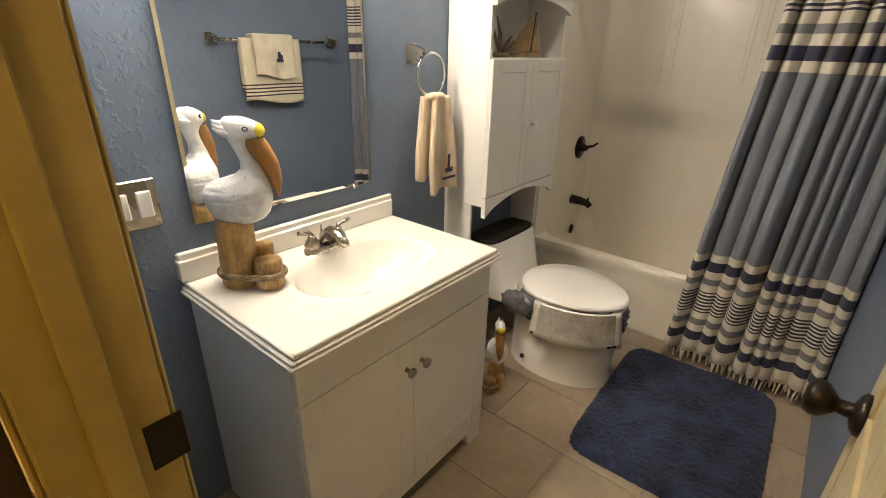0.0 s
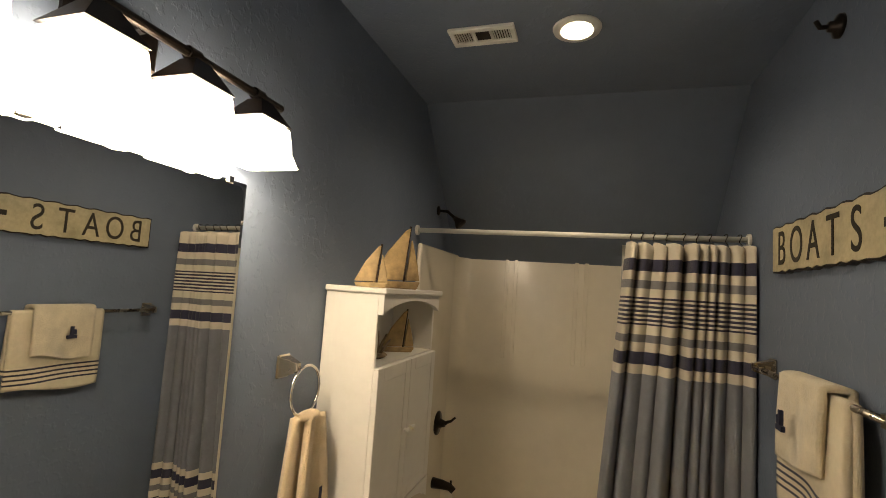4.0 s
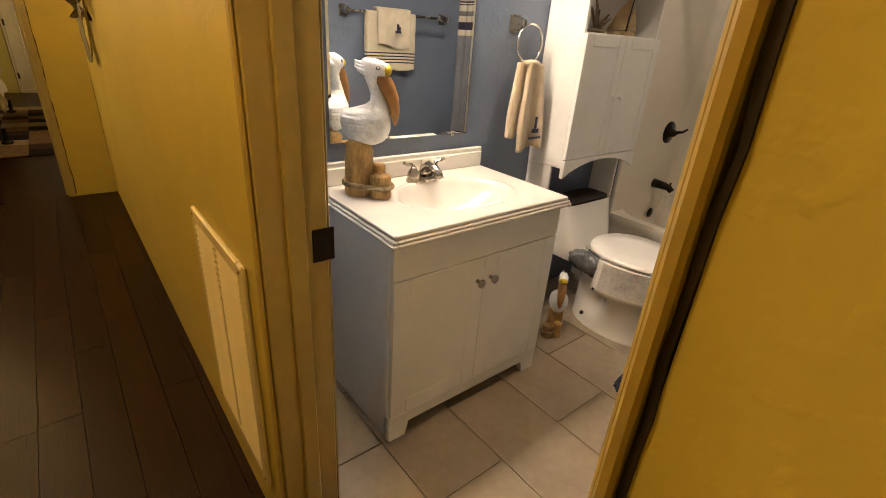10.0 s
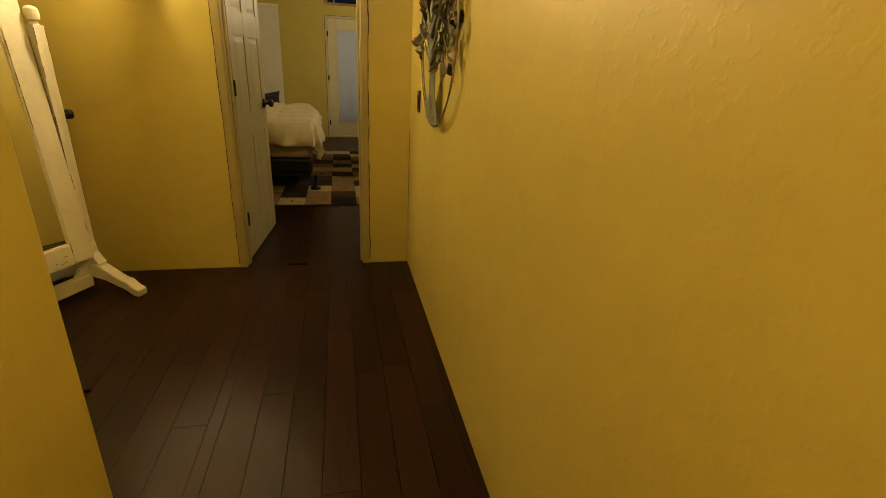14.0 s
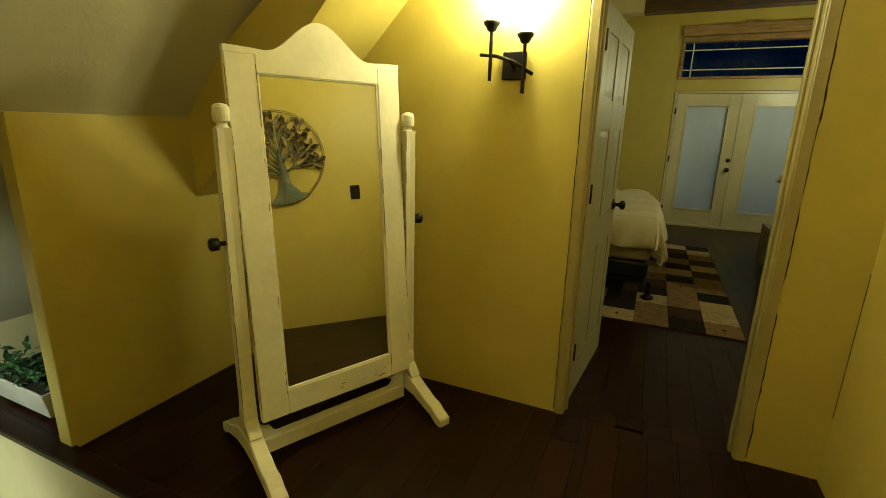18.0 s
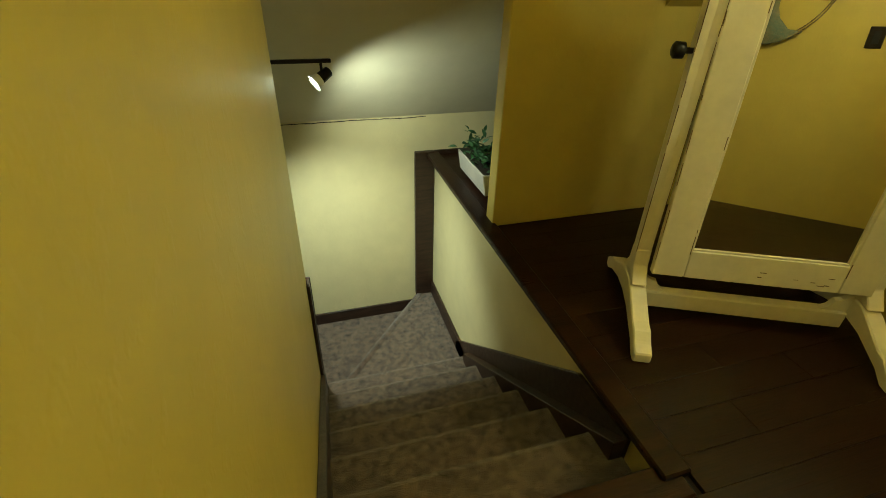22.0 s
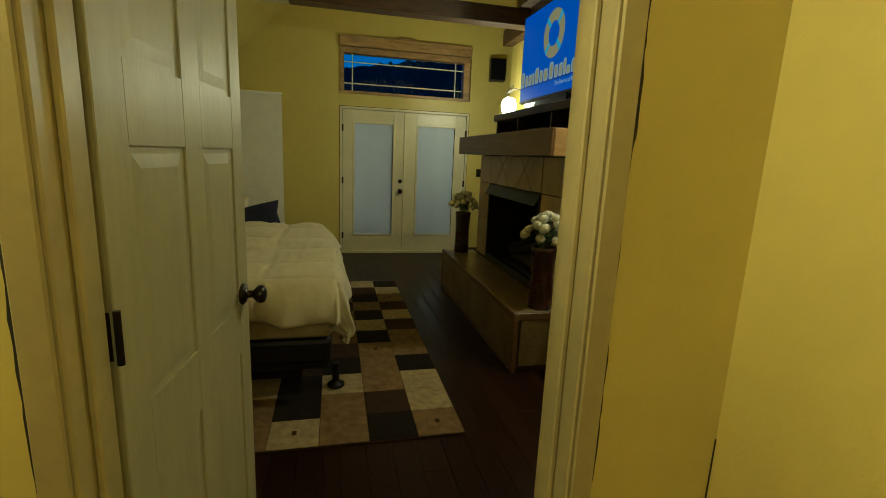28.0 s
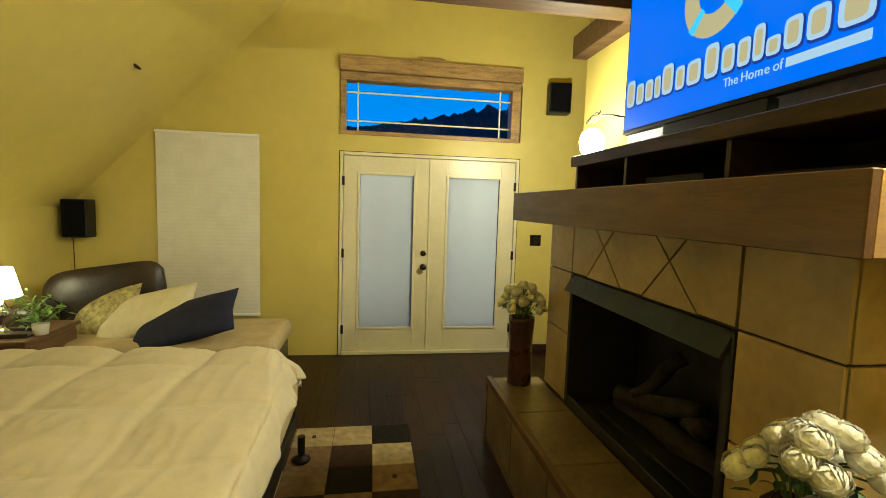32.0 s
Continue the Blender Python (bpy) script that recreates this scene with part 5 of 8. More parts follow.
# tree of life wall art
TREEM = mat("patinated_metal", (0.150, 0.132, 0.088), 0.5, 0.40, var=0.5, vs=12, bump=0.5, bs=60, col2=(0.105, 0.155, 0.130))
LEAFM = mat("bronze_leaf_metal", (0.250, 0.200, 0.115), 0.50, 0.30, var=0.4, vs=14, bump=0.2, bs=60)
ta = thing("tree_wall_art", (-1.970, 0.0, 1.445), 0, "round metal tree of life hanging on the yellow wall", "wall art")
TR = 0.378
rnd = random.Random(4)
for rr, yy in ((TR, -0.036), (TR - 0.014, -0.031)):
    part("ring", tube([(rr * math.cos(2 * math.pi * i / 72), yy, rr * math.sin(2 * math.pi * i / 72)) for i in range(72)], 0.0036, 7, closed=True), LEAFM, ta, smooth=True)
TRUNK_L = [(-0.165, -0.290), (-0.104, -0.227), (-0.083, -0.167), (-0.080, -0.128), (-0.058, -0.050), (-0.040, 0.035)]
TRUNK_R = [(0.037, -0.316), (0.006, -0.253), (-0.006, -0.190), (-0.004, -0.136), (-0.006, -0.050), (-0.008, 0.035)]


def trunk_at(u, w_):
    k = w_ * 6
    i = min(5, int(k))
    f = k - i
    rows_ = []
    for j in (i, i + 1):
        if j == 0:
            a = radians(231 + 52 * u)
            rows_.append(((TR + 0.010 + 0.004 * math.sin(40 * u)) * math.cos(a), (TR + 0.010 + 0.004 * math.sin(40 * u)) * math.sin(a)))
        else:
            (lx, lz), (rx_, rz_) = TRUNK_L[j - 1], TRUNK_R[j - 1]
            rows_.append((lx + (rx_ - lx) * u, lz + (rz_ - lz) * u - 0.03 * math.sin(math.pi * u) * (j == 1)))
    x = rows_[0][0] * (1 - f) + rows_[1][0] * f
    z = rows_[0][1] * (1 - f) + rows_[1][1] * f
    return (x, -0.034 - (0.006 + 0.018 * w_) * math.sin(math.pi * u) - 0.003 * nz(x * 30, z * 18, 1, 1.0), z)


thick(part("trunk", sheet(18, 36, trunk_at), TREEM, ta, "verdigris hammered trunk", True), 0.004, 0)
leafmesh = bpy.data.meshes.new("leaf")
q = bmesh.new()
ring = [(0, 0), (0.016, 0.014), (0.022, 0.034), (0.016, 0.055), (0, 0.078), (-0.016, 0.055), (-0.022, 0.034), (-0.016, 0.014)]
vs_ = [q.verts.new((x, 0.010 * abs(x) / 0.022 - 0.004, z)) for x, z in ring]
mid = [q.verts.new((0, -0.006, 0.034)), q.verts.new((0, -0.006, 0.056))]
q.faces.new((vs_[0], vs_[1], vs_[2], mid[0]))
q.faces.new((vs_[2], vs_[3], mid[1], mid[0]))
q.faces.new((vs_[3], vs_[4], mid[1]))
q.faces.new((vs_[4], vs_[5], mid[1]))
q.faces.new((vs_[5], vs_[6], mid[0], mid[1]))
q.faces.new((vs_[6], vs_[7], vs_[0], mid[0]))
e = bmesh.ops.solidify(q, geom=q.faces[:], thickness=0.0015)
q.to_mesh(leafmesh)
q.free()
leafmesh.materials.append(LEAFM)
BOUGHS = (((-0.030, 0.020), (-0.016, 0.110), (-0.018, 0.200), (0.000, 0.315)), ((-0.030, 0.030), (-0.062, 0.130), (-0.090, 0.215), (-0.120, 0.300)),
         ((-0.018, 0.030), (0.030, 0.130), (0.075, 0.225), (0.105, 0.305)), ((-0.045, -0.040), (-0.092, 0.030), (-0.125, 0.100), (-0.195, 0.205)),
         ((-0.012, -0.020), (0.070, 0.075), (0.140, 0.165), (0.205, 0.240)), ((-0.070, -0.115), (-0.120, -0.080), (-0.165, 0.000), (-0.215, 0.090)),
         ((-0.010, -0.090), (0.095, -0.005), (0.185, 0.085), (0.280, 0.150)), ((-0.006, -0.130), (0.095, -0.045), (0.200, 0.010), (0.310, 0.045)),
         ((-0.004, -0.140), (0.090, -0.118), (0.190, -0.085), (0.285, -0.070)), ((-0.074, -0.105), (-0.150, -0.070), (-0.220, -0.060), (-0.300, -0.065)),
         ((-0.100, 0.030), (-0.170, 0.045), (-0.230, 0.040), (-0.305, 0.055)))
tips = []
for n_, limb in enumerate(BOUGHS):
    pts = [Vector((x, -0.045 - 0.006 * math.sin(2.1 * n_ + k), z)) for k, (x, z) in enumerate(limb)]
    fine = []
    for a, b in zip(pts, pts[1:]):
        fine += [a, a.lerp(b, 0.5) + Vector((0.004 * rnd.uniform(-1, 1), 0, 0.004 * rnd.uniform(-1, 1)))]
    fine.append(pts[-1])
    r0_ = 0.0115 if n_ < 9 else 0.007
    part("branch", tube(fine, [r0_ * (1 - 0.78 * k / (len(fine) - 1)) for k in range(len(fine))], 8), TREEM, ta, "patinated branch", smooth=True)
    for k, q0 in enumerate(fine[2:]):
        d_ = (fine[k + 2] - fine[k + 1]).normalized()
        a0 = math.atan2(d_.z, d_.x)
        for sg_ in ((-1.25, -0.5, 0.5, 1.25) if k < len(fine) - 3 else (-0.9, -0.1, 0.8)):
            aa = a0 + sg_ * (0.62 + 0.45 * rnd.random())
            l_ = 0.030 + 0.022 * rnd.random()
            q1 = q0 + Vector((l_ * math.cos(aa), -0.008 * rnd.random(), l_ * math.sin(aa)))
            far_ = q1 + Vector((0.05 * math.cos(aa), 0, 0.05 * math.sin(aa)))
            if math.hypot(far_.x, far_.z) > TR + 0.004 or far_.z < -0.165 or (abs(q1.x + 0.03) < 0.06 and q1.z < 0.02):
                continue
            if all((q1 - t_[1]).length > 0.029 for t_ in tips):
                tips.append((q0, q1, aa))
for q0, q1, aa in tips:
    part("twig", tube([q0, q1], [0.0042, 0.0026], 6), TREEM, ta)
for i, (q0, q1, aa) in enumerate(tips):
    lf = new("leaf", leafmesh)
    lf.parent = ta
    lf.matrix_basis = Matrix.Translation(q1) @ pose(0, 0, 0, rnd.uniform(-28, 28), 90 - math.degrees(aa) + rnd.uniform(-22, 22), rnd.uniform(-38, 38)) @ Matrix.Scale(rnd.uniform(0.74, 1.02), 4)

# wall sconce of the hall
def iron_sconce(loc, rz, label):
    """Two iron candle stems crossed by a bowed strap, standing off the wall along -y."""
    t = thing("wall_sconce", loc, rz, label, "wall light")
    part("backplate", box((-0.055, -0.020, -0.06), (0.055, -0.001, 0.06), 0.004), IRON, t)
    part("strap", tube([(-0.15, -0.055, 0.045), (-0.07, -0.075, 0.035), (0.01, -0.08, 0.010), (0.10, -0.065, -0.045)], 0.008, 8), IRON, t, smooth=True)
    part("arm", tube([(0.0, -0.018, 0.0), (0.0, -0.075, 0.005)], 0.009, 8), IRON, t)
    for x_, z0, z1 in ((-0.095, -0.07, 0.135), (0.060, -0.125, 0.080)):
        st_ = part("stem", tube([(x_, -0.075, z0), (x_, -0.075, z1)], 0.0085, 8), IRON, t)
        part("cup", lathe([(0.012, 0), (0.022, 0.008), (0.026, 0.02), (0.036, 0.03), (0.038, 0.042), (0.03, 0.045)], 16, None, pose(x_, -0.075, z1)), IRON, st_, smooth=True)
        part("candle_bulb", lathe([(0.020, 0), (0.024, 0.02), (0.024, 0.075), (0.012, 0.105), (0.003, 0.12)], 14, None, pose(x_, -0.075, z1 + 0.044)), glow("lit_candle_bulb", (1.0, 0.80, 0.50), 30.0), st_, "glowing bulb", True)
    return t


iron_sconce((-2.92, -1.435, 1.70), 90, "black iron two-candle wall sconce, lit, on the yellow wall")

# cheval mirror
ch = thing("cheval_mirror", (-2.327, -2.044, 0.0), 154.5, "distressed white wooden cheval floor mirror with turned posts", "mirror")
TILT = Matrix.Translation((0, 0, 0.98)) @ pose(0, 0, 0, -4.2, 0, 0) @ Matrix.Translation((0, 0, -0.98))
FW, GWD = 0.375, 0.262


def tilted(bm_):
    bmesh.ops.transform(bm_, matrix=TILT, verts=bm_.verts)
    return bm_


Z0, Z1, ZB, ZT = 0.325, 1.60, 0.215, 1.665
for s_ in (-1, 1):
    part("stile", tilted(box((min(s_ * GWD, s_ * FW), -0.020, ZB), (max(s_ * GWD, s_ * FW), 0.012, ZT), 0.004)), SHABBY, ch)
part("bottom_rail", tilted(box((-GWD, -0.0195, ZB), (GWD, 0.0115, Z0), 0.003)), SHABBY, ch)
cr = [(-FW, Z1 + 0.1), (-GWD, Z1 + 0.1), (-GWD, Z1), (GWD, Z1), (GWD, Z1 + 0.1), (FW, Z1 + 0.1)]
arc = []
for i in range(25):
    u = -1 + 2 * i / 24
    zz = 1.678 + 0.132 * (0.5 + 0.5 * math.cos(math.pi * max(-1, min(1, u / 0.62)))) - 0.010 * math.cos(math.pi * u) * (abs(u) > 0.5)
    arc.append((FW * u, zz))
part("crest_rail", tilted(prism([(-FW, ZT), (-GWD, ZT), (-GWD, Z1), (GWD, Z1), (GWD, ZT), (FW, ZT)] + arc[::-1], "y", -0.0195, 0.0115)), SHABBY, ch, "arched crest rail")
part("glass", tilted(box((-GWD - 0.004, -0.010, Z0 - 0.004), (GWD + 0.004, -0.006, Z1 + 0.004))), MIRROR, ch)
bead = bmesh.new()
for a, b in (((-GWD, -0.016, Z0), (-GWD + 0.008, -0.010, Z1)), ((GWD - 0.008, -0.016, Z0), (GWD, -0.010, Z1)), ((-GWD, -0.016, Z0), (GWD, -0.010, Z0 + 0.008)), ((-GWD, -0.016, Z1 - 0.008), (GWD, -0.010, Z1))):
    box(a, b, 0.002, bm=bead)
part("bead", tilted(bead), SHABBY, ch)
part("back_board", tilted(box((-FW + 0.02, 0.012, ZB + 0.02), (FW - 0.02, 0.018, ZT), 0.0)), DARKW, ch)
for s_ in (-1, 1):
    x_ = s_ * 0.408
    po = bmesh.new()
    pr = []
    for i, (dx, dy) in enumerate(((-1, -1), (0, -1), (1, -1), (1, 0), (1, 1), (0, 1), (-1, 1), (-1, 0))):
        f = 0.90 if i % 2 else 1.0
        pr.append((x_ + dx * 0.026 * f, dy * 0.026 * f))
    merge(po, prism(pr, "z", 0.10, 1.40))
    lathe([(0.026, 1.40), (0.019, 1.408), (0.019, 1.416), (0.029, 1.424), (0.031, 1.445), (0.029, 1.470), (0.022, 1.480), (0.008, 1.484)], 18, po, pose(x_, 0, 0))
    ps = part("post", po, SHABBY, ch, "fluted post with rounded cap")
    wr = bmesh.new()
    r2 = random.Random(9 + s_)
    for i in range(26):
        z_ = r2.uniform(0.15, 1.35)
        l_ = r2.uniform(0.02, 0.22)
        dx = r2.choice((-0.0262, 0.0262))
        box((x_ + dx - 0.0009, -0.027, z_), (x_ + dx + 0.0009, -0.0245, min(1.39, z_ + l_)), bm=wr)
    tagged(part("worn_edge", wr, WORN, ch, "bare rubbed edges"), kind="stuff")
    part("pivot_knob", tube([(s_ * 0.385, 0, 0.98), (s_ * 0.455, 0, 0.98), (s_ * 0.458, 0, 0.98), (s_ * 0.485, 0, 0.98), (s_ * 0.492, 0, 0.98)], [0.008, 0.009, 0.024, 0.025, 0.016], 16), BLACK, ch, "black pivot knob", True)
    foot = [(-0.322, 0.0), (-0.285, 0.0), (-0.235, 0.030), (-0.10, 0.072), (0.0, 0.082), (0.10, 0.072), (0.235, 0.030), (0.285, 0.0), (0.322, 0.0), (0.322, 0.040), (0.280, 0.058), (0.245, 0.086), (0.205, 0.092), (0.165, 0.112), (0.09, 0.150), (0.05, 0.165), (-0.05, 0.165), (-0.09, 0.150), (-0.165, 0.112), (-0.205, 0.092), (-0.245, 0.086), (-0.280, 0.058), (-0.322, 0.040)]
    part("foot", prism(foot, "x", x_ - 0.031, x_ + 0.031, bev=0.005), SHABBY, ch, "curved foot")
    br_ = [(-0.085, 0.165), (0.085, 0.165), (0.035, 0.225), (0.028, 0.29), (-0.028, 0.29), (-0.035, 0.225)]
    part("gusset", prism([(x_ - s_ * 0.020, 0.1022), (x_ - s_ * 0.125, 0.1022), (x_ - s_ * 0.100, 0.118), (x_ - s_ * 0.085, 0.146), (x_ - s_ * 0.062, 0.152), (x_ - s_ * 0.020, 0.182)][::-s_], "y", -0.012, 0.012), SHABBY, ch, "shaped corner gusset")
    part("bracket", prism(br_, "x", x_ - 0.028, x_ + 0.028, bev=0.004), SHABBY, ch)
part("stretcher", box((-0.376, -0.026, 0.032), (0.376, 0.026, 0.102), 0.004), SHABBY, ch)
wr = bmesh.new()
r2 = random.Random(3)
for i in range(44):
    s_ = r2.choice((-1, 1))
    z_ = r2.uniform(0.25, 1.6)
    xx = s_ * r2.choice((FW, FW, GWD + 0.002))
    box((xx - 0.0008, -0.0214, z_), (xx + 0.0008, -0.0190, z_ + r2.uniform(0.01, 0.09)), bm=wr)
for i in range(7):
    xx, zz = r2.uniform(-0.24, 0.30), 0.265 + r2.uniform(-0.03, 0.03)
    box((xx, -0.0212, zz), (xx + r2.uniform(0.004, 0.024), -0.0196, zz + r2.uniform(0.0012, 0.004)), bm=wr)
tagged(part("worn_edge", tilted(wr), WORN, ch, "bare rubbed edges"), kind="stuff")

# ---- stairs ----
sr = thing("staircase", (0, 0, 0), 0, "carpeted stairs going down to a winder landing", "stairs")
sr["kind"] = "structure"
XS0, XS1 = -1.645, -0.705
RISE, RUN, YT = 0.175, 0.255, -1.56
for i in range(1, 7):
    y1 = YT - RUN * (i - 1)
    y0 = YT - RUN * i - 0.03
    z = -RISE * i
    prof = [(y1, z - RISE - 0.02), (y1, z), (y0 + 0.025, z), (y0 + 0.008, z - 0.006), (y0, z - 0.020), (y0 + 0.006, z - 0.036), (y0 + 0.030, z - 0.046), (y0 + 0.032, z - RISE - 0.02)]
    part("tread", prism(prof, "x", XS0, XS1), CARPET, sr, "mottled taupe carpet tread")
yw = YT - RUN * 6
part("winder", prism([(XS0 - 0.015, yw), (XS1, yw), (-1.57, -4.10), (XS0 - 0.015, -4.10)], "z", -2.2, -1.225), CARPET, sr, "carpeted triangular winder")
part("landing", prism([(-1.60, -4.10), (1.2, -4.10), (1.2, -3.12), (XS1 + 0.02, -3.12), (XS1, yw)], "z", -2.2, -1.40), CARPET, sr, "carpeted landing")
for pa, pb_ in (((XS1 - 0.01, yw), (-1.565, -4.085)),):
    part("winder_nosing", tube([(pa[0], pa[1], -1.238), ((pa[0] + pb_[0]) / 2, (pa[1] + pb_[1]) / 2, -1.238), (pb_[0], pb_[1], -1.238)], 0.028, 10), CARPET, sr, "rolled carpet nosing", True)
# top nosing and landing edge boards
part("top_nosing", box((XS0 - 0.02, YT - 0.02, -0.06), (-0.69, YT + 0.085, 0.004), 0.006), PLANK, sr, "dark wood top nosing")
part("top_riser", box((XS0, YT - 0.012, -RISE), (XS1, YT - 0.001, -0.06)), DARKW, sr)
eb = thing("landing_edge", (0, 0, 0), 0, "dark stained boards along the open landing edge", "trim")
eb["kind"] = "structure"
part("edge_cap", box((-1.690, -4.10, -0.010), (-1.596, -1.53, 0.022), 0.006), PLANK, eb)
part("edge_fascia", box((-1.659, -4.05, -0.075), (-1.643, -1.52, -0.010), 0.003), DARKW, eb)
part("end_post", box((-1.658, -4.099, -1.225), (-1.515, -4.055, 0.030), 0.005), DARKW, eb, "dark end post")
part("wall_trim", box((-2.2, -4.099, -0.012), (-1.66, -4.08, 0.028), 0.003), DARKW, eb)
# skirt boards following the flight
def skirt(x0, x1, lift):
    z = lambda y: -(YT - y) / RUN * RISE + lift
    ya, yb = YT - 0.16, yw + 0.02
    return prism([(ya, z(ya) - 0.02), (yb, z(yb)), (yb, z(yb) - 0.42), (yb + 0.2, z(yb) - 0.42), (ya, z(ya) - 0.30)], "x", x0, x1, bev=0.002)


part("skirt_board", prism([(-1.72, -0.085), (-2.02, -0.100), (-3.37, -1.150), (-3.37, -1.56), (-3.14, -1.50), (-1.72, -0.44)], "x", -1.658, -1.642, bev=0.002), DARKW, sr, "dark skirt board")
part("stringer", skirt(-1.6415, -1.592, 0.045), DARKW, sr, "dark stringer ledge over the tread ends")
part("skirt_board", prism([(-1.45, 0.10), (-1.45, -0.3), (yw, -1.45), (yw, -0.93), (-1.60, 0.10)], "x", -0.718, -0.691, bev=0.002), DARKW, sr, "dark skirt board")
part("skirt_board", box((-1.658, -4.054, -1.225), (-1.642, yw + 0.02, -1.10), 0.003), DARKW, sr, "dark skirt board")
bb = box((-1.515, -4.099, -1.40), (1.2, -4.084, -1.295), 0.003)
part("baseboard", bb, DARKW, sr, "dark baseboard")
part("wall_end_trim", box((-0.712, -3.118, -1.4), (-0.555, -3.101, -0.245), 0.004), DARKW, sr, "dark trim on the wall end")
part("wall_end_trim", box((-0.708, -3.10, -1.4), (-0.691, -3.02, -0.245), 0.003), DARKW, sr)
part("corner_block", box((-0.712, -0.955, 0.0), (-0.675, -0.905, 0.105), 0.004), DARKW, sr, "reddish wood corner block")
part("open_joint", prism([(z + 0.0, 0.2725 + u) for u, z in crack(77, -1.60, -0.56, 0.0035)], "y", -4.1015, -4.0955), GROUT, sr, "dark uneven joint under the slope")
# track light on the slope
tl = thing("track_light", (-0.80, -3.50, 0.755), 0, "black ceiling track with adjustable spot heads", "spotlight")
part("track_bar", box((-0.155, -0.012, -0.009), (0.62, 0.012, 0.009), 0.003), IRON, tl)
part("canopy", tube([(0.25, 0, 0.009), (0.25, 0, 0.17)], [0.05, 0.05], 18), IRON, tl)
for x_, tz in ((-0.105, -58), (0.165, -12), (0.40, -35)):
    part("stem", tube([(x_, 0, -0.008), (x_, 0, -0.045)], 0.007, 8), IRON, tl)
    R = Matrix.Translation((x_, 0, -0.075)) @ pose(0, 0, 0, 20, tz, 0)
    hb = lathe([(0.020, 0.050), (0.026, 0.045), (0.029, 0.0), (0.030, -0.015)], 18, None, R)
    part("head", hb, IRON, tl, smooth=True)
    part("flared_shade", lathe([(0.030, -0.014), (0.034, -0.03), (0.046, -0.055), (0.044, -0.054), (0.032, -0.028)], 20, None, R), WHITE, tl, "pale flared shade", True)
    part("bulb", lathe([(0.026, -0.036), (0.030, -0.044), (0.018, -0.050)], 16, None, R), glow("lit_spot_bulb", (1.0, 0.92, 0.75), 25.0), tl)
# planter on the ledge
PLW = mat("white_planter_glaze", (0.66, 0.64, 0.58), 0.4, var=0.08)
LEAFG = mat("green_leaf", (0.05, 0.13, 0.045), 0.5, var=0.4, vs=30)
pt = thing("planter_box", (-1.80, -3.52, 0.022), 0, "long white planter box with leafy green plant", "planter")
part("trough", prism([(-0.055, 0.0), (0.055, 0.0), (0.075, 0.13), (-0.075, 0.13)], "y", -0.23, 0.23, bev=0.004), PLW, pt)
part("soil", box((-0.066, -0.22, 0.129), (0.066, 0.22, 0.134)), GROUT, pt)
leafg = bpy.data.meshes.new("foliage_leaf")
q = bmesh.new()
vv = [q.verts.new(p) for p in ((0, 0, 0), (0.011, 0.022, 0.006), (0.009, 0.042, 0.004), (0, 0.060, -0.004), (-0.009, 0.042, 0.004), (-0.011, 0.022, 0.006))]
q.faces.new(vv)
q.to_mesh(leafg)
q.free()
leafg.materials.append(LEAFG)


def foliage(parent, c, spread, n, seed, mesh, up=0.5, scale=1.0):
    r3 = random.Random(seed)
    b = bmesh.new()
    for i in range(n):
        m = Matrix.Translation((c[0] + r3.gauss(0, spread[0]), c[1] + r3.gauss(0, spread[1]), c[2] + abs(r3.gauss(0, spread[2])))) @ pose(0, 0, 0, r3.uniform(-30, 60), r3.uniform(-40, 40), r3.uniform(0, 360)) @ Matrix.Scale(scale * r3.uniform(0.7, 1.2), 4)
        tmp = bmesh.new()
        tmp.from_mesh(mesh)
        merge(b, tmp, m)
    ob = part("foliage", b, mesh.materials[0], parent, "green leaves")
    return tagged(ob, kind="stuff")


foliage(pt, (0, 0.0, 0.135), (0.035, 0.12, 0.05), 170, 2, leafg)


# ---- bedroom ----
ORIGIN = Vector((-0.05, 0.0, 0.0))
FAR = -8.935
# french doors
FDM = mat("cream_door_enamel", (0.62, 0.57, 0.38), 0.35, var=0.05, vs=3)
fd = thing("door_french", (FAR, 0, 0), 0, "cream french double doors with blinds between the glass", "door")
fd["kind"] = "structure"
for nm, a, b in (("side_jamb", (-0.12, -0.642, 0), (0.008, -0.609, 2.05)), ("side_jamb", (-0.12, 1.156, 0), (0.008, 1.189, 2.05)), ("head_jamb", (-0.12, -0.609, 2.018), (0.008, 1.156, 2.05)), ("sill", (-0.12, -0.609, 0), (0.03, 1.156, 0.035))):
    part(nm, box(a, b, 0.004), FDM, fd)
for k_, (a, b) in enumerate((((0.0005, -0.648, 0.0), (0.004, -0.6425, 2.05)), ((0.0005, 1.1895, 0.0), (0.004, 1.195, 2.05)), ((0.0005, -0.648, 2.0505), (0.004, 1.195, 2.056)))):
    part("open_joint", box(a, b), GROUT, fd, "dark open joint round the frame")
BLIND = mat("white_blind_slats", (0.62, 0.66, 0.70), 0.6, var=0.05)
t_ = BLIND.node_tree
b_ = t_.nodes["Principled BSDF"]
tr_ = t_.nodes.new("ShaderNodeBsdfTranslucent")
tr_.inputs[0].default_value = (0.62, 0.66, 0.70, 1)
mx_ = t_.nodes.new("ShaderNodeMixShader")
mx_.inputs[0].default_value = 0.55
t_.links.new(b_.outputs[0], mx_.inputs[1])
t_.links.new(tr_.outputs[0], mx_.inputs[2])
t_.links.new(mx_.outputs[0], t_.nodes["Material Output"].inputs[0])
slatb = bpy.data.meshes.new("blind_slat")
q = box((-0.001, -0.265, -0.0105), (0.001, 0.265, 0.0105))
q.to_mesh(slatb)
q.free()
slatb.materials.append(BLIND)
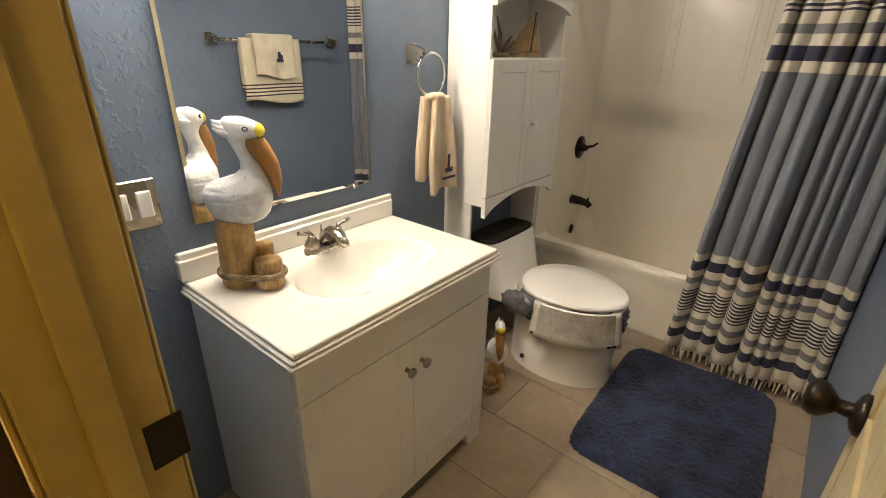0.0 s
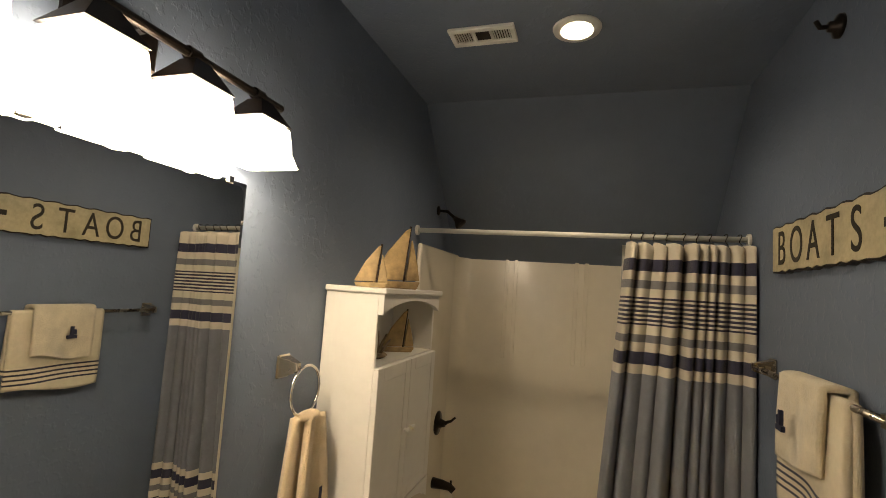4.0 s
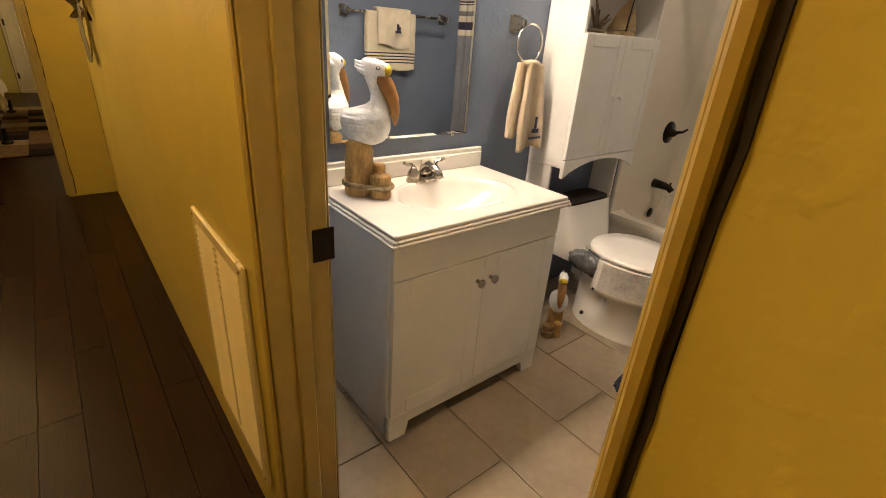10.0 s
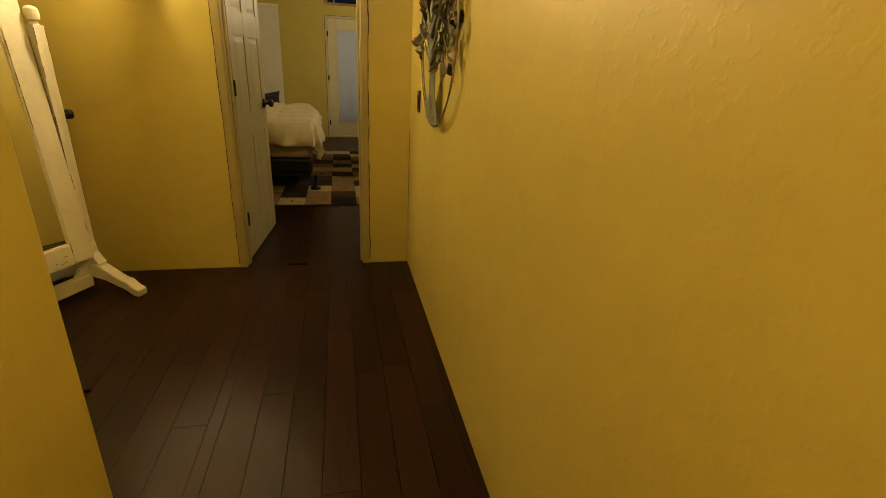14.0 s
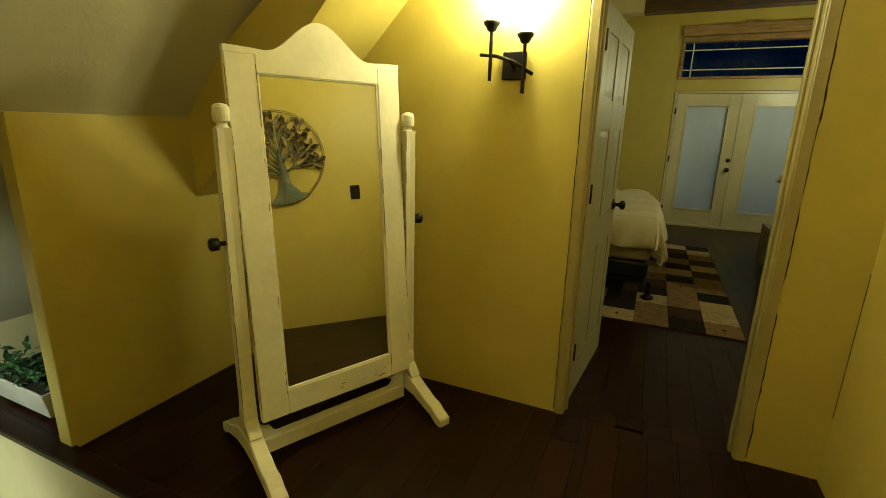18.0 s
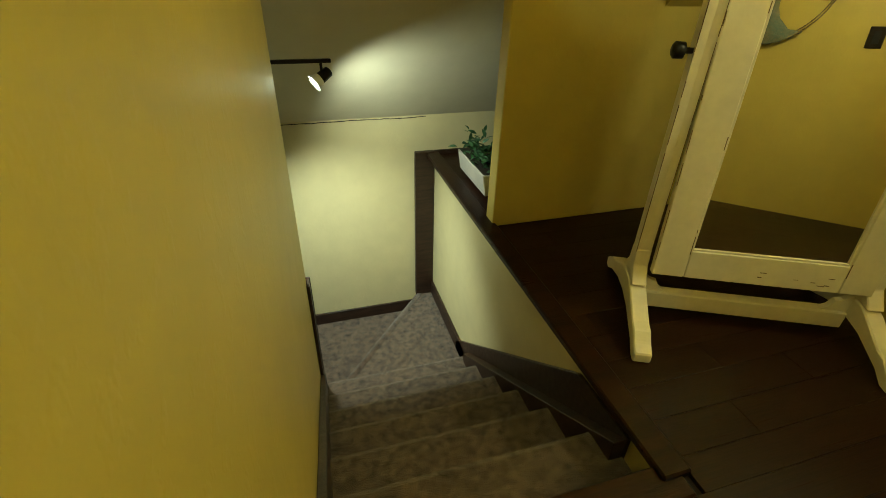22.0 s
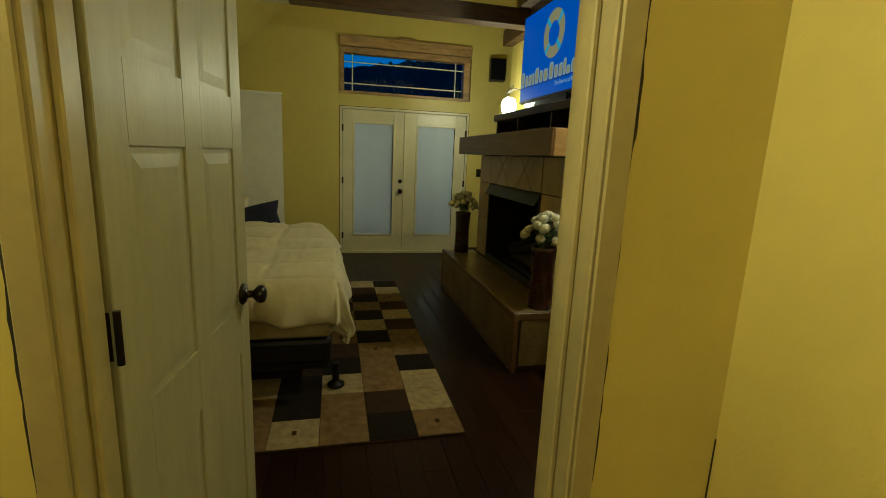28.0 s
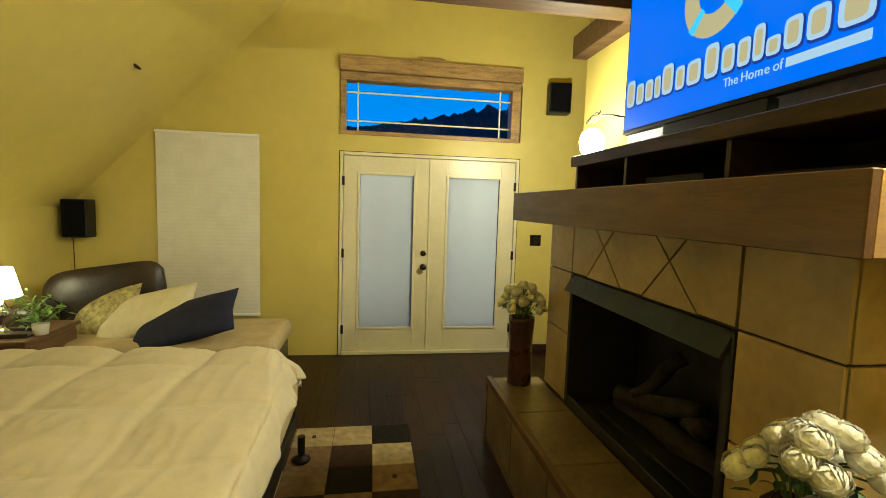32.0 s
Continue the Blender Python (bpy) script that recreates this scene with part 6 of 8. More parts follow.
for y0, y1, hs in ((-0.605, 0.257, -1), (0.261, 1.152, 1)):
    s0_ = 0.150 if hs < 0 else 0.176
    lf = part("door_leaf", box((-0.05, y0, 0.037), (-0.006, y0 + s0_, 2.014), 0.003), FDM, fd)
    for a, b in (((-0.05, y1 - 0.150, 0.037), (-0.006, y1, 2.014)), ((-0.05, y0 + s0_, 1.855), (-0.006, y1 - 0.150, 2.014)), ((-0.05, y0 + s0_, 0.037), (-0.006, y1 - 0.150, 0.262))):
        part("rail", box(a, b, 0.002), FDM, lf)
    g0, g1 = y0 + s0_, y1 - 0.150
    for a, b in (((-0.006, g0 - 0.012, 0.258), (0.004, g0 + 0.014, 1.857)), ((-0.006, g1 - 0.014, 0.258), (0.004, g1 + 0.012, 1.857)), ((-0.006, g0 + 0.014, 1.831), (0.004, g1 - 0.014, 1.857)), ((-0.006, g0 + 0.014, 0.258), (0.004, g1 - 0.014, 0.284))):
        part("glass_bead", box(a, b, 0.003), FDM, lf)
    pn = part("pane", box((-0.012, g0, 0.27), (-0.010, g1, 1.845)), GLASS, lf, "glass over white blinds")
    pn.visible_shadow = False
    pn = part("pane", box((-0.042, g0, 0.27), (-0.040, g1, 1.845)), GLASS, lf)
    pn.visible_shadow = False
    n_ = 76
    for i in range(n_):
        s_ = new("blind_slat", slatb)
        s_.parent = lf
        s_.matrix_basis = Matrix.Translation((-0.026, (g0 + g1) / 2, 0.282 + i * (1.835 - 0.282) / (n_ - 1))) @ pose(0, 0, 0, 0, 4, 0)
    part("hinge", box((-0.006, (y0 if hs < 0 else y1) - 0.012, 1.0), (0.014, (y0 if hs < 0 else y1) + 0.012, 1.09), 0.002), BRONZE, lf)
    part("hinge", box((-0.006, (y0 if hs < 0 else y1) - 0.012, 0.22), (0.014, (y0 if hs < 0 else y1) + 0.012, 0.31), 0.002), BRONZE, lf)
    part("hinge", box((-0.006, (y0 if hs < 0 else y1) - 0.012, 1.72), (0.014, (y0 if hs < 0 else y1) + 0.012, 1.81), 0.002), BRONZE, lf)
part("astragal", box((-0.006, 0.250, 0.037), (0.006, 0.268, 2.014), 0.002), FDM, fd)
part("door_knob", knob(None, pose(-0.006, 0.207, 0.912, 0, 0, -90)), BRONZE, fd, "dark bronze knob", True)
part("deadbolt", lathe([(0.030, 0), (0.029, 0.010), (0.020, 0.018), (0.006, 0.02)], 18, None, pose(-0.006, 0.207, 1.053, 0, 90, 0)), BRONZE, fd, "dark bronze deadbolt", True)

# transom window
OAK = mat("honey_oak", (0.36, 0.23, 0.09), 0.4, var=0.3, vs=5, bump=0.1, bs=30, stretch=(6, 1, 6))
wt = thing("window_transom", (FAR, 0.263, 0), 0, "wide transom window with prairie grille and oak frame", "window")
wt["kind"] = "structure"
for nm, a, b in (("frame_rail", (-0.12, -0.905, 2.215), (0.020, 0.908, 2.255)), ("frame_rail", (-0.12, -0.905, 2.735), (0.020, 0.908, 2.812)), ("frame_side", (-0.12, -0.905, 2.255), (0.020, -0.850, 2.735)), ("frame_side", (-0.12, 0.815, 2.255), (0.020, 0.908, 2.735))):
    part(nm, box(a, b, 0.004), OAK, wt)
part("shade_cassette", box((0.001, -0.912, 2.816), (0.055, 0.915, 2.958), 0.006), OAK, wt, "oak roller shade box")
part("shade_motor", box((0.006, -0.13, 2.9585), (0.050, 0.10, 2.985), 0.004), OAK, wt)
for nm, a, b in (("muntin", (-0.06, -0.746, 2.255), (-0.045, -0.730, 2.735)), ("muntin", (-0.06, 0.698, 2.255), (-0.045, 0.714, 2.735)), ("muntin", (-0.06, -0.850, 2.625), (-0.045, 0.815, 2.641)), ("muntin", (-0.06, -0.850, 2.350), (-0.045, 0.815, 2.366))):
    part(nm, box(a, b, 0.003), SHABBY, wt)
pn = part("pane", box((-0.075, -0.855, 2.25), (-0.071, 0.82, 2.74)), GLASS, wt)
pn.visible_shadow = False
# window with cellular shade
ws = thing("window_shaded", (FAR, -1.86, 0), 0, "window covered by a white cellular shade", "window")
ws["kind"] = "structure"
CELL = mat("white_cellular_fabric", (0.72, 0.70, 0.63), 0.85, var=0.04)
prof = []
n_ = 92
for i in range(n_ + 1):
    z = 0.44 + 1.70 * i / n_
    prof.append((0.018 + (0.0013 if i % 2 else 0.0), z))
outl = prof + [(0.004, 2.14), (0.004, 0.44)]
qb = bmesh.new()
a_ = [qb.verts.new((x, -0.446, z)) for x, z in outl]
c_ = [qb.verts.new((x, 0.466, z)) for x, z in outl]
for i in range(len(outl)):
    qb.faces.new((a_[i], c_[i], c_[(i + 1) % len(outl)], a_[(i + 1) % len(outl)]))
bmesh.ops.recalc_face_normals(qb, faces=qb.faces)
part("cellular_shade", qb, CELL, ws)
part("head_rail", box((0.002, -0.450, 2.14), (0.040, 0.470, 2.165), 0.004), WHITE, ws)
part("bottom_rail", box((0.006, -0.448, 0.412), (0.032, 0.468, 0.440), 0.004), WHITE, ws)
for a, b in (((-0.11, -0.43, 0.45), (-0.07, 0.43, 0.50)), ((-0.11, -0.43, 2.09), (-0.07, 0.43, 2.14)), ((-0.11, -0.43, 0.5), (-0.07, -0.38, 2.09)), ((-0.11, 0.38, 0.5), (-0.07, 0.43, 2.09))):
    part("sash", box(a, b, 0.003), WHITE, ws)
pn = part("pane", box((-0.092, -0.38, 0.5), (-0.088, 0.38, 2.09)), GLASS, ws)
pn.visible_shadow = False

# outside: dark wooded hill and ground
HILL = mat("dark_wooded_hill", (0.020, 0.026, 0.030), 0.95, var=0.4, vs=0.2)


def ridge(u, wv):
    y = -60 + 120 * u
    base = 13.7 + 3.6 / (1 + math.exp(-(y - 10.5) / 3)) + 0.35 * math.sin(y * 0.3)
    ed_ = 1.5 * (0.9 * abs(nz(y, 0, 2, 0.35)) + 0.7 * abs(nz(y, 3, 1, 1.3)) + 0.4 * abs(nz(y, 5, 7, 4.0))) * (0.2 + 0.8 / (1 + math.exp(-(y - 6) / 2)))
    return (-62 - 30 * (1 - wv), y, -2.2 + (base + ed_ + 2.2) * wv)


part_h = part("backdrop", sheet(520, 6, lambda u, w_: (lambda p: (-50 - 30 * w_, p[1], p[2]))(ridge(u, w_))), HILL)
tagged(part_h, "dark wooded hill beyond the transom window", "backdrop", kind="structure")
gm = bmesh.new()
bmesh.ops.create_grid(gm, x_segments=2, y_segments=2, size=400, matrix=Matrix.Translation((0, 0, -2.8)))
tagged(part("ground", gm, HILL), "dark ground outside at dusk", "ground", kind="structure")

# ceiling beams
BEAM = mat("walnut_stained_beam", (0.075, 0.038, 0.018), 0.45, var=0.35, vs=4, bump=0.15, bs=25, stretch=(6, 1, 6))
bmm = thing("ceiling_beam", (-7.0, 0, 0), 0, "dark stained collar beam under the bedroom ceiling", "beam")
part("timber", box((-0.09, -1.12, 2.755), (0.09, 1.438, 2.915), 0.004), BEAM, bmm)
part("boxed_end", prism([(-1.80, 2.757), (-1.121, 2.757), (-1.121, 2.913), (-1.65, 2.913)], "x", -0.088, 0.088), CREAMW, bmm, "pale boxed end at the slope")
cb = thing("ceiling_panel", (0, 0, 0), 0, "dark stained board ceiling over the fireplace", "ceiling")
cb["kind"] = "structure"
for i in range(9):
    part("board", box((-7.05 + i * 0.2, 0.55, 3.40), (-7.052 + (i + 1) * 0.2, 1.44, 3.42), 0.003), BEAM, cb)

# fireplace
FT = mat("slate_tan_tile", (0.43, 0.315, 0.125), 0.36, var=0.14, vs=3.5, bump=0.12, bs=14, rand=0.12)
FG = mat("dark_tile_joint", (0.045, 0.028, 0.016), 0.8, var=0.2)
HT = mat("hearth_tile", (0.20, 0.145, 0.07), 0.35, var=0.25, vs=4, bump=0.1, bs=16, rand=0.12)
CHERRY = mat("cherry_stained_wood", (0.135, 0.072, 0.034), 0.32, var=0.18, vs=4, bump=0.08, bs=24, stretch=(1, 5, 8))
# cherry made paler: lamplight on mantel and shelf ends put into its colour
LITCHERRY = mat("lit_cherry_board", (0.40, 0.25, 0.11), 0.35, var=0.14, vs=4, bump=0.08, bs=22, stretch=(5, 1, 7))
fp = thing("fireplace", (0, 0, 0), 0, "tiled gas fireplace with raised hearth", "fireplace")
FX0, FX1, FY = -7.00, -5.125, 0.80
OX0, OX1, OZ0, OZ1 = -6.675, -5.465, 0.43, 1.188
core = box((FX0 + 0.012, FY + 0.012, 0.0), (OX0, 1.438, 1.468))
box((OX1, FY + 0.012, 0.0), (FX1 - 0.012, 1.438, 1.468), bm=core)
box((OX0, FY + 0.012, OZ1), (OX1, 1.438, 1.468), bm=core)
box((OX0, FY + 0.012, 0.0), (OX1, 1.438, OZ0 - 0.01), bm=core)
box((OX0, 1.25, OZ0 - 0.01), (OX1, 1.438, OZ1), bm=core)
part("core", core, FG, fp, "dark joints behind the tiles")


def tile_y(x0, x1, z0, z1, y, mt, parent):
    g = 0.004
    return part("tile", box((x0 + g, y, z0 + g), (x1 - g, y + 0.013, z1 - g), 0.002), mt, parent)


def tile_x(y0, y1, z0, z1, x, mt, parent):
    g = 0.004
    return part("tile", box((x - 0.013, y0 + g, z0 + g), (x, y1 - g, z1 - g), 0.002), mt, parent)


for z0, z1 in ((0.435, 0.832), (0.832, 1.19), (1.19, 1.464)):
    tile_y(OX1 if z0 < 1 else OX1, FX1 + 0.0, z0, z1, FY, FT, fp)
    tile_y(FX0, OX0, z0, z1, FY, FT, fp)
    for y0, y1 in ((FY + 0.013, 1.125), (1.125, 1.438)):
        tile_x(y0, y1, max(z0, 0.505), z1, FX1, FT, fp)
        part("tile", box((FX0, y0 + 0.004, max(z0, 0.505) + 0.004), (FX0 + 0.013, y1 - 0.004, z1 - 0.004), 0.002), FT, fp)
# lintel: panels cut by diagonal joints
zs0, zs1 = OZ1 + 0.004, 1.464


def split(polys, x_top, x_low):
    """Cut the outlines along the line from (x_top, zs1) to (x_low, zs0)."""
    side = lambda p: (p[0] - x_low) * (zs1 - zs0) - (x_top - x_low) * (p[1] - zs0)
    done = []
    for poly in polys:
        for sg_ in (1, -1):
            keep = []
            for p, q_ in zip(poly, poly[1:] + poly[:1]):
                d0, d1 = sg_ * side(p), sg_ * side(q_)
                if d0 >= 0:
                    keep.append(p)
                if d0 * d1 < 0:
                    f = d0 / (d0 - d1)
                    keep.append((p[0] + (q_[0] - p[0]) * f, p[1] + (q_[1] - p[1]) * f))
            if len(keep) > 2:
                done.append(keep)
    return done


pieces = [[(OX0 + 0.004, zs0), (OX1 - 0.004, zs0), (OX1 - 0.004, zs1), (OX0 + 0.004, zs1)]]
for xt_, xl_ in ((-6.425, -6.155), (-6.233, -6.492), (-5.920, -5.645), (-5.717, -5.984)):
    pieces = split(pieces, xt_, xl_)
for poly in pieces:
    mx_, mz_ = sum(p[0] for p in poly) / len(poly), sum(p[1] for p in poly) / len(poly)
    inset = []
    for p in poly:
        d_ = math.hypot(p[0] - mx_, p[1] - mz_)
        inset.append((p[0] - (p[0] - mx_) / d_ * 0.006, p[1] - (p[1] - mz_) / d_ * 0.006))
    part("tile", prism(inset, "y", FY, FY + 0.013), FT, fp)
part("base_trim", box((FX1 - 0.012, FY + 0.013, 0.43), (FX1 + 0.006, 1.438, 0.503), 0.003), CHERRY, fp, "cherry base strip")
# firebox
fbx = part("firebox", box((OX0, 1.235, OZ0), (OX1, 1.249, OZ1)), FBLACK, fp, "soot black firebox")
for a, b in (((OX0, FY + 0.02, OZ0), (OX0 + 0.012, 1.235, OZ1)), ((OX1 - 0.012, FY + 0.02, OZ0), (OX1, 1.235, OZ1)), ((OX0 + 0.012, FY + 0.02, OZ1 - 0.012), (OX1 - 0.012, 1.235, OZ1)), ((OX0 + 0.012, FY + 0.02, OZ0 - 0.008), (OX1 - 0.012, 1.235, OZ0 + 0.004))):
    part("liner", box(a, b), FBLACK, fbx)
HOODM = mat("dark_green_metal", (0.018, 0.028, 0.020), 0.45, 0.3, var=0.25, vs=8)
part("hood", prism([(FY - 0.045, OZ1 - 0.095), (FY + 0.002, OZ1 - 0.008), (FY + 0.010, OZ1 - 0.008), (FY - 0.036, OZ1 - 0.098)], "x", OX0 + 0.01, OX1 - 0.01), HOODM, fp, "dark metal canopy")
for a, b in (((OX0 + 0.002, FY - 0.006, OZ0), (OX0 + 0.035, FY + 0.016, OZ1 - 0.01)), ((OX1 - 0.035, FY - 0.006, OZ0), (OX1 - 0.002, FY + 0.016, OZ1 - 0.01))):
    part("surround_bar", box(a, b, 0.003), FBLACK, fp)
part("lower_louvre", box((OX0 + 0.035, FY - 0.004, OZ0 + 0.001), (OX1 - 0.035, FY + 0.012, OZ0 + 0.06), 0.004), FBLACK, fp)
LOG = mat("charred_ceramic_log", (0.030, 0.022, 0.018), 0.9, var=0.5, vs=9, bump=0.6, bs=24)
lg = random.Random(5)
for i, (x0, y0, z0, x1, y1, z1, r) in enumerate(((-6.5, 1.05, 0.50, -5.7, 1.08, 0.52, 0.055), (-6.4, 0.98, 0.58, -5.95, 1.12, 0.68, 0.045), (-6.05, 1.12, 0.58, -5.75, 0.96, 0.72, 0.040), (-6.3, 1.0, 0.62, -6.15, 1.15, 0.86, 0.035))):
    part("gas_log", tube([(x0 + (x1 - x0) * k / 5, y0 + (y1 - y0) * k / 5 + 0.012 * lg.uniform(-1, 1), z0 + (z1 - z0) * k / 5 + 0.012 * lg.uniform(-1, 1)) for k in range(6)], [r * lg.uniform(0.85, 1.1) for _ in range(6)], 10), LOG, fbx, "charred gas log", True)
part("grate", box((OX0 + 0.15, 0.93, OZ0 + 0.005), (OX1 - 0.15, 1.17, OZ0 + 0.03), 0.004), FBLACK, fbx)
# hearth
he = thing("hearth", (0, 0, 0), 0, "raised tiled hearth with cherry edging", "hearth")
HX0, HX1, HY = -7.13, -4.962, 0.452
part("core", box((HX0 + 0.016, HY + 0.016, 0), (HX1 - 0.016, FY + 0.010, 0.405)), FG, he)
part("side_core", box((FX1, FY + 0.012, 0), (HX1 - 0.016, 1.30, 0.405)), FG, he)
for i in range(4):
    x0 = HX0 + 0.03 + i * (HX1 - HX0 - 0.06) / 4
    x1 = HX0 + 0.03 + (i + 1) * (HX1 - HX0 - 0.06) / 4
    part("tile", box((x0 + 0.003, HY + 0.03, 0.405), (x1 - 0.003, FY - 0.003, 0.424), 0.003), HT, he)
    part("tile", box((x0 + 0.003, HY, 0.045), (x1 - 0.003, HY + 0.016, 0.375), 0.003), HT, he)
for y0, y1 in ((HY + 0.345, 1.05), (1.05, 1.30)):
    part("tile", box((FX1 + 0.008, y0, 0.405), (HX1 - 0.03, y1 - 0.004, 0.424), 0.003), HT, he)
part("tile", box((HX1 - 0.016, HY + 0.05, 0.045), (HX1, 0.86, 0.375), 0.003), HT, he)
part("tile", box((HX1 - 0.016, 0.866, 0.045), (HX1, 1.28, 0.375), 0.003), HT, he)
for nm, a, b in (("edge_strip", (HX0, HY - 0.004, 0.378), (HX1 + 0.004, HY + 0.028, 0.426)), ("edge_strip", (HX1 - 0.028, HY + 0.028, 0.378), (HX1 + 0.004, 1.30, 0.426)), ("corner_strip", (HX1 - 0.03, HY - 0.004, 0.0), (HX1 + 0.004, HY + 0.03, 0.378)), ("corner_strip", (HX0, HY - 0.004, 0.0), (HX0 + 0.03, HY + 0.03, 0.378)), ("base_strip", (HX0 + 0.03, HY - 0.004, 0.0), (HX1 - 0.03, HY + 0.014, 0.043))):
    part(nm, box(a, b, 0.003), CHERRY, he)
# mantel and media shelf
ma = thing("mantel_shelf", (0, 0, 0), 0, "deep cherry wood mantel beam over the fireplace", "mantel")
part("front_board", box((-7.200, 0.603, 1.466), (-4.960, 0.628, 1.643), 0.003), CHERRY, ma)
part("end_board", box((-4.985, 0.628, 1.467), (-4.961, 1.365, 1.642), 0.003), LITCHERRY, ma, "pale lit cherry end board")
part("end_board", box((-7.199, 0.628, 1.467), (-7.175, 1.436, 1.642), 0.003), CHERRY, ma)
part("top_board", box((-7.175, 0.628, 1.624), (-4.985, 1.436, 1.641)), CHERRY, ma)
part("soffit", box((-7.175, 0.628, 1.468), (-4.985, 1.436, 1.482)), CHERRY, ma)
part("wall_cap", box((-4.985, 1.366, 1.46), (-4.945, 1.438, 1.648), 0.003), DARKW, ma)
ms = thing("media_shelf", (0, 0, 0), 0, "low cherry media cabinet with open bays on the mantel", "cabinet")
S0, S1, SY = -7.08, -5.11, 0.965
part("base", box((S0, SY, 1.643), (S1, 1.436, 1.660), 0.002), DARKW, ms)
part("top", box((S0 - 0.02, SY - 0.02, 1.822), (S1 + 0.02, 1.436, 1.888), 0.004), DARKW, ms)
part("top_end", box((S1 + 0.021, SY - 0.02, 1.822), (S1 + 0.032, 1.31, 1.887), 0.003), LITCHERRY, ms, "pale lit end")
for x_ in (S0 + 0.012, -6.485, -5.775, S1 - 0.045):
    part("divider", box((x_ - 0.012, SY + 0.01, 1.660), (x_ + 0.012, 1.43, 1.822), 0.002), DARKW, ms)
part("end_panel", box((S1 - 0.030, SY + 0.004, 1.661), (S1 + 0.016, 1.28, 1.819), 0.003), LITCHERRY, ms, "pale lit end panel")
part("back", box((S0, 1.41, 1.66), (S1 - 0.03, 1.434, 1.822)), FBLACK, ms)
for x0, x1, z1 in ((-6.40, -5.98, 1.74), (-5.72, -5.24, 1.72)):
    bx_ = thing("media_player", ((x0 + x1) / 2, 1.20, 1.6602), 0, "black media box inside the shelf bay", "electronics")
    part("case", box((-(x1 - x0) / 2, -0.16, 0.006), ((x1 - x0) / 2, 0.16, z1 - 1.68), 0.004), BLACK, bx_)
    for sx in (-1, 1):
        part("foot", box((sx * (x1 - x0) / 2 * 0.8 - 0.015, -0.13, 0.0), (sx * (x1 - x0) / 2 * 0.8 + 0.015, 0.13, 0.006)), BLACK, bx_)
ch_ = thing("chimney_breast", (0, 0, 0), 0, "dark stained chimney panel behind the television", "panel")
ch_["kind"] = "structure"
part("panel", box((-6.80, 1.16, 1.889), (-5.20, 1.436, 3.40)), BEAM, ch_)
part("corner_post", box((-5.11, 1.325, 1.644), (-5.02, 1.438, 3.40), 0.004), CHERRY, ch_, "cherry corner post")
part("cap_beam", box((-8.01, 1.31, 2.80), (-6.906, 1.4375, 2.98), 0.004), BEAM, ch_)
part("cap_beam", box((-6.905, 1.05, 2.90), (-5.08, 1.436, 3.08), 0.004), BEAM, ch_)

# television
TVX0, TVX1, TVZ0, TVZ1, TVY = -6.665, -5.272, 1.966, 2.752, 1.05
tv = thing("television", (0, 0, 0), 0, "flat television showing a blue screen", "television")
part("bezel", box((TVX0, TVY, TVZ0), (TVX1, TVY + 0.035, TVZ1), 0.004), BLACK, tv)
part("back_shell", box((TVX0 + 0.15, TVY + 0.035, TVZ0 + 0.1), (TVX1 - 0.15, TVY + 0.10, TVZ1 - 0.1), 0.01), BLACK, tv)
part("wall_bracket", box((-6.15, TVY + 0.10, 2.2), (-5.85, 1.16, 2.6)), BLACK, tv)
part("pedestal", box((-6.3, TVY + 0.0, 1.8884), (-5.7, TVY + 0.05, 1.966), 0.003), BLACK, tv)
part("side_edge", box((TVX1, TVY + 0.004, TVZ0), (TVX1 + 0.004, TVY + 0.03, TVZ1)), BLACK, tv, "thin dark edge")
SCR = glow("blue_screen", (0.0, 0.13, 0.78), 0.36, 0.02)
scr = part("screen", box((TVX0 + 0.014, TVY - 0.002, TVZ0 + 0.024), (TVX1 - 0.014, TVY - 0.0005, TVZ1 - 0.014)), SCR, tv, "glowing blue screen")
LOGO = glow("screen_tan", (0.55, 0.42, 0.22), 0.34, 0.02)
PALE = glow("screen_pale", (0.45, 0.55, 0.66), 0.36, 0.02)
CYAN = glow("screen_cyan", (0.10, 0.55, 0.9), 0.36, 0.02)
SHDW = glow("screen_navy", (0.0, 0.03, 0.30), 0.28, 0.02)
cx_, cz_ = -6.005, 2.470
q = bmesh.new()
for i in range(48):
    a0, a1 = 2 * math.pi * i / 48, 2 * math.pi * (i + 1) / 48
    vs4 = [q.verts.new((cx_ + r * math.cos(a), TVY - 0.003, cz_ + r * math.sin(a))) for r, a in ((0.098, a0), (0.192, a0), (0.192, a1), (0.098, a1))]
    q.faces.new(vs4)
part("ring_shape", q, LOGO, scr, "tan life ring shape")
for i in range(4):
    a = math.pi / 4 + i * math.pi / 2
    q = bmesh.new()
    vs4 = [q.verts.new((cx_ + r * math.cos(a + d), TVY - 0.0035, cz_ + r * math.sin(a + d))) for r, d in ((0.092, -0.17), (0.198, -0.11), (0.198, 0.11), (0.092, 0.17))]
    q.faces.new(vs4)
    part("ring_band", q, CYAN, scr)
# the title as plain rounded blocks, one to a character, each with its dark edge
xs = TVX0 + 0.026
widths = (0.082, 0.070, 0.070, 0.050, 0.092, 0.066, 0.098, 0.088, 0.072, 0.066, 0.052, 0.062, 0.074, 0.086, 0.124)
risers = (0.128, 0.094, 0.094, 0.094, 0.128, 0.094, 0.094, 0.128, 0.094, 0.094, 0.118, 0.056, 0.094, 0.094, 0.094)


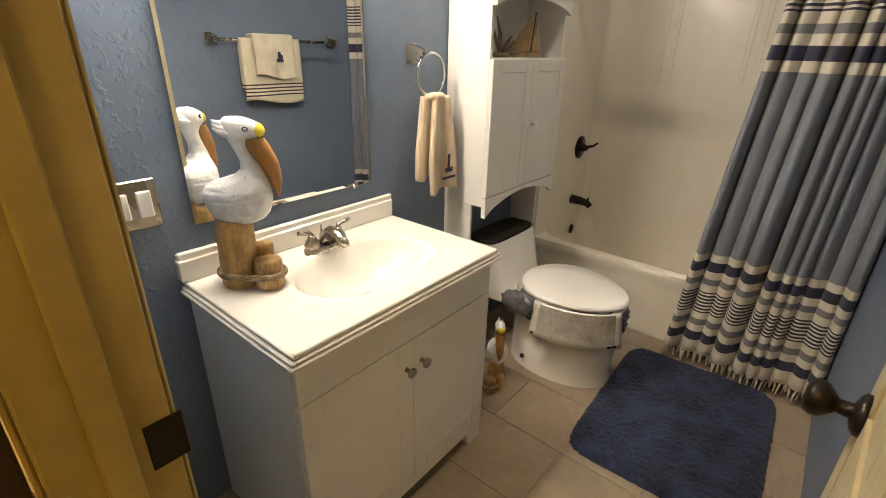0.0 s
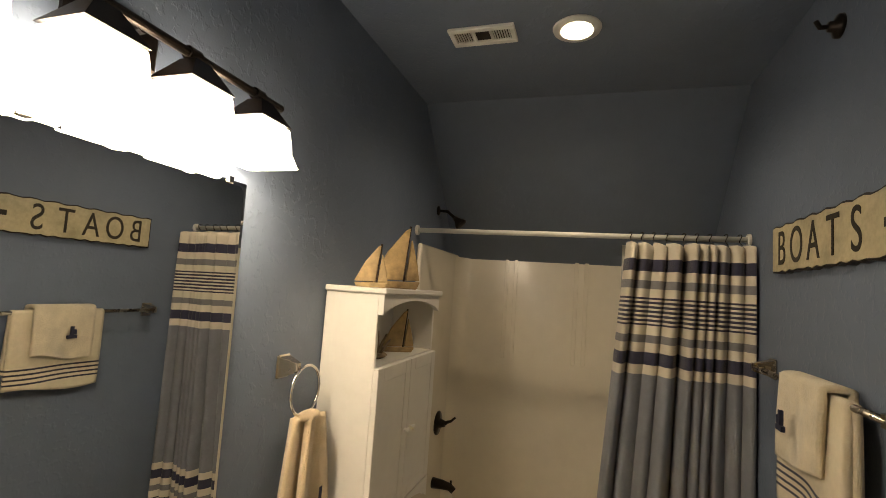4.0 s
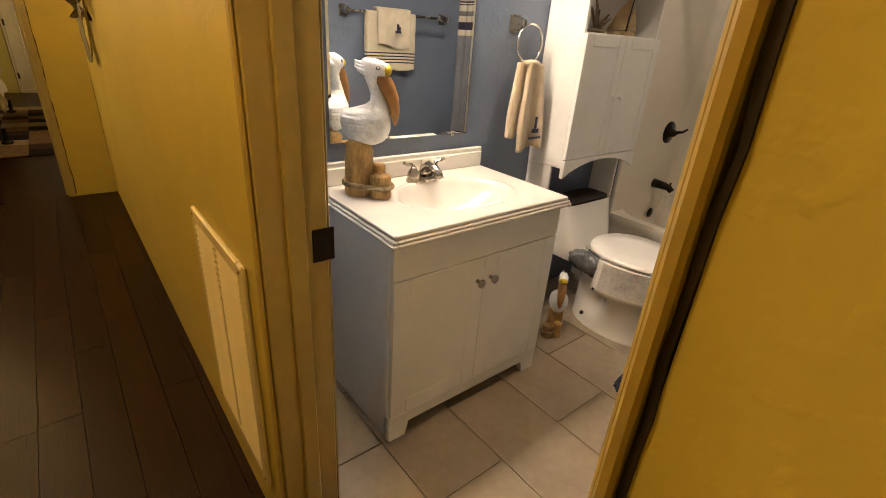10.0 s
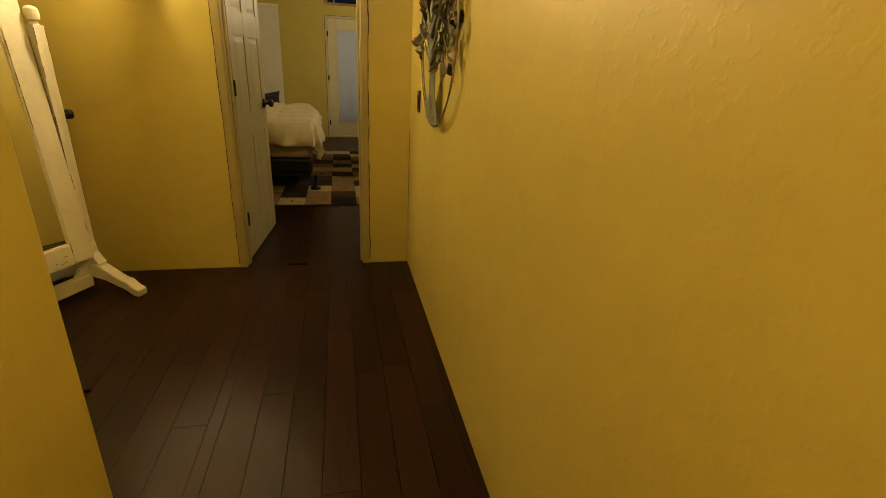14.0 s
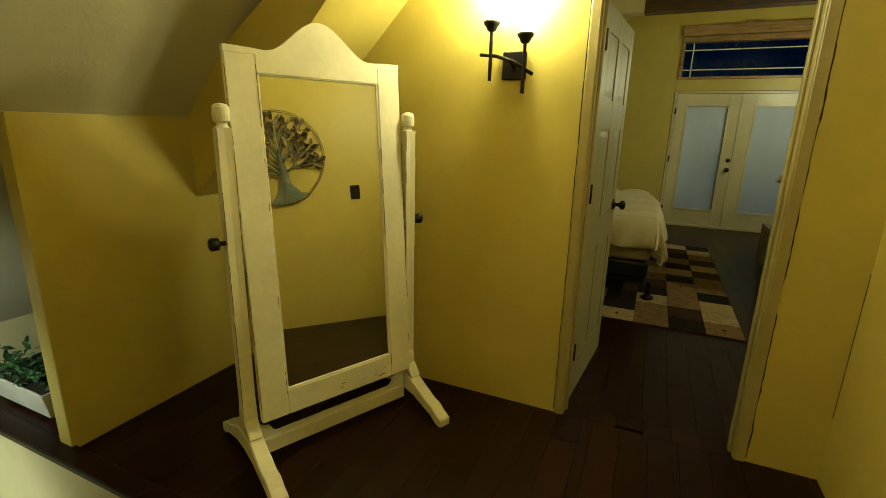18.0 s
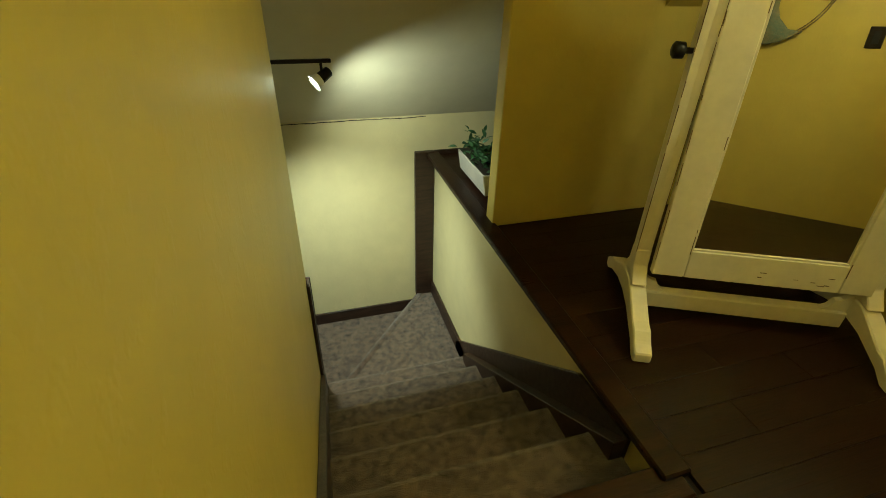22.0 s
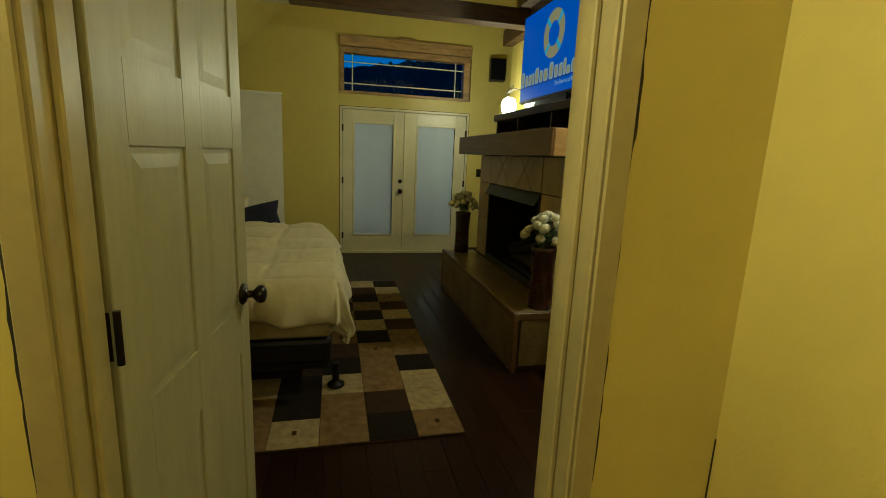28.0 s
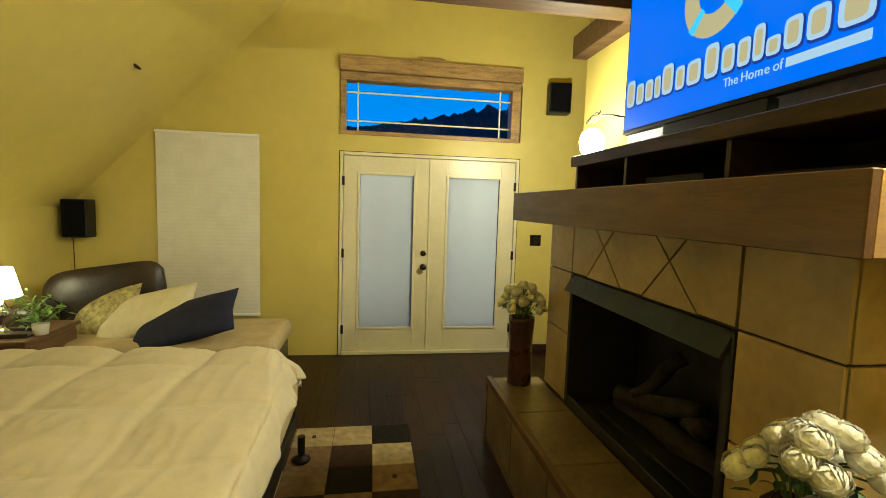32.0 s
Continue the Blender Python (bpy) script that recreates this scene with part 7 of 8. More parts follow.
def block(x, z, w_, h_, grow, y0, y1, power=5):
    ol_ = []
    for k in range(24):
        a = 2 * math.pi * k / 24
        sq = 1 / max(abs(math.cos(a)) ** power + abs(math.sin(a)) ** power, 1e-6) ** (1 / power)
        ol_.append((x + (w_ / 2 + grow) * math.cos(a) * sq, z + (h_ / 2 + grow) * math.sin(a) * sq))
    return prism(ol_, "y", y0, y1)


for w_, h_ in zip(widths, risers):
    xm, zm, ww = xs + w_ / 2, 2.112 + h_ / 2, w_ * 0.80
    part("title_shape", block(xm + 0.004, zm - 0.006, ww, h_, 0.010, TVY - 0.0030, TVY - 0.0024), SHDW, scr)
    tb_ = part("title_shape", block(xm, zm, ww, h_, 0.005, TVY - 0.0042, TVY - 0.0034), PALE, scr)
    part("title_fill", block(xm, zm, ww * 0.70, h_ * 0.78, 0.0, TVY - 0.0050, TVY - 0.0043), LOGO, tb_)
    xs += w_ * 1.135
for ch, x_ in zip("TheHomeof", (-5.905, -5.879, -5.853, -5.812, -5.780, -5.745, -5.710, -5.672, -5.652)):
    lettering(ch, 0.050, scr, Matrix.Translation((x_, TVY - 0.0040, 2.048)) @ pose(0, 0, 0, 90, 0, 0), PALE, "slogan_letter", "BOTTOM_BASELINE")
part("slogan_bar", box((-5.635, TVY - 0.0040, 2.048), (-5.358, TVY - 0.0032, 2.080)), PALE, scr)

# wall sconce near the television
sc2 = thing("wall_sconce", (-7.10, 1.18, 2.05), 0, "lit white glass wall sconce with iron scrollwork", "wall light")
part("wall_arm", tube([(0.0, 0.258, 0.10), (0.0, 0.04, 0.12), (-0.10, 0.02, 0.14), (-0.20, 0.0, 0.10)], 0.006, 8), IRON, sc2)
part("glass_shade", lathe([(0.030, 0.06), (0.07, 0.03), (0.085, -0.03), (0.075, -0.09), (0.05, -0.12)], 20, None, pose(-0.20, 0, 0.0)), glow("lit_sconce_glass", (1.0, 0.86, 0.58), 14.0), sc2, smooth=True)
for k in range(3):
    part("scroll", tube([(-0.20 + 0.06 * math.cos(a) + 0.03 * (k - 1), 0.02 * math.sin(a), 0.13 + 0.03 * math.sin(a) + 0.01 * k) for a in [2 * math.pi * j / 14 for j in range(14)]], 0.003, 6, closed=True), IRON, sc2)
# sconce over the bowls
iron_sconce((-4.64, 1.44, 2.31), 0, "black iron two-candle wall sconce, lit, above the bowls")

# wooden dough bowls on the wall
BOWL = mat("dark_carved_bowl_wood", (0.022, 0.013, 0.008), 0.5, var=0.45, vs=6, bump=0.25, bs=22, stretch=(2, 2, 0.6))


def dough_bowl(loc, w, h, label):
    t = thing("dough_bowl", loc, 0, label, "bowl", "bowls on the wall")

    def at(u, v_):
        a = 2 * math.pi * u
        c, s = math.cos(a), math.sin(a)
        n = 3.4
        sq = 1 / max(abs(c) ** n + abs(s) ** n, 1e-6) ** (1 / n)
        keys = ((0.72, -0.002), (0.97, -0.030), (1.0, -0.060), (0.955, -0.066), (0.90, -0.058), (0.72, -0.020), (0.35, -0.012), (0.0, -0.011))
        k = v_ * 7
        i = min(6, int(k))
        f = k - i
        r = keys[i][0] + (keys[i + 1][0] - keys[i][0]) * f
        y = keys[i][1] + (keys[i + 1][1] - keys[i][1]) * f
        wob = 1 + 0.015 * math.sin(3 * a + w * 40)
        return (w / 2 * c * sq * r * wob, y, h / 2 * s * sq * r * wob)

    b = sheet(48, 21, at, loop=True)
    bmesh.ops.recalc_face_normals(b, faces=b.faces)
    part("bowl", b, BOWL, t, smooth=True)
    return t


dough_bowl((-4.795, 1.44, 1.794), 0.272, 0.362, "small dark wooden dough bowl hung on the yellow wall")
dough_bowl((-4.792, 1.44, 1.206), 0.280, 0.555, "medium dark wooden dough bowl hung on the yellow wall")
dough_bowl((-4.468, 1.44, 1.448), 0.315, 1.055, "long dark wooden dough bowl hung on the yellow wall")
outlet("outlet_plate", (-4.637, 1.44, 0.372), 0, "bronze outlet plate low on the bedroom wall")
outlet("switch_plate", (-4.02, 1.40, 1.185), 0, "bronze switch plate on the bedroom wall", 0.056, 0.110)
setting("wall_bedroom_jog", box((-4.14, 1.40, 0), (-2.99, 1.4395, 3.62)), YELLOW, "yellow wall jog by the bedroom corner", "wall")
setting("baseboard", box((-5.0, 1.424, 0), (-4.142, 1.4395, 0.055), 0.003), DARKW, "dark baseboard strip along the bedroom wall", "baseboard")

# tower speaker, fire extinguisher
ts = thing("tower_speaker", (-4.820, 0.965, 0.0), 0, "black floor standing tower speaker", "speaker")
FELT = mat("black_grille_cloth", (0.003, 0.0032, 0.0045), 0.9, spec=0.1, var=0.2, vs=30, bump=0.3, bs=400)
part("cabinet", box((-0.086, -0.095, 0.02), (0.086, 0.142, 0.885), 0.006), FELT, ts)
part("grille", box((-0.080, -0.110, 0.06), (0.080, -0.095, 0.87), 0.006), FELT, ts, "black cloth grille")
part("plinth", box((-0.096, -0.115, 0.0), (0.096, 0.150, 0.02), 0.004), BLACK, ts)
fe = thing("fire_extinguisher", (-4.80, 1.235, 0.0), 0, "small red fire extinguisher standing on the floor", "fire extinguisher")
SHEETM2 = mat("worn_paper_label", (0.35, 0.32, 0.26), 0.6, var=0.3, vs=30)
RED = mat("red_enamel", (0.22, 0.012, 0.010), 0.25, var=0.1, coat=0.4)
part("cylinder", lathe([(0.045, 0), (0.05, 0.01), (0.05, 0.27), (0.042, 0.31), (0.018, 0.335)], 22, None, None), RED, fe, smooth=True)
part("label", lathe([(0.0506, 0.10), (0.0506, 0.21)], 22, None, None), SHEETM2, fe, "pale paper label")
part("valve", lathe([(0.018, 0.33), (0.02, 0.36), (0.012, 0.385)], 14, None, None), CHROME, fe, smooth=True)
part("lever", box((-0.012, -0.02, 0.372), (0.085, 0.004, 0.380), 0.002), CHROME, fe)
part("carry_handle", box((-0.012, -0.02, 0.394), (0.080, 0.004, 0.401), 0.002), CHROME, fe)
part("nozzle", tube([(0.0, -0.02, 0.36), (0.0, -0.05, 0.35), (0.0, -0.062, 0.33)], 0.008, 8), BLACK, fe)

# vases with white ranunculus
VASE = mat("burgundy_glazed_ceramic", (0.055, 0.016, 0.014), 0.28, var=0.5, vs=7, bump=0.2, bs=18, coat=0.3)
PETAL = mat("white_petals", (0.86, 0.84, 0.74), 0.7, var=0.04, vs=30)
STEM = mat("green_stem", (0.07, 0.13, 0.035), 0.6, var=0.3, vs=20)
blm = bpy.data.meshes.new("bloom")
q = bmesh.new()
rb = random.Random(8)
for n_, r_, top_, wide_ in ((4, 0.0215, 16, 2.0), (5, 0.0235, 34, 1.7), (6, 0.0254, 50, 1.5), (7, 0.0272, 66, 1.3), (8, 0.0290, 84, 1.15)):
    for i in range(n_):
        a0 = 2 * math.pi * i / n_ + rb.uniform(-0.25, 0.25)
        tp0 = radians(top_ + rb.uniform(-7, 7))

        def petal(u, w_):
            th_ = math.pi * 0.93 + (tp0 - math.pi * 0.93) * w_
            r2_ = r_ * (1 + 0.10 * w_ ** 3 + 0.07 * math.sin(13 * u + a0 * 5) * w_ ** 2 + 0.02 * (2 * u - 1) ** 2 * w_ ** 2)
            th_ += 0.30 * (2 * u - 1) ** 2 * w_ ** 2
            az_ = a0 + (u - 0.5) * wide_
            return (r2_ * math.sin(th_) * math.cos(az_), r2_ * math.sin(th_) * math.sin(az_), 0.020 + 0.88 * r2_ * math.cos(th_))

        merge(q, sheet(5, 5, petal))
ball((0, 0, 0.019), (0.0205, 0.0205, 0.0180), q, 12, 8)
for f in q.faces:
    f.smooth = True
q.to_mesh(blm)
q.free()
blm.materials.append(PETAL)


def vase(loc, h, r, n, spread, seed, label):
    t = thing("flower_vase", loc, 0, label, "vase")
    wobble = lambda z: 0.03 * math.sin(z * 14 + seed)
    b = sheet(28, 18, lambda u, w_: ((r * (0.95 + 0.04 * math.cos(w_ * 5.2 + 0.4) + 0.06 * w_ ** 3) + 0.004 * math.sin(6 * math.pi * u * 2 + 9 * w_)) * math.cos(2 * math.pi * u) + 0.006 * wobble(w_) * 3, (r * (0.95 + 0.04 * math.cos(w_ * 5.2 + 0.4) + 0.06 * w_ ** 3)) * math.sin(2 * math.pi * u), h * w_), loop=True)
    base = [v_ for v_ in b.verts if v_.co.z < 1e-6]
    b.faces.new(sorted(base, key=lambda v_: -math.atan2(v_.co.y, v_.co.x)))
    thick(part("vessel", b, VASE, t, smooth=True), 0.006)
    r3 = random.Random(seed)
    stems = bmesh.new()
    for i in range(n):
        a = 2.399 * i + r3.uniform(-0.3, 0.3)
        k = math.sqrt((i + 0.4) / n)
        tip = Vector((spread * k * math.cos(a), spread * k * math.sin(a), h + 0.205 - 0.16 * k * k + r3.uniform(-0.02, 0.02)))
        tube([(0.02 * math.cos(a), 0.02 * math.sin(a), h * 0.55), (0.035 * math.cos(a), 0.035 * math.sin(a), h + 0.01), tip * 0.6 + Vector((0, 0, (h + 0.12) * 0.4)), tip], 0.0032, 5, bm=stems)
        bl = new("bloom", blm)
        bl.parent = t
        bl.matrix_basis = Matrix.Translation(tip) @ pose(0, 0, 0, 58 * k * math.sin(a) * -1 + r3.uniform(-15, 15), 58 * k * math.cos(a) + r3.uniform(-15, 15), 0) @ Matrix.Scale(r3.uniform(0.85, 1.4), 4)
    tagged(part("stem_bunch", stems, STEM, t, "green stems"), kind="stuff")
    fo = foliage(t, (0, 0, h + 0.02), (spread * 0.42, spread * 0.42, 0.04), 46, seed, leafg, scale=0.9)
    return t


vase((-5.085, 0.682, 0.4265), 0.43, 0.084, 23, 0.128, 3, "tall burgundy ceramic vase of white ranunculus on the hearth")
vase((-7.005, 0.632, 0.4265), 0.43, 0.080, 20, 0.135, 7, "burgundy ceramic vase of white ranunculus at the hearth end")

# rug
RUGC = {"cream": (0.38, 0.30, 0.17), "tan": (0.21, 0.135, 0.067), "brown": (0.045, 0.023, 0.014), "dark": (0.011, 0.008, 0.007)}
RUGM = {k: mat("rug_" + k + "_pile", c, 0.95, var=0.2, vs=22, bump=0.7, bs=220, sheen=0.02, spec=0.15) for k, c in RUGC.items()}
rg = thing("area_rug", (0, 0, 0), 0, "patchwork area rug of cream, tan and dark blocks", "rug")
part("backing", box((-7.340, -2.055, 0.0005), (-4.320, -0.045, 0.008), 0.002), RUGM["brown"], rg)
KIND = {"C": "cream", "T": "tan", "B": "brown", "D": "dark"}
COLUMNS = ("TCCDTTBCBTCD", "DBTTTDCDTDBC", "TTCDBTCTBTTC", "CDDBDTBDTCBT", "TTCBDTCBDTCB", "TCBDCTBCDBTC", "CDTBCDTBCTDT", "BTCDBCTDBCTC")
nxr, nyr = 12, 8
dx, dy = (7.335 - 4.325) / nxr, (2.05 - 0.05) / nyr
for j, column in enumerate(COLUMNS):
    for i, letter in enumerate(column):
        c = KIND[letter]
        x1 = -4.325 - i * dx
        y1 = -0.050 - j * dy
        p_ = part("patch", box((x1 - dx + 0.001, y1 - dy + 0.001, 0.008), (x1 - 0.001, y1 - 0.001, 0.013 if c in ("cream", "tan") else 0.0125), 0.003), RUGM[c], rg)
        if c in ("cream", "tan") and (i * 2 + j) % 3 == 0:
            part("knot_mark", box((x1 - dx / 2 - 0.018, y1 - dy / 2 - 0.012, 0.0132), (x1 - dx / 2 + 0.018, y1 - dy / 2 + 0.012, 0.0142)), RUGM["brown"], p_)

# bed
BX0, BX1, BY0, BY1 = -6.95, -4.80, -2.85, -0.70
bed = thing("bed", (0, 0, 0), 0, "king bed with metal frame, mattress and dark skirt", "bed")
SHEETM = mat("tan_sheet_cloth", (0.45, 0.36, 0.20), 0.9, var=0.08, vs=10, bump=0.2, bs=200)
part("box_spring", box((BX0 + 0.04, BY0 + 0.02, 0.20), (BX1 - 0.04, BY1 - 0.04, 0.36), 0.03, seg=2), BLACK, bed, "black box spring")
part("mattress", box((BX0 + 0.03, BY0 + 0.02, 0.361), (BX1 - 0.03, BY1 - 0.03, 0.63), 0.05, seg=3), SHEETM, bed, "tan sheeted mattress")
for nm, a, b in (("side_rail", (BX0 + 0.06, BY0 + 0.05, 0.165), (BX0 + 0.10, BY1 - 0.06, 0.20)), ("side_rail", (BX1 - 0.10, BY0 + 0.05, 0.165), (BX1 - 0.06, BY1 - 0.06, 0.20)), ("cross_rail", (BX0 + 0.1, BY1 - 0.14, 0.165), (BX1 - 0.1, BY1 - 0.10, 0.20)), ("cross_rail", (BX0 + 0.1, -1.8, 0.165), (BX1 - 0.1, -1.76, 0.20))):
    part(nm, box(a, b, 0.004), IRON, bed)
for lx, ly in ((-4.925, -0.715), (-6.92, -0.715), (-4.925, -2.6), (-6.92, -2.6)):
    lgp = part("leg", tube([(lx, ly, 0.02), (lx, ly, 0.168)], 0.022, 14), IRON, bed, "black round leg")
    part("foot_disc", lathe([(0.045, 0.0), (0.052, 0.006), (0.052, 0.020), (0.03, 0.03), (0.022, 0.04)], 18, None, pose(lx, ly, 0.0135 if ly > -2.05 else 0.0)), IRON, lgp, smooth=True)

DUV = mat("cream_cotton_duvet", (0.54, 0.48, 0.325), 0.85, var=0.06, vs=3, bump=0.40, bs=9, sheen=0.15)
du = thing("duvet", (0, 0, 0), 0, "puffy cream quilted duvet draped over the bed", "duvet")
DX0, DX1, DY0, DY1 = -7.42, -4.48, -2.78, -0.29


def duvet_at(u, v_):
    px = DX1 + (DX0 - DX1) * u
    hem = DY1 - 0.20 * min(1.0, max(0.0, u - 0.12) * 2.2)
    py = hem + (DY0 - hem) * v_
    far_ = min(1.0, max(0.0, (-5.95 - px) / 0.9))
    wide = 0.24 * far_ * far_ * (3 - 2 * far_)
    ex0, ex1, ey1 = BX1 - 0.02, BX0 + 0.02 + 0.75 * wide, BY1 - 0.02 - 0.62 * wide
    ox = max(0, px - ex0) + min(0, px - ex1)
    oy = max(0, py - ey1)
    away = math.hypot(ox, oy)
    over = (abs(ox) ** 3.2 + oy ** 3.2) ** (1 / 3.2)
    rad = 0.20 + wide
    if over > 0:
        dirx, diry = ox / away, oy / away
        if over < rad * 1.57:
            out, dn = rad * math.sin(over / rad), rad * (1 - math.cos(over / rad))
        else:
            out, dn = rad - 0.38 * (over - rad * 1.57), rad + (over - rad * 1.57) * 0.98
            dn = min(dn, 0.33 + 0.3 * (dn - 0.33))
        cxp = min(max(px, ex1), ex0)
        cyp = min(py, ey1)
        x, y, z = cxp + dirx * out * 0.75, cyp + diry * out * 0.45, 0.750 - dn
        along = px if abs(oy) > abs(ox) else py
        w1_, w2_ = nz(px, py, 0, 1.5), nz(px, py, 2, 2.6)
        r1_ = (0.5 + 0.5 * math.cos(7.0 * along + 3.0 * w1_)) ** 2.0
        r2_ = (0.5 + 0.5 * math.cos(19 * along + 4 * w2_)) ** 4 * max(0.0, min(1.0, over * 4 - 0.7))
        r3_ = nz(px * 1.0, py * 1.0, 6, 7.0) * max(0.0, min(1.0, over * 5 - 0.9))
        fold = (0.044 * r1_ + 0.056 * r2_ + 0.022 * r3_ - 0.018) * min(1, over * 2.6) ** 1.4
        z -= 0.035 * r1_ * min(1, over * 2.2)
        if abs(ox) > 0.02 and oy > 0.02:
            fold += 0.030 * math.sin(7.5 * math.atan2(oy, abs(ox)) + 0.8) * min(1, over * 2.2)
        x += dirx * fold
        y += diry * fold
        z += 0.02 * math.sin(5 * (px - py)) * min(1, over * 2)
    else:
        x, y, z = px, py, 0.750
    qx = (px + 4.8 + 0.05 * nz(px, py, 7, 0.9)) / 0.43
    qy = (py + 0.7 + 0.05 * nz(px, py, 9, 0.9)) / 0.43
    puff = abs(math.sin(math.pi * qx) * math.sin(math.pi * qy)) ** 0.40
    wr_ = 0.010 * nz(px, py, 0.2, 3.4) + 0.020 * nz(px, py, 1, 1.3)
    crease = -0.016 * max(0.0, 1 - 2.2 * abs(nz(px * 0.9 + py * 0.5, py * 1.2, 8, 1.3))) ** 3
    pleat = crease + 0.005 * (1 - abs(nz(px * 1.3, py * 4.2, 5, 2.6))) ** 5
    n_ = (0.034 + 0.018 * nz(px, py, 4, 0.8)) * puff * (1 - 0.55 * min(1.0, over * 3.0)) - 0.026 + wr_ + pleat
    if over > 0:
        lean = min(over / rad, math.pi / 2)
        x += dirx * n_ * math.sin(lean)
        y += diry * n_ * math.sin(lean)
        z += n_ * math.cos(lean)
    else:
        z += n_
    return (x, y, max(z, 0.26))


thick(part("quilt", sheet(190, 160, duvet_at), DUV, du, smooth=True), 0.040)

# leather chair in the corner with throw pillows
LEATH = mat("dark_brown_leather", (0.030, 0.021, 0.017), 0.32, var=0.3, vs=6, bump=0.2, bs=60)
lc = thing("leather_lounge", (-8.20, -2.25, 0.0), 0, "dark brown leather lounge chair with tan seat", "armchair")
bk = sheet(40, 22, lambda u, w_: (lambda a, s: (-0.10 - 0.075 * math.cos(a) * s + 0.55 * (0.5 - w_) * 0.35, -0.62 + 1.10 * w_ * 0.78, 0.57 + 0.36 * (math.sin(a)) * s * 0.98 + 0.12 * w_))(2 * math.pi * u, (1 - abs(2 * w_ - 1) ** 7) ** 0.35), loop=True)
part("back_rest", bk, LEATH, lc, smooth=True)
part("arm_rest", box((0.05, -0.66, 0.10), (0.40, -0.42, 0.74), 0.07, seg=4), LEATH, lc, smooth=True)
part("base", box((-0.45, -0.60, 0.03), (0.40, 0.55, 0.30), 0.03, seg=2), LEATH, lc)
part("seat_cushion", box((-0.42, -0.42, 0.301), (0.42, 1.22, 0.475), 0.08, seg=5), SHEETM, lc, "tan seat cushion", True)
part("ottoman_base", box((-0.40, 0.552, 0.0), (0.38, 1.18, 0.30), 0.03, seg=2), LEATH, lc)
for sx in (-0.4, 0.34):
    part("leg", box((sx - 0.03, -0.58, 0.0), (sx + 0.03, -0.52, 0.03)), DARKW, lc)


def pillow(name, loc, rot, w, h, d, mt, label):
    t = thing(name, loc, 0, label, "pillow", "throw pillows")
    t.matrix_world = Matrix.Translation(ORIGIN + Vector(loc)) @ pose(0, 0, 0, *rot)

    def side(sg):
        def at(u, v_):
            x, z = 2 * u - 1, 2 * v_ - 1
            f = max(0.0, (1 - abs(x) ** 2.4) * (1 - abs(z) ** 2.4)) ** 0.55
            pin = 1 - 0.08 * (1 - abs(x)) * abs(z) ** 3 - 0.08 * (1 - abs(z)) * abs(x) ** 3
            return (x * w / 2 * pin, sg * (d / 2 * f + 0.003) + 0.004 * nz(x * 2, z * 2, sg, 2), z * h / 2 * pin)
        return at

    b = sheet(18, 18, side(-1))
    merge(b, sheet(18, 18, side(1)))
    bmesh.ops.remove_doubles(b, verts=b.verts, dist=0.008)
    bmesh.ops.recalc_face_normals(b, faces=b.faces)
    part("cover", b, mt, t, smooth=True)
    return t


NAVYC = mat("navy_cotton", (0.005, 0.008, 0.040), 0.8, var=0.15, vs=12, bump=0.3, bs=220)
PATC = mat("sage_patterned_cloth", (0.42, 0.37, 0.16), 0.85, var=0.35, vs=26, bump=0.2, bs=120)
WHTC = mat("ivory_cotton", (0.66, 0.60, 0.42), 0.85, var=0.06, vs=10, bump=0.2, bs=150)
pillow("throw_pillow", (-8.20, -2.40, 0.625), (-40, -16, 84), 0.54, 0.40, 0.14, PATC, "sage patterned throw pillow on the lounge chair")
pillow("throw_pillow", (-8.10, -2.06, 0.625), (-44, -14, 86), 0.76, 0.42, 0.16, WHTC, "long ivory throw pillow on the lounge chair")
pillow("throw_pillow", (-7.96, -1.73, 0.600), (-54, -16, 88), 0.80, 0.44, 0.15, NAVYC, "large navy blue throw pillow leaning on the ivory one")

# nightstand with lamp, plant, tray, frame
ns = thing("nightstand", (-7.72, -2.74, 0.0), 0, "dark wooden nightstand beside the bed", "nightstand")
part("top", box((-0.30, -0.28, 0.575), (0.28, 0.26, 0.605), 0.006), CHERRY, ns)
part("body", box((-0.27, -0.26, 0.05), (0.25, 0.24, 0.575), 0.004), CHERRY, ns)
for z0, z1 in ((0.08, 0.31), (0.33, 0.555)):
    d_ = part("drawer", box((-0.25, 0.24, z0), (0.23, 0.256, z1), 0.004), CHERRY, ns)
    part("pull", tube([(-0.06, 0.258, (z0 + z1) / 2), (-0.04, 0.275, (z0 + z1) / 2), (0.04, 0.275, (z0 + z1) / 2), (0.06, 0.258, (z0 + z1) / 2)], 0.005, 8), BRONZE, d_)
for sx, sy in ((-0.25, -0.24), (0.23, -0.24), (-0.25, 0.22), (0.23, 0.22)):
    part("foot", box((sx - 0.02, sy - 0.02, 0), (sx + 0.02, sy + 0.02, 0.05)), CHERRY, ns)
la = thing("table_lamp", (-7.66, -2.76, 0.605), 0, "bedside lamp with glowing cream shade", "lamp")
part("base", lathe([(0.070, 0), (0.072, 0.015), (0.03, 0.03), (0.018, 0.06), (0.045, 0.12), (0.050, 0.16), (0.02, 0.21), (0.010, 0.25)], 20, None, None), CHROME, la, smooth=True)
sh = lathe([(0.115, 0.245), (0.116, 0.25), (0.075, 0.435), (0.074, 0.44)], 28, None, None)
part("shade", sh, glow("lit_lamp_shade", (1.0, 0.78, 0.42), 5.0), la, "glowing cream shade", True)
part("harp_arm", tube([(0.0, 0.0, 0.43), (0.0, 0.0, 0.475), (0.0, -0.10, 0.478), (0.0, -0.16, 0.478)], 0.006, 8), IRON, la, "black iron arm")
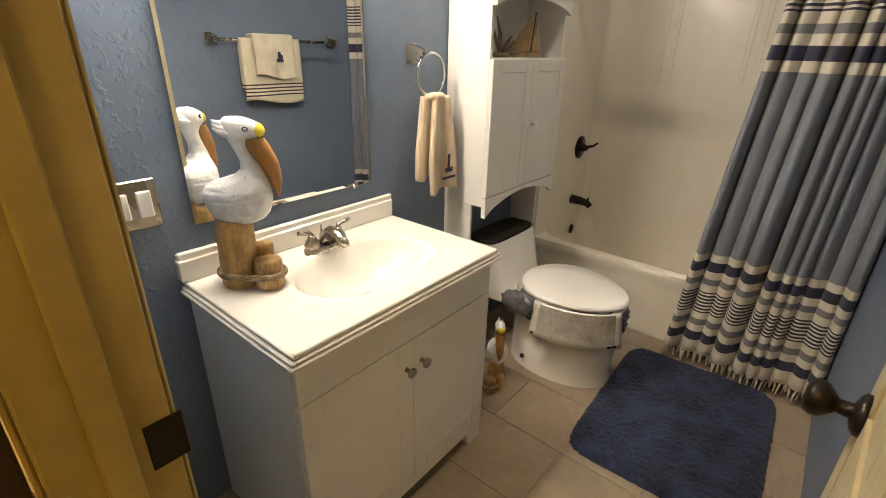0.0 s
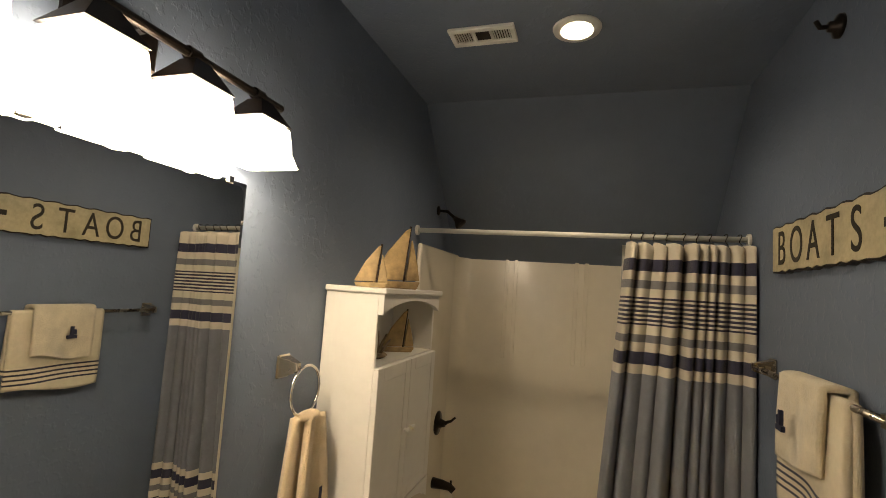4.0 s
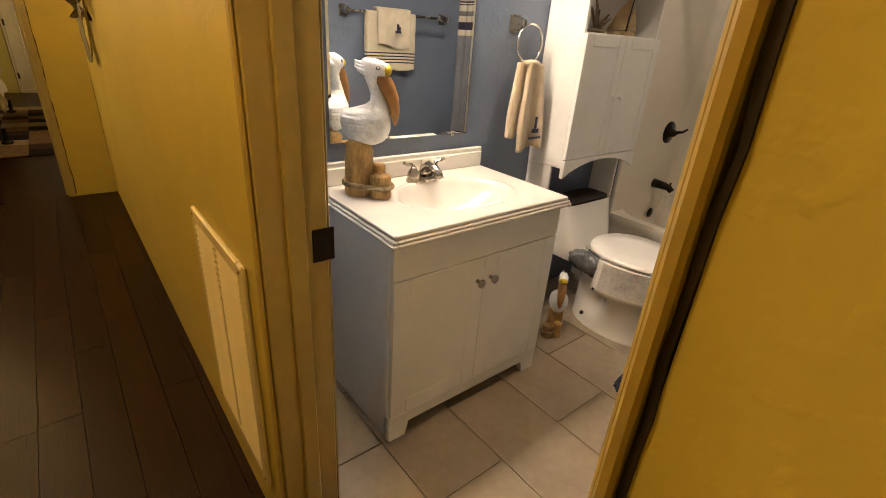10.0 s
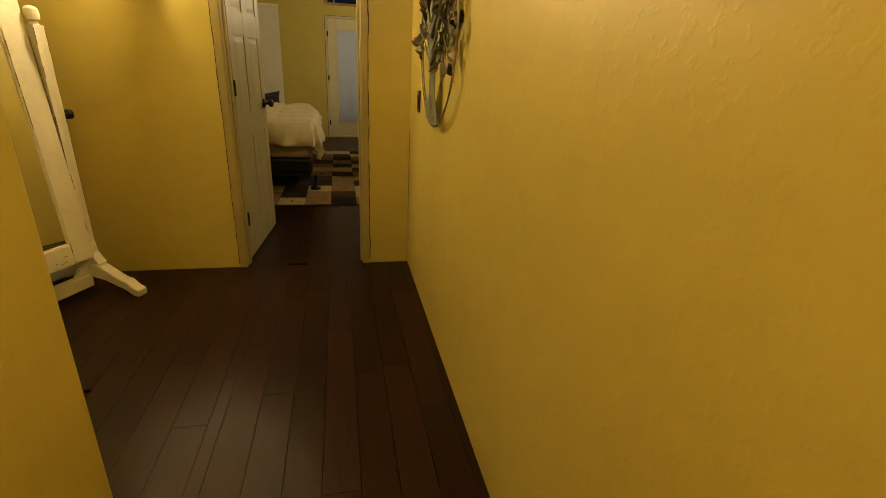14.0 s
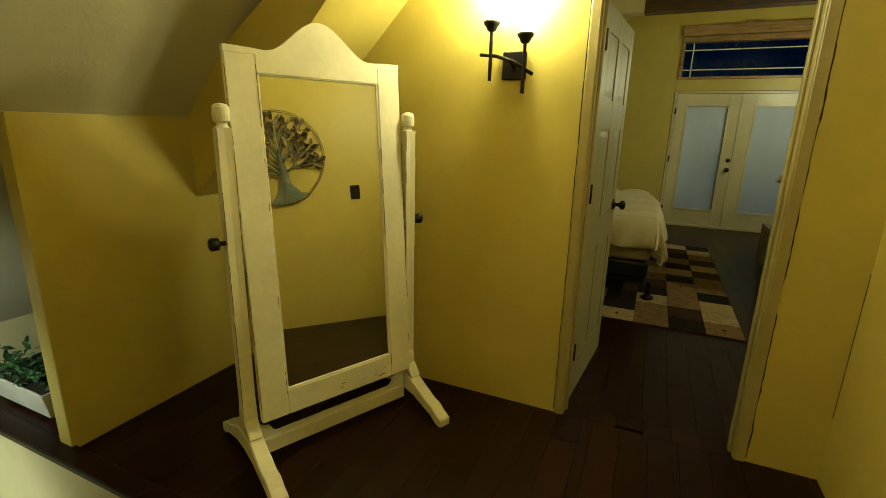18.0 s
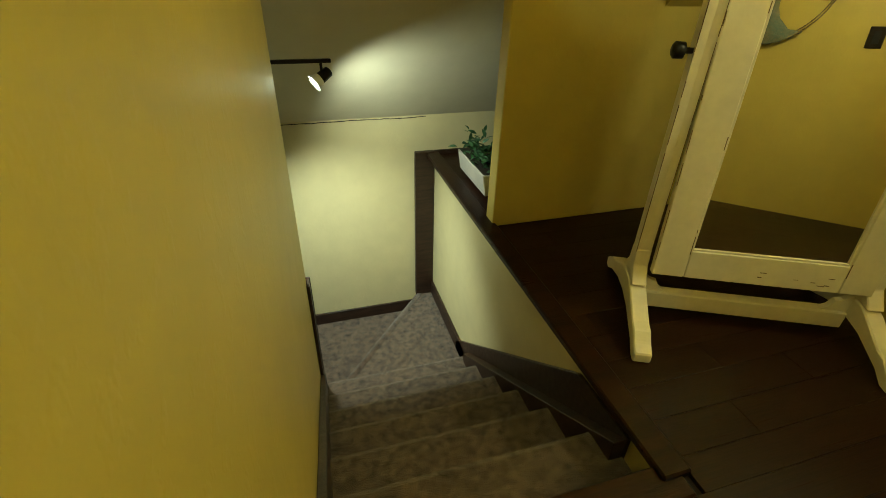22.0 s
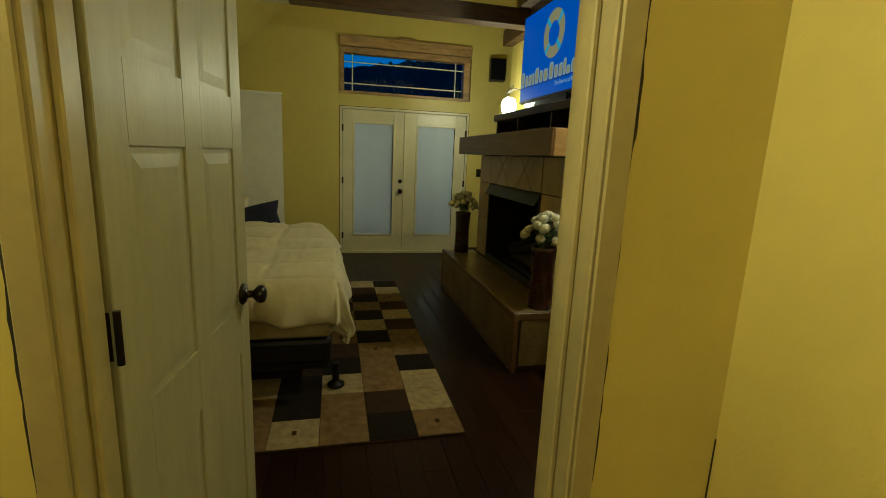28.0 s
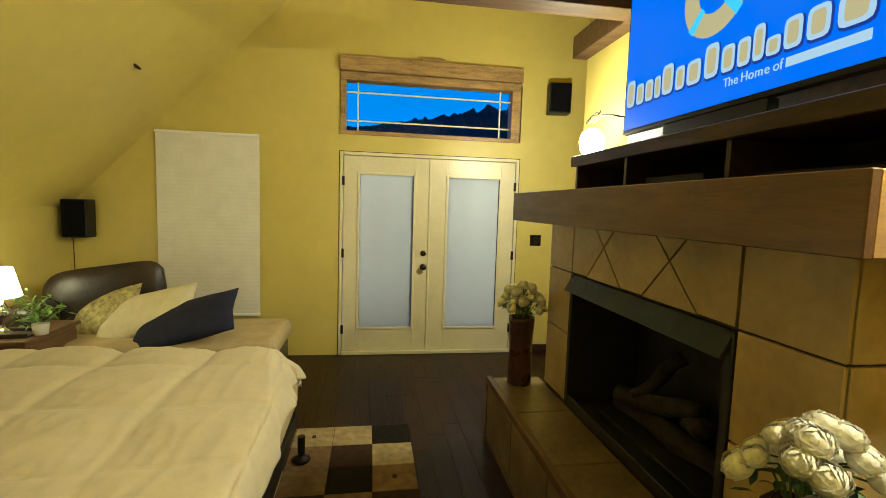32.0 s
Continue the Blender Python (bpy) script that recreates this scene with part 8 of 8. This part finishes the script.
pl = thing("potted_plant", (-7.62, -2.50, 0.605), 0, "small leafy plant in a white pot", "plant")
part("pot", lathe([(0.036, 0), (0.040, 0.004), (0.048, 0.075), (0.044, 0.075), (0.040, 0.065)], 20, None, None), PLW, pl, smooth=True)
LEAFB = mat("bright_green_leaf", (0.20, 0.36, 0.07), 0.5, var=0.3, vs=30)
lb2 = leafg.copy()
lb2.materials.clear()
lb2.materials.append(LEAFB)
foliage(pl, (0, 0, 0.08), (0.055, 0.055, 0.085), 120, 6, lb2, scale=1.1)
ty = thing("wooden_tray", (-7.60, -2.66, 0.605), 10, "small dark wooden tray on the nightstand", "tray")
part("tray_floor", box((-0.09, -0.12, 0.0), (0.09, 0.12, 0.008)), DARKW, ty)
for a, b in (((-0.09, -0.12, 0.008), (-0.08, 0.12, 0.03)), ((0.08, -0.12, 0.008), (0.09, 0.12, 0.03))):
    part("tray_rim", box(a, b, 0.002), DARKW, ty)
pf = thing("picture_frame", (-7.50, -3.065, 1.02), 0, "dark framed picture on the knee wall", "picture")
for a, b in (((-0.17, 0.0, -0.16), (0.17, 0.02, -0.14)), ((-0.17, 0.0, 0.14), (0.17, 0.02, 0.16)), ((-0.17, 0.0, -0.14), (-0.15, 0.02, 0.14)), ((0.15, 0.0, -0.14), (0.17, 0.02, 0.14))):
    part("frame", box(a, b, 0.003), DARKW, pf)
part("print", box((-0.15, 0.002, -0.14), (0.15, 0.010, 0.14)), SIGN, pf)


def wall_speaker(loc, rz, label, w=0.21, h=0.34):
    t = thing("wall_speaker", loc, rz, label, "speaker", "wall speakers")
    part("cabinet", box((-w / 2, -0.20, -h / 2), (w / 2, -0.05, h / 2), 0.012, seg=2), BLACK, t)
    part("grille", box((-w / 2 + 0.012, -0.212, -h / 2 + 0.012), (w / 2 - 0.012, -0.199, h / 2 - 0.012), 0.008), FELT, t)
    part("bracket", tube([(0, 0.0, -0.02), (0, -0.06, -0.02)], 0.018, 10), BLACK, t)
    part("wall_mount", box((-0.03, -0.012, -0.07), (0.03, -0.0005, 0.05), 0.003), BLACK, t)
    return t


wall_speaker((FAR, -2.91, 1.335), 90, "black speaker bracketed in the corner of the bedroom wall")
wall_speaker((FAR, 1.56, 2.66), 80, "black speaker bracketed high on the bedroom wall", 0.22, 0.30)
wc = thing("speaker_cable", (FAR, -3.03, 0.0), 0, "thin cable running down the corner", "cable")
part("cable", tube([(0.006, 0, 0.55), (0.006, 0.004, 0.9), (0.006, 0, 1.16)], 0.004, 6), BRONZE, wc)
tm = outlet("switch_plate", (FAR, 1.405, 1.21), 90, "dark thermostat plate beside the french doors", 0.12, 0.115)
hk = thing("ceiling_hook", (-8.0, -2.03, 2.475), 0, "small dark fitting on the sloped ceiling", "fitting")
part("boss", lathe([(0.035, 0), (0.033, 0.012), (0.015, 0.02)], 16, None, pose(0, 0, 0.02, 134, 0, 0)), BLACK, hk, smooth=True)
setting("baseboard", box((FAR + 0.001, 1.21, 0), (FAR + 0.015, 1.9, 0.08), 0.003), DARKW, "dark baseboard by the french doors", "baseboard")


# ---- floor pieces ----
ORIGIN = Vector((0.0, 0.0, 0.0))
tilem = bpy.data.meshes.new("tile")
q = box((-0.301, -0.151, -0.006), (0.301, 0.151, 0.0), 0.0015)
q.to_mesh(tilem)
q.free()
tilem.materials.append(TILE)
for j in range(11):
    for i in range(-1, 4):
        x, y = 0.29 + i * 0.606 + (j % 2) * 0.303 - 0.1, 0.10 + 0.152 + j * 0.306
        if y > 2.5 or x + 0.30 < 0.0 or x - 0.30 > 1.53:
            continue
        x0, x1 = max(-0.01, x - 0.301), min(1.535, x + 0.301)
        if x1 - x0 < 0.02:
            continue
        t_ = new("tile", tilem)
        t_.parent = BATHFLOOR
        t_.location = ((x0 + x1) / 2, y, 0)
        t_.scale = ((x1 - x0) / 0.602, 1, 1)


def planks(x0, x1, y0, y1, seed, along_x=True, wide=0.127, far=False):
    """Plank boards with eased edges, staggered, some redder than others."""
    r = random.Random(seed)
    y = y0
    while y < y1 - 0.005:
        yb = min(y + wide, y1)
        x = x0 - r.uniform(0.0, 1.0)
        while x < x1:
            L = r.uniform(0.7, 1.35)
            a, b = max(x, x0), min(x + L, x1)
            if b - a > 0.03:
                p = new("plank", plankm)
                p.parent = FLOOR
                p.location = ((a + b) / 2, (y + yb) / 2, 0)
                p.scale = ((b - a - 0.0008), (yb - y - 0.0008), 1)
            x += L
        y += wide


plankm = bpy.data.meshes.new("plank")
q = bmesh.new()
tp_ = [q.verts.new((sx * 0.4985, sy * 0.494, 0.0)) for sx, sy in ((-1, -1), (1, -1), (1, 1), (-1, 1))]
md_ = [q.verts.new((sx * 0.5, sy * 0.5, -0.0009)) for sx, sy in ((-1, -1), (1, -1), (1, 1), (-1, 1))]
lw_ = [q.verts.new((sx * 0.5, sy * 0.5, -0.016)) for sx, sy in ((-1, -1), (1, -1), (1, 1), (-1, 1))]
q.faces.new(tp_)
for a_, b_ in ((tp_, md_), (md_, lw_)):
    for i in range(4):
        q.faces.new((a_[i], b_[i], b_[(i + 1) % 4], a_[(i + 1) % 4]))
bmesh.ops.recalc_face_normals(q, faces=q.faces)
q.to_mesh(plankm)
q.free()
plankm.materials.append(PLANK)
planks(-2.92, 2.6, -0.918, -0.002, 21)
planks(-2.92, -0.70, -1.475, -0.918, 22)
planks(-2.92, -1.690, -2.98, -1.475, 23)
planks(-2.3, -1.690, -4.08, -3.07, 24)
planks(-3.035, -2.92, -1.07, -0.315, 25)
planks(-8.98, -3.035, -0.70, 1.92, 26)
planks(-8.98, -3.035, -3.06, -0.70, 27)
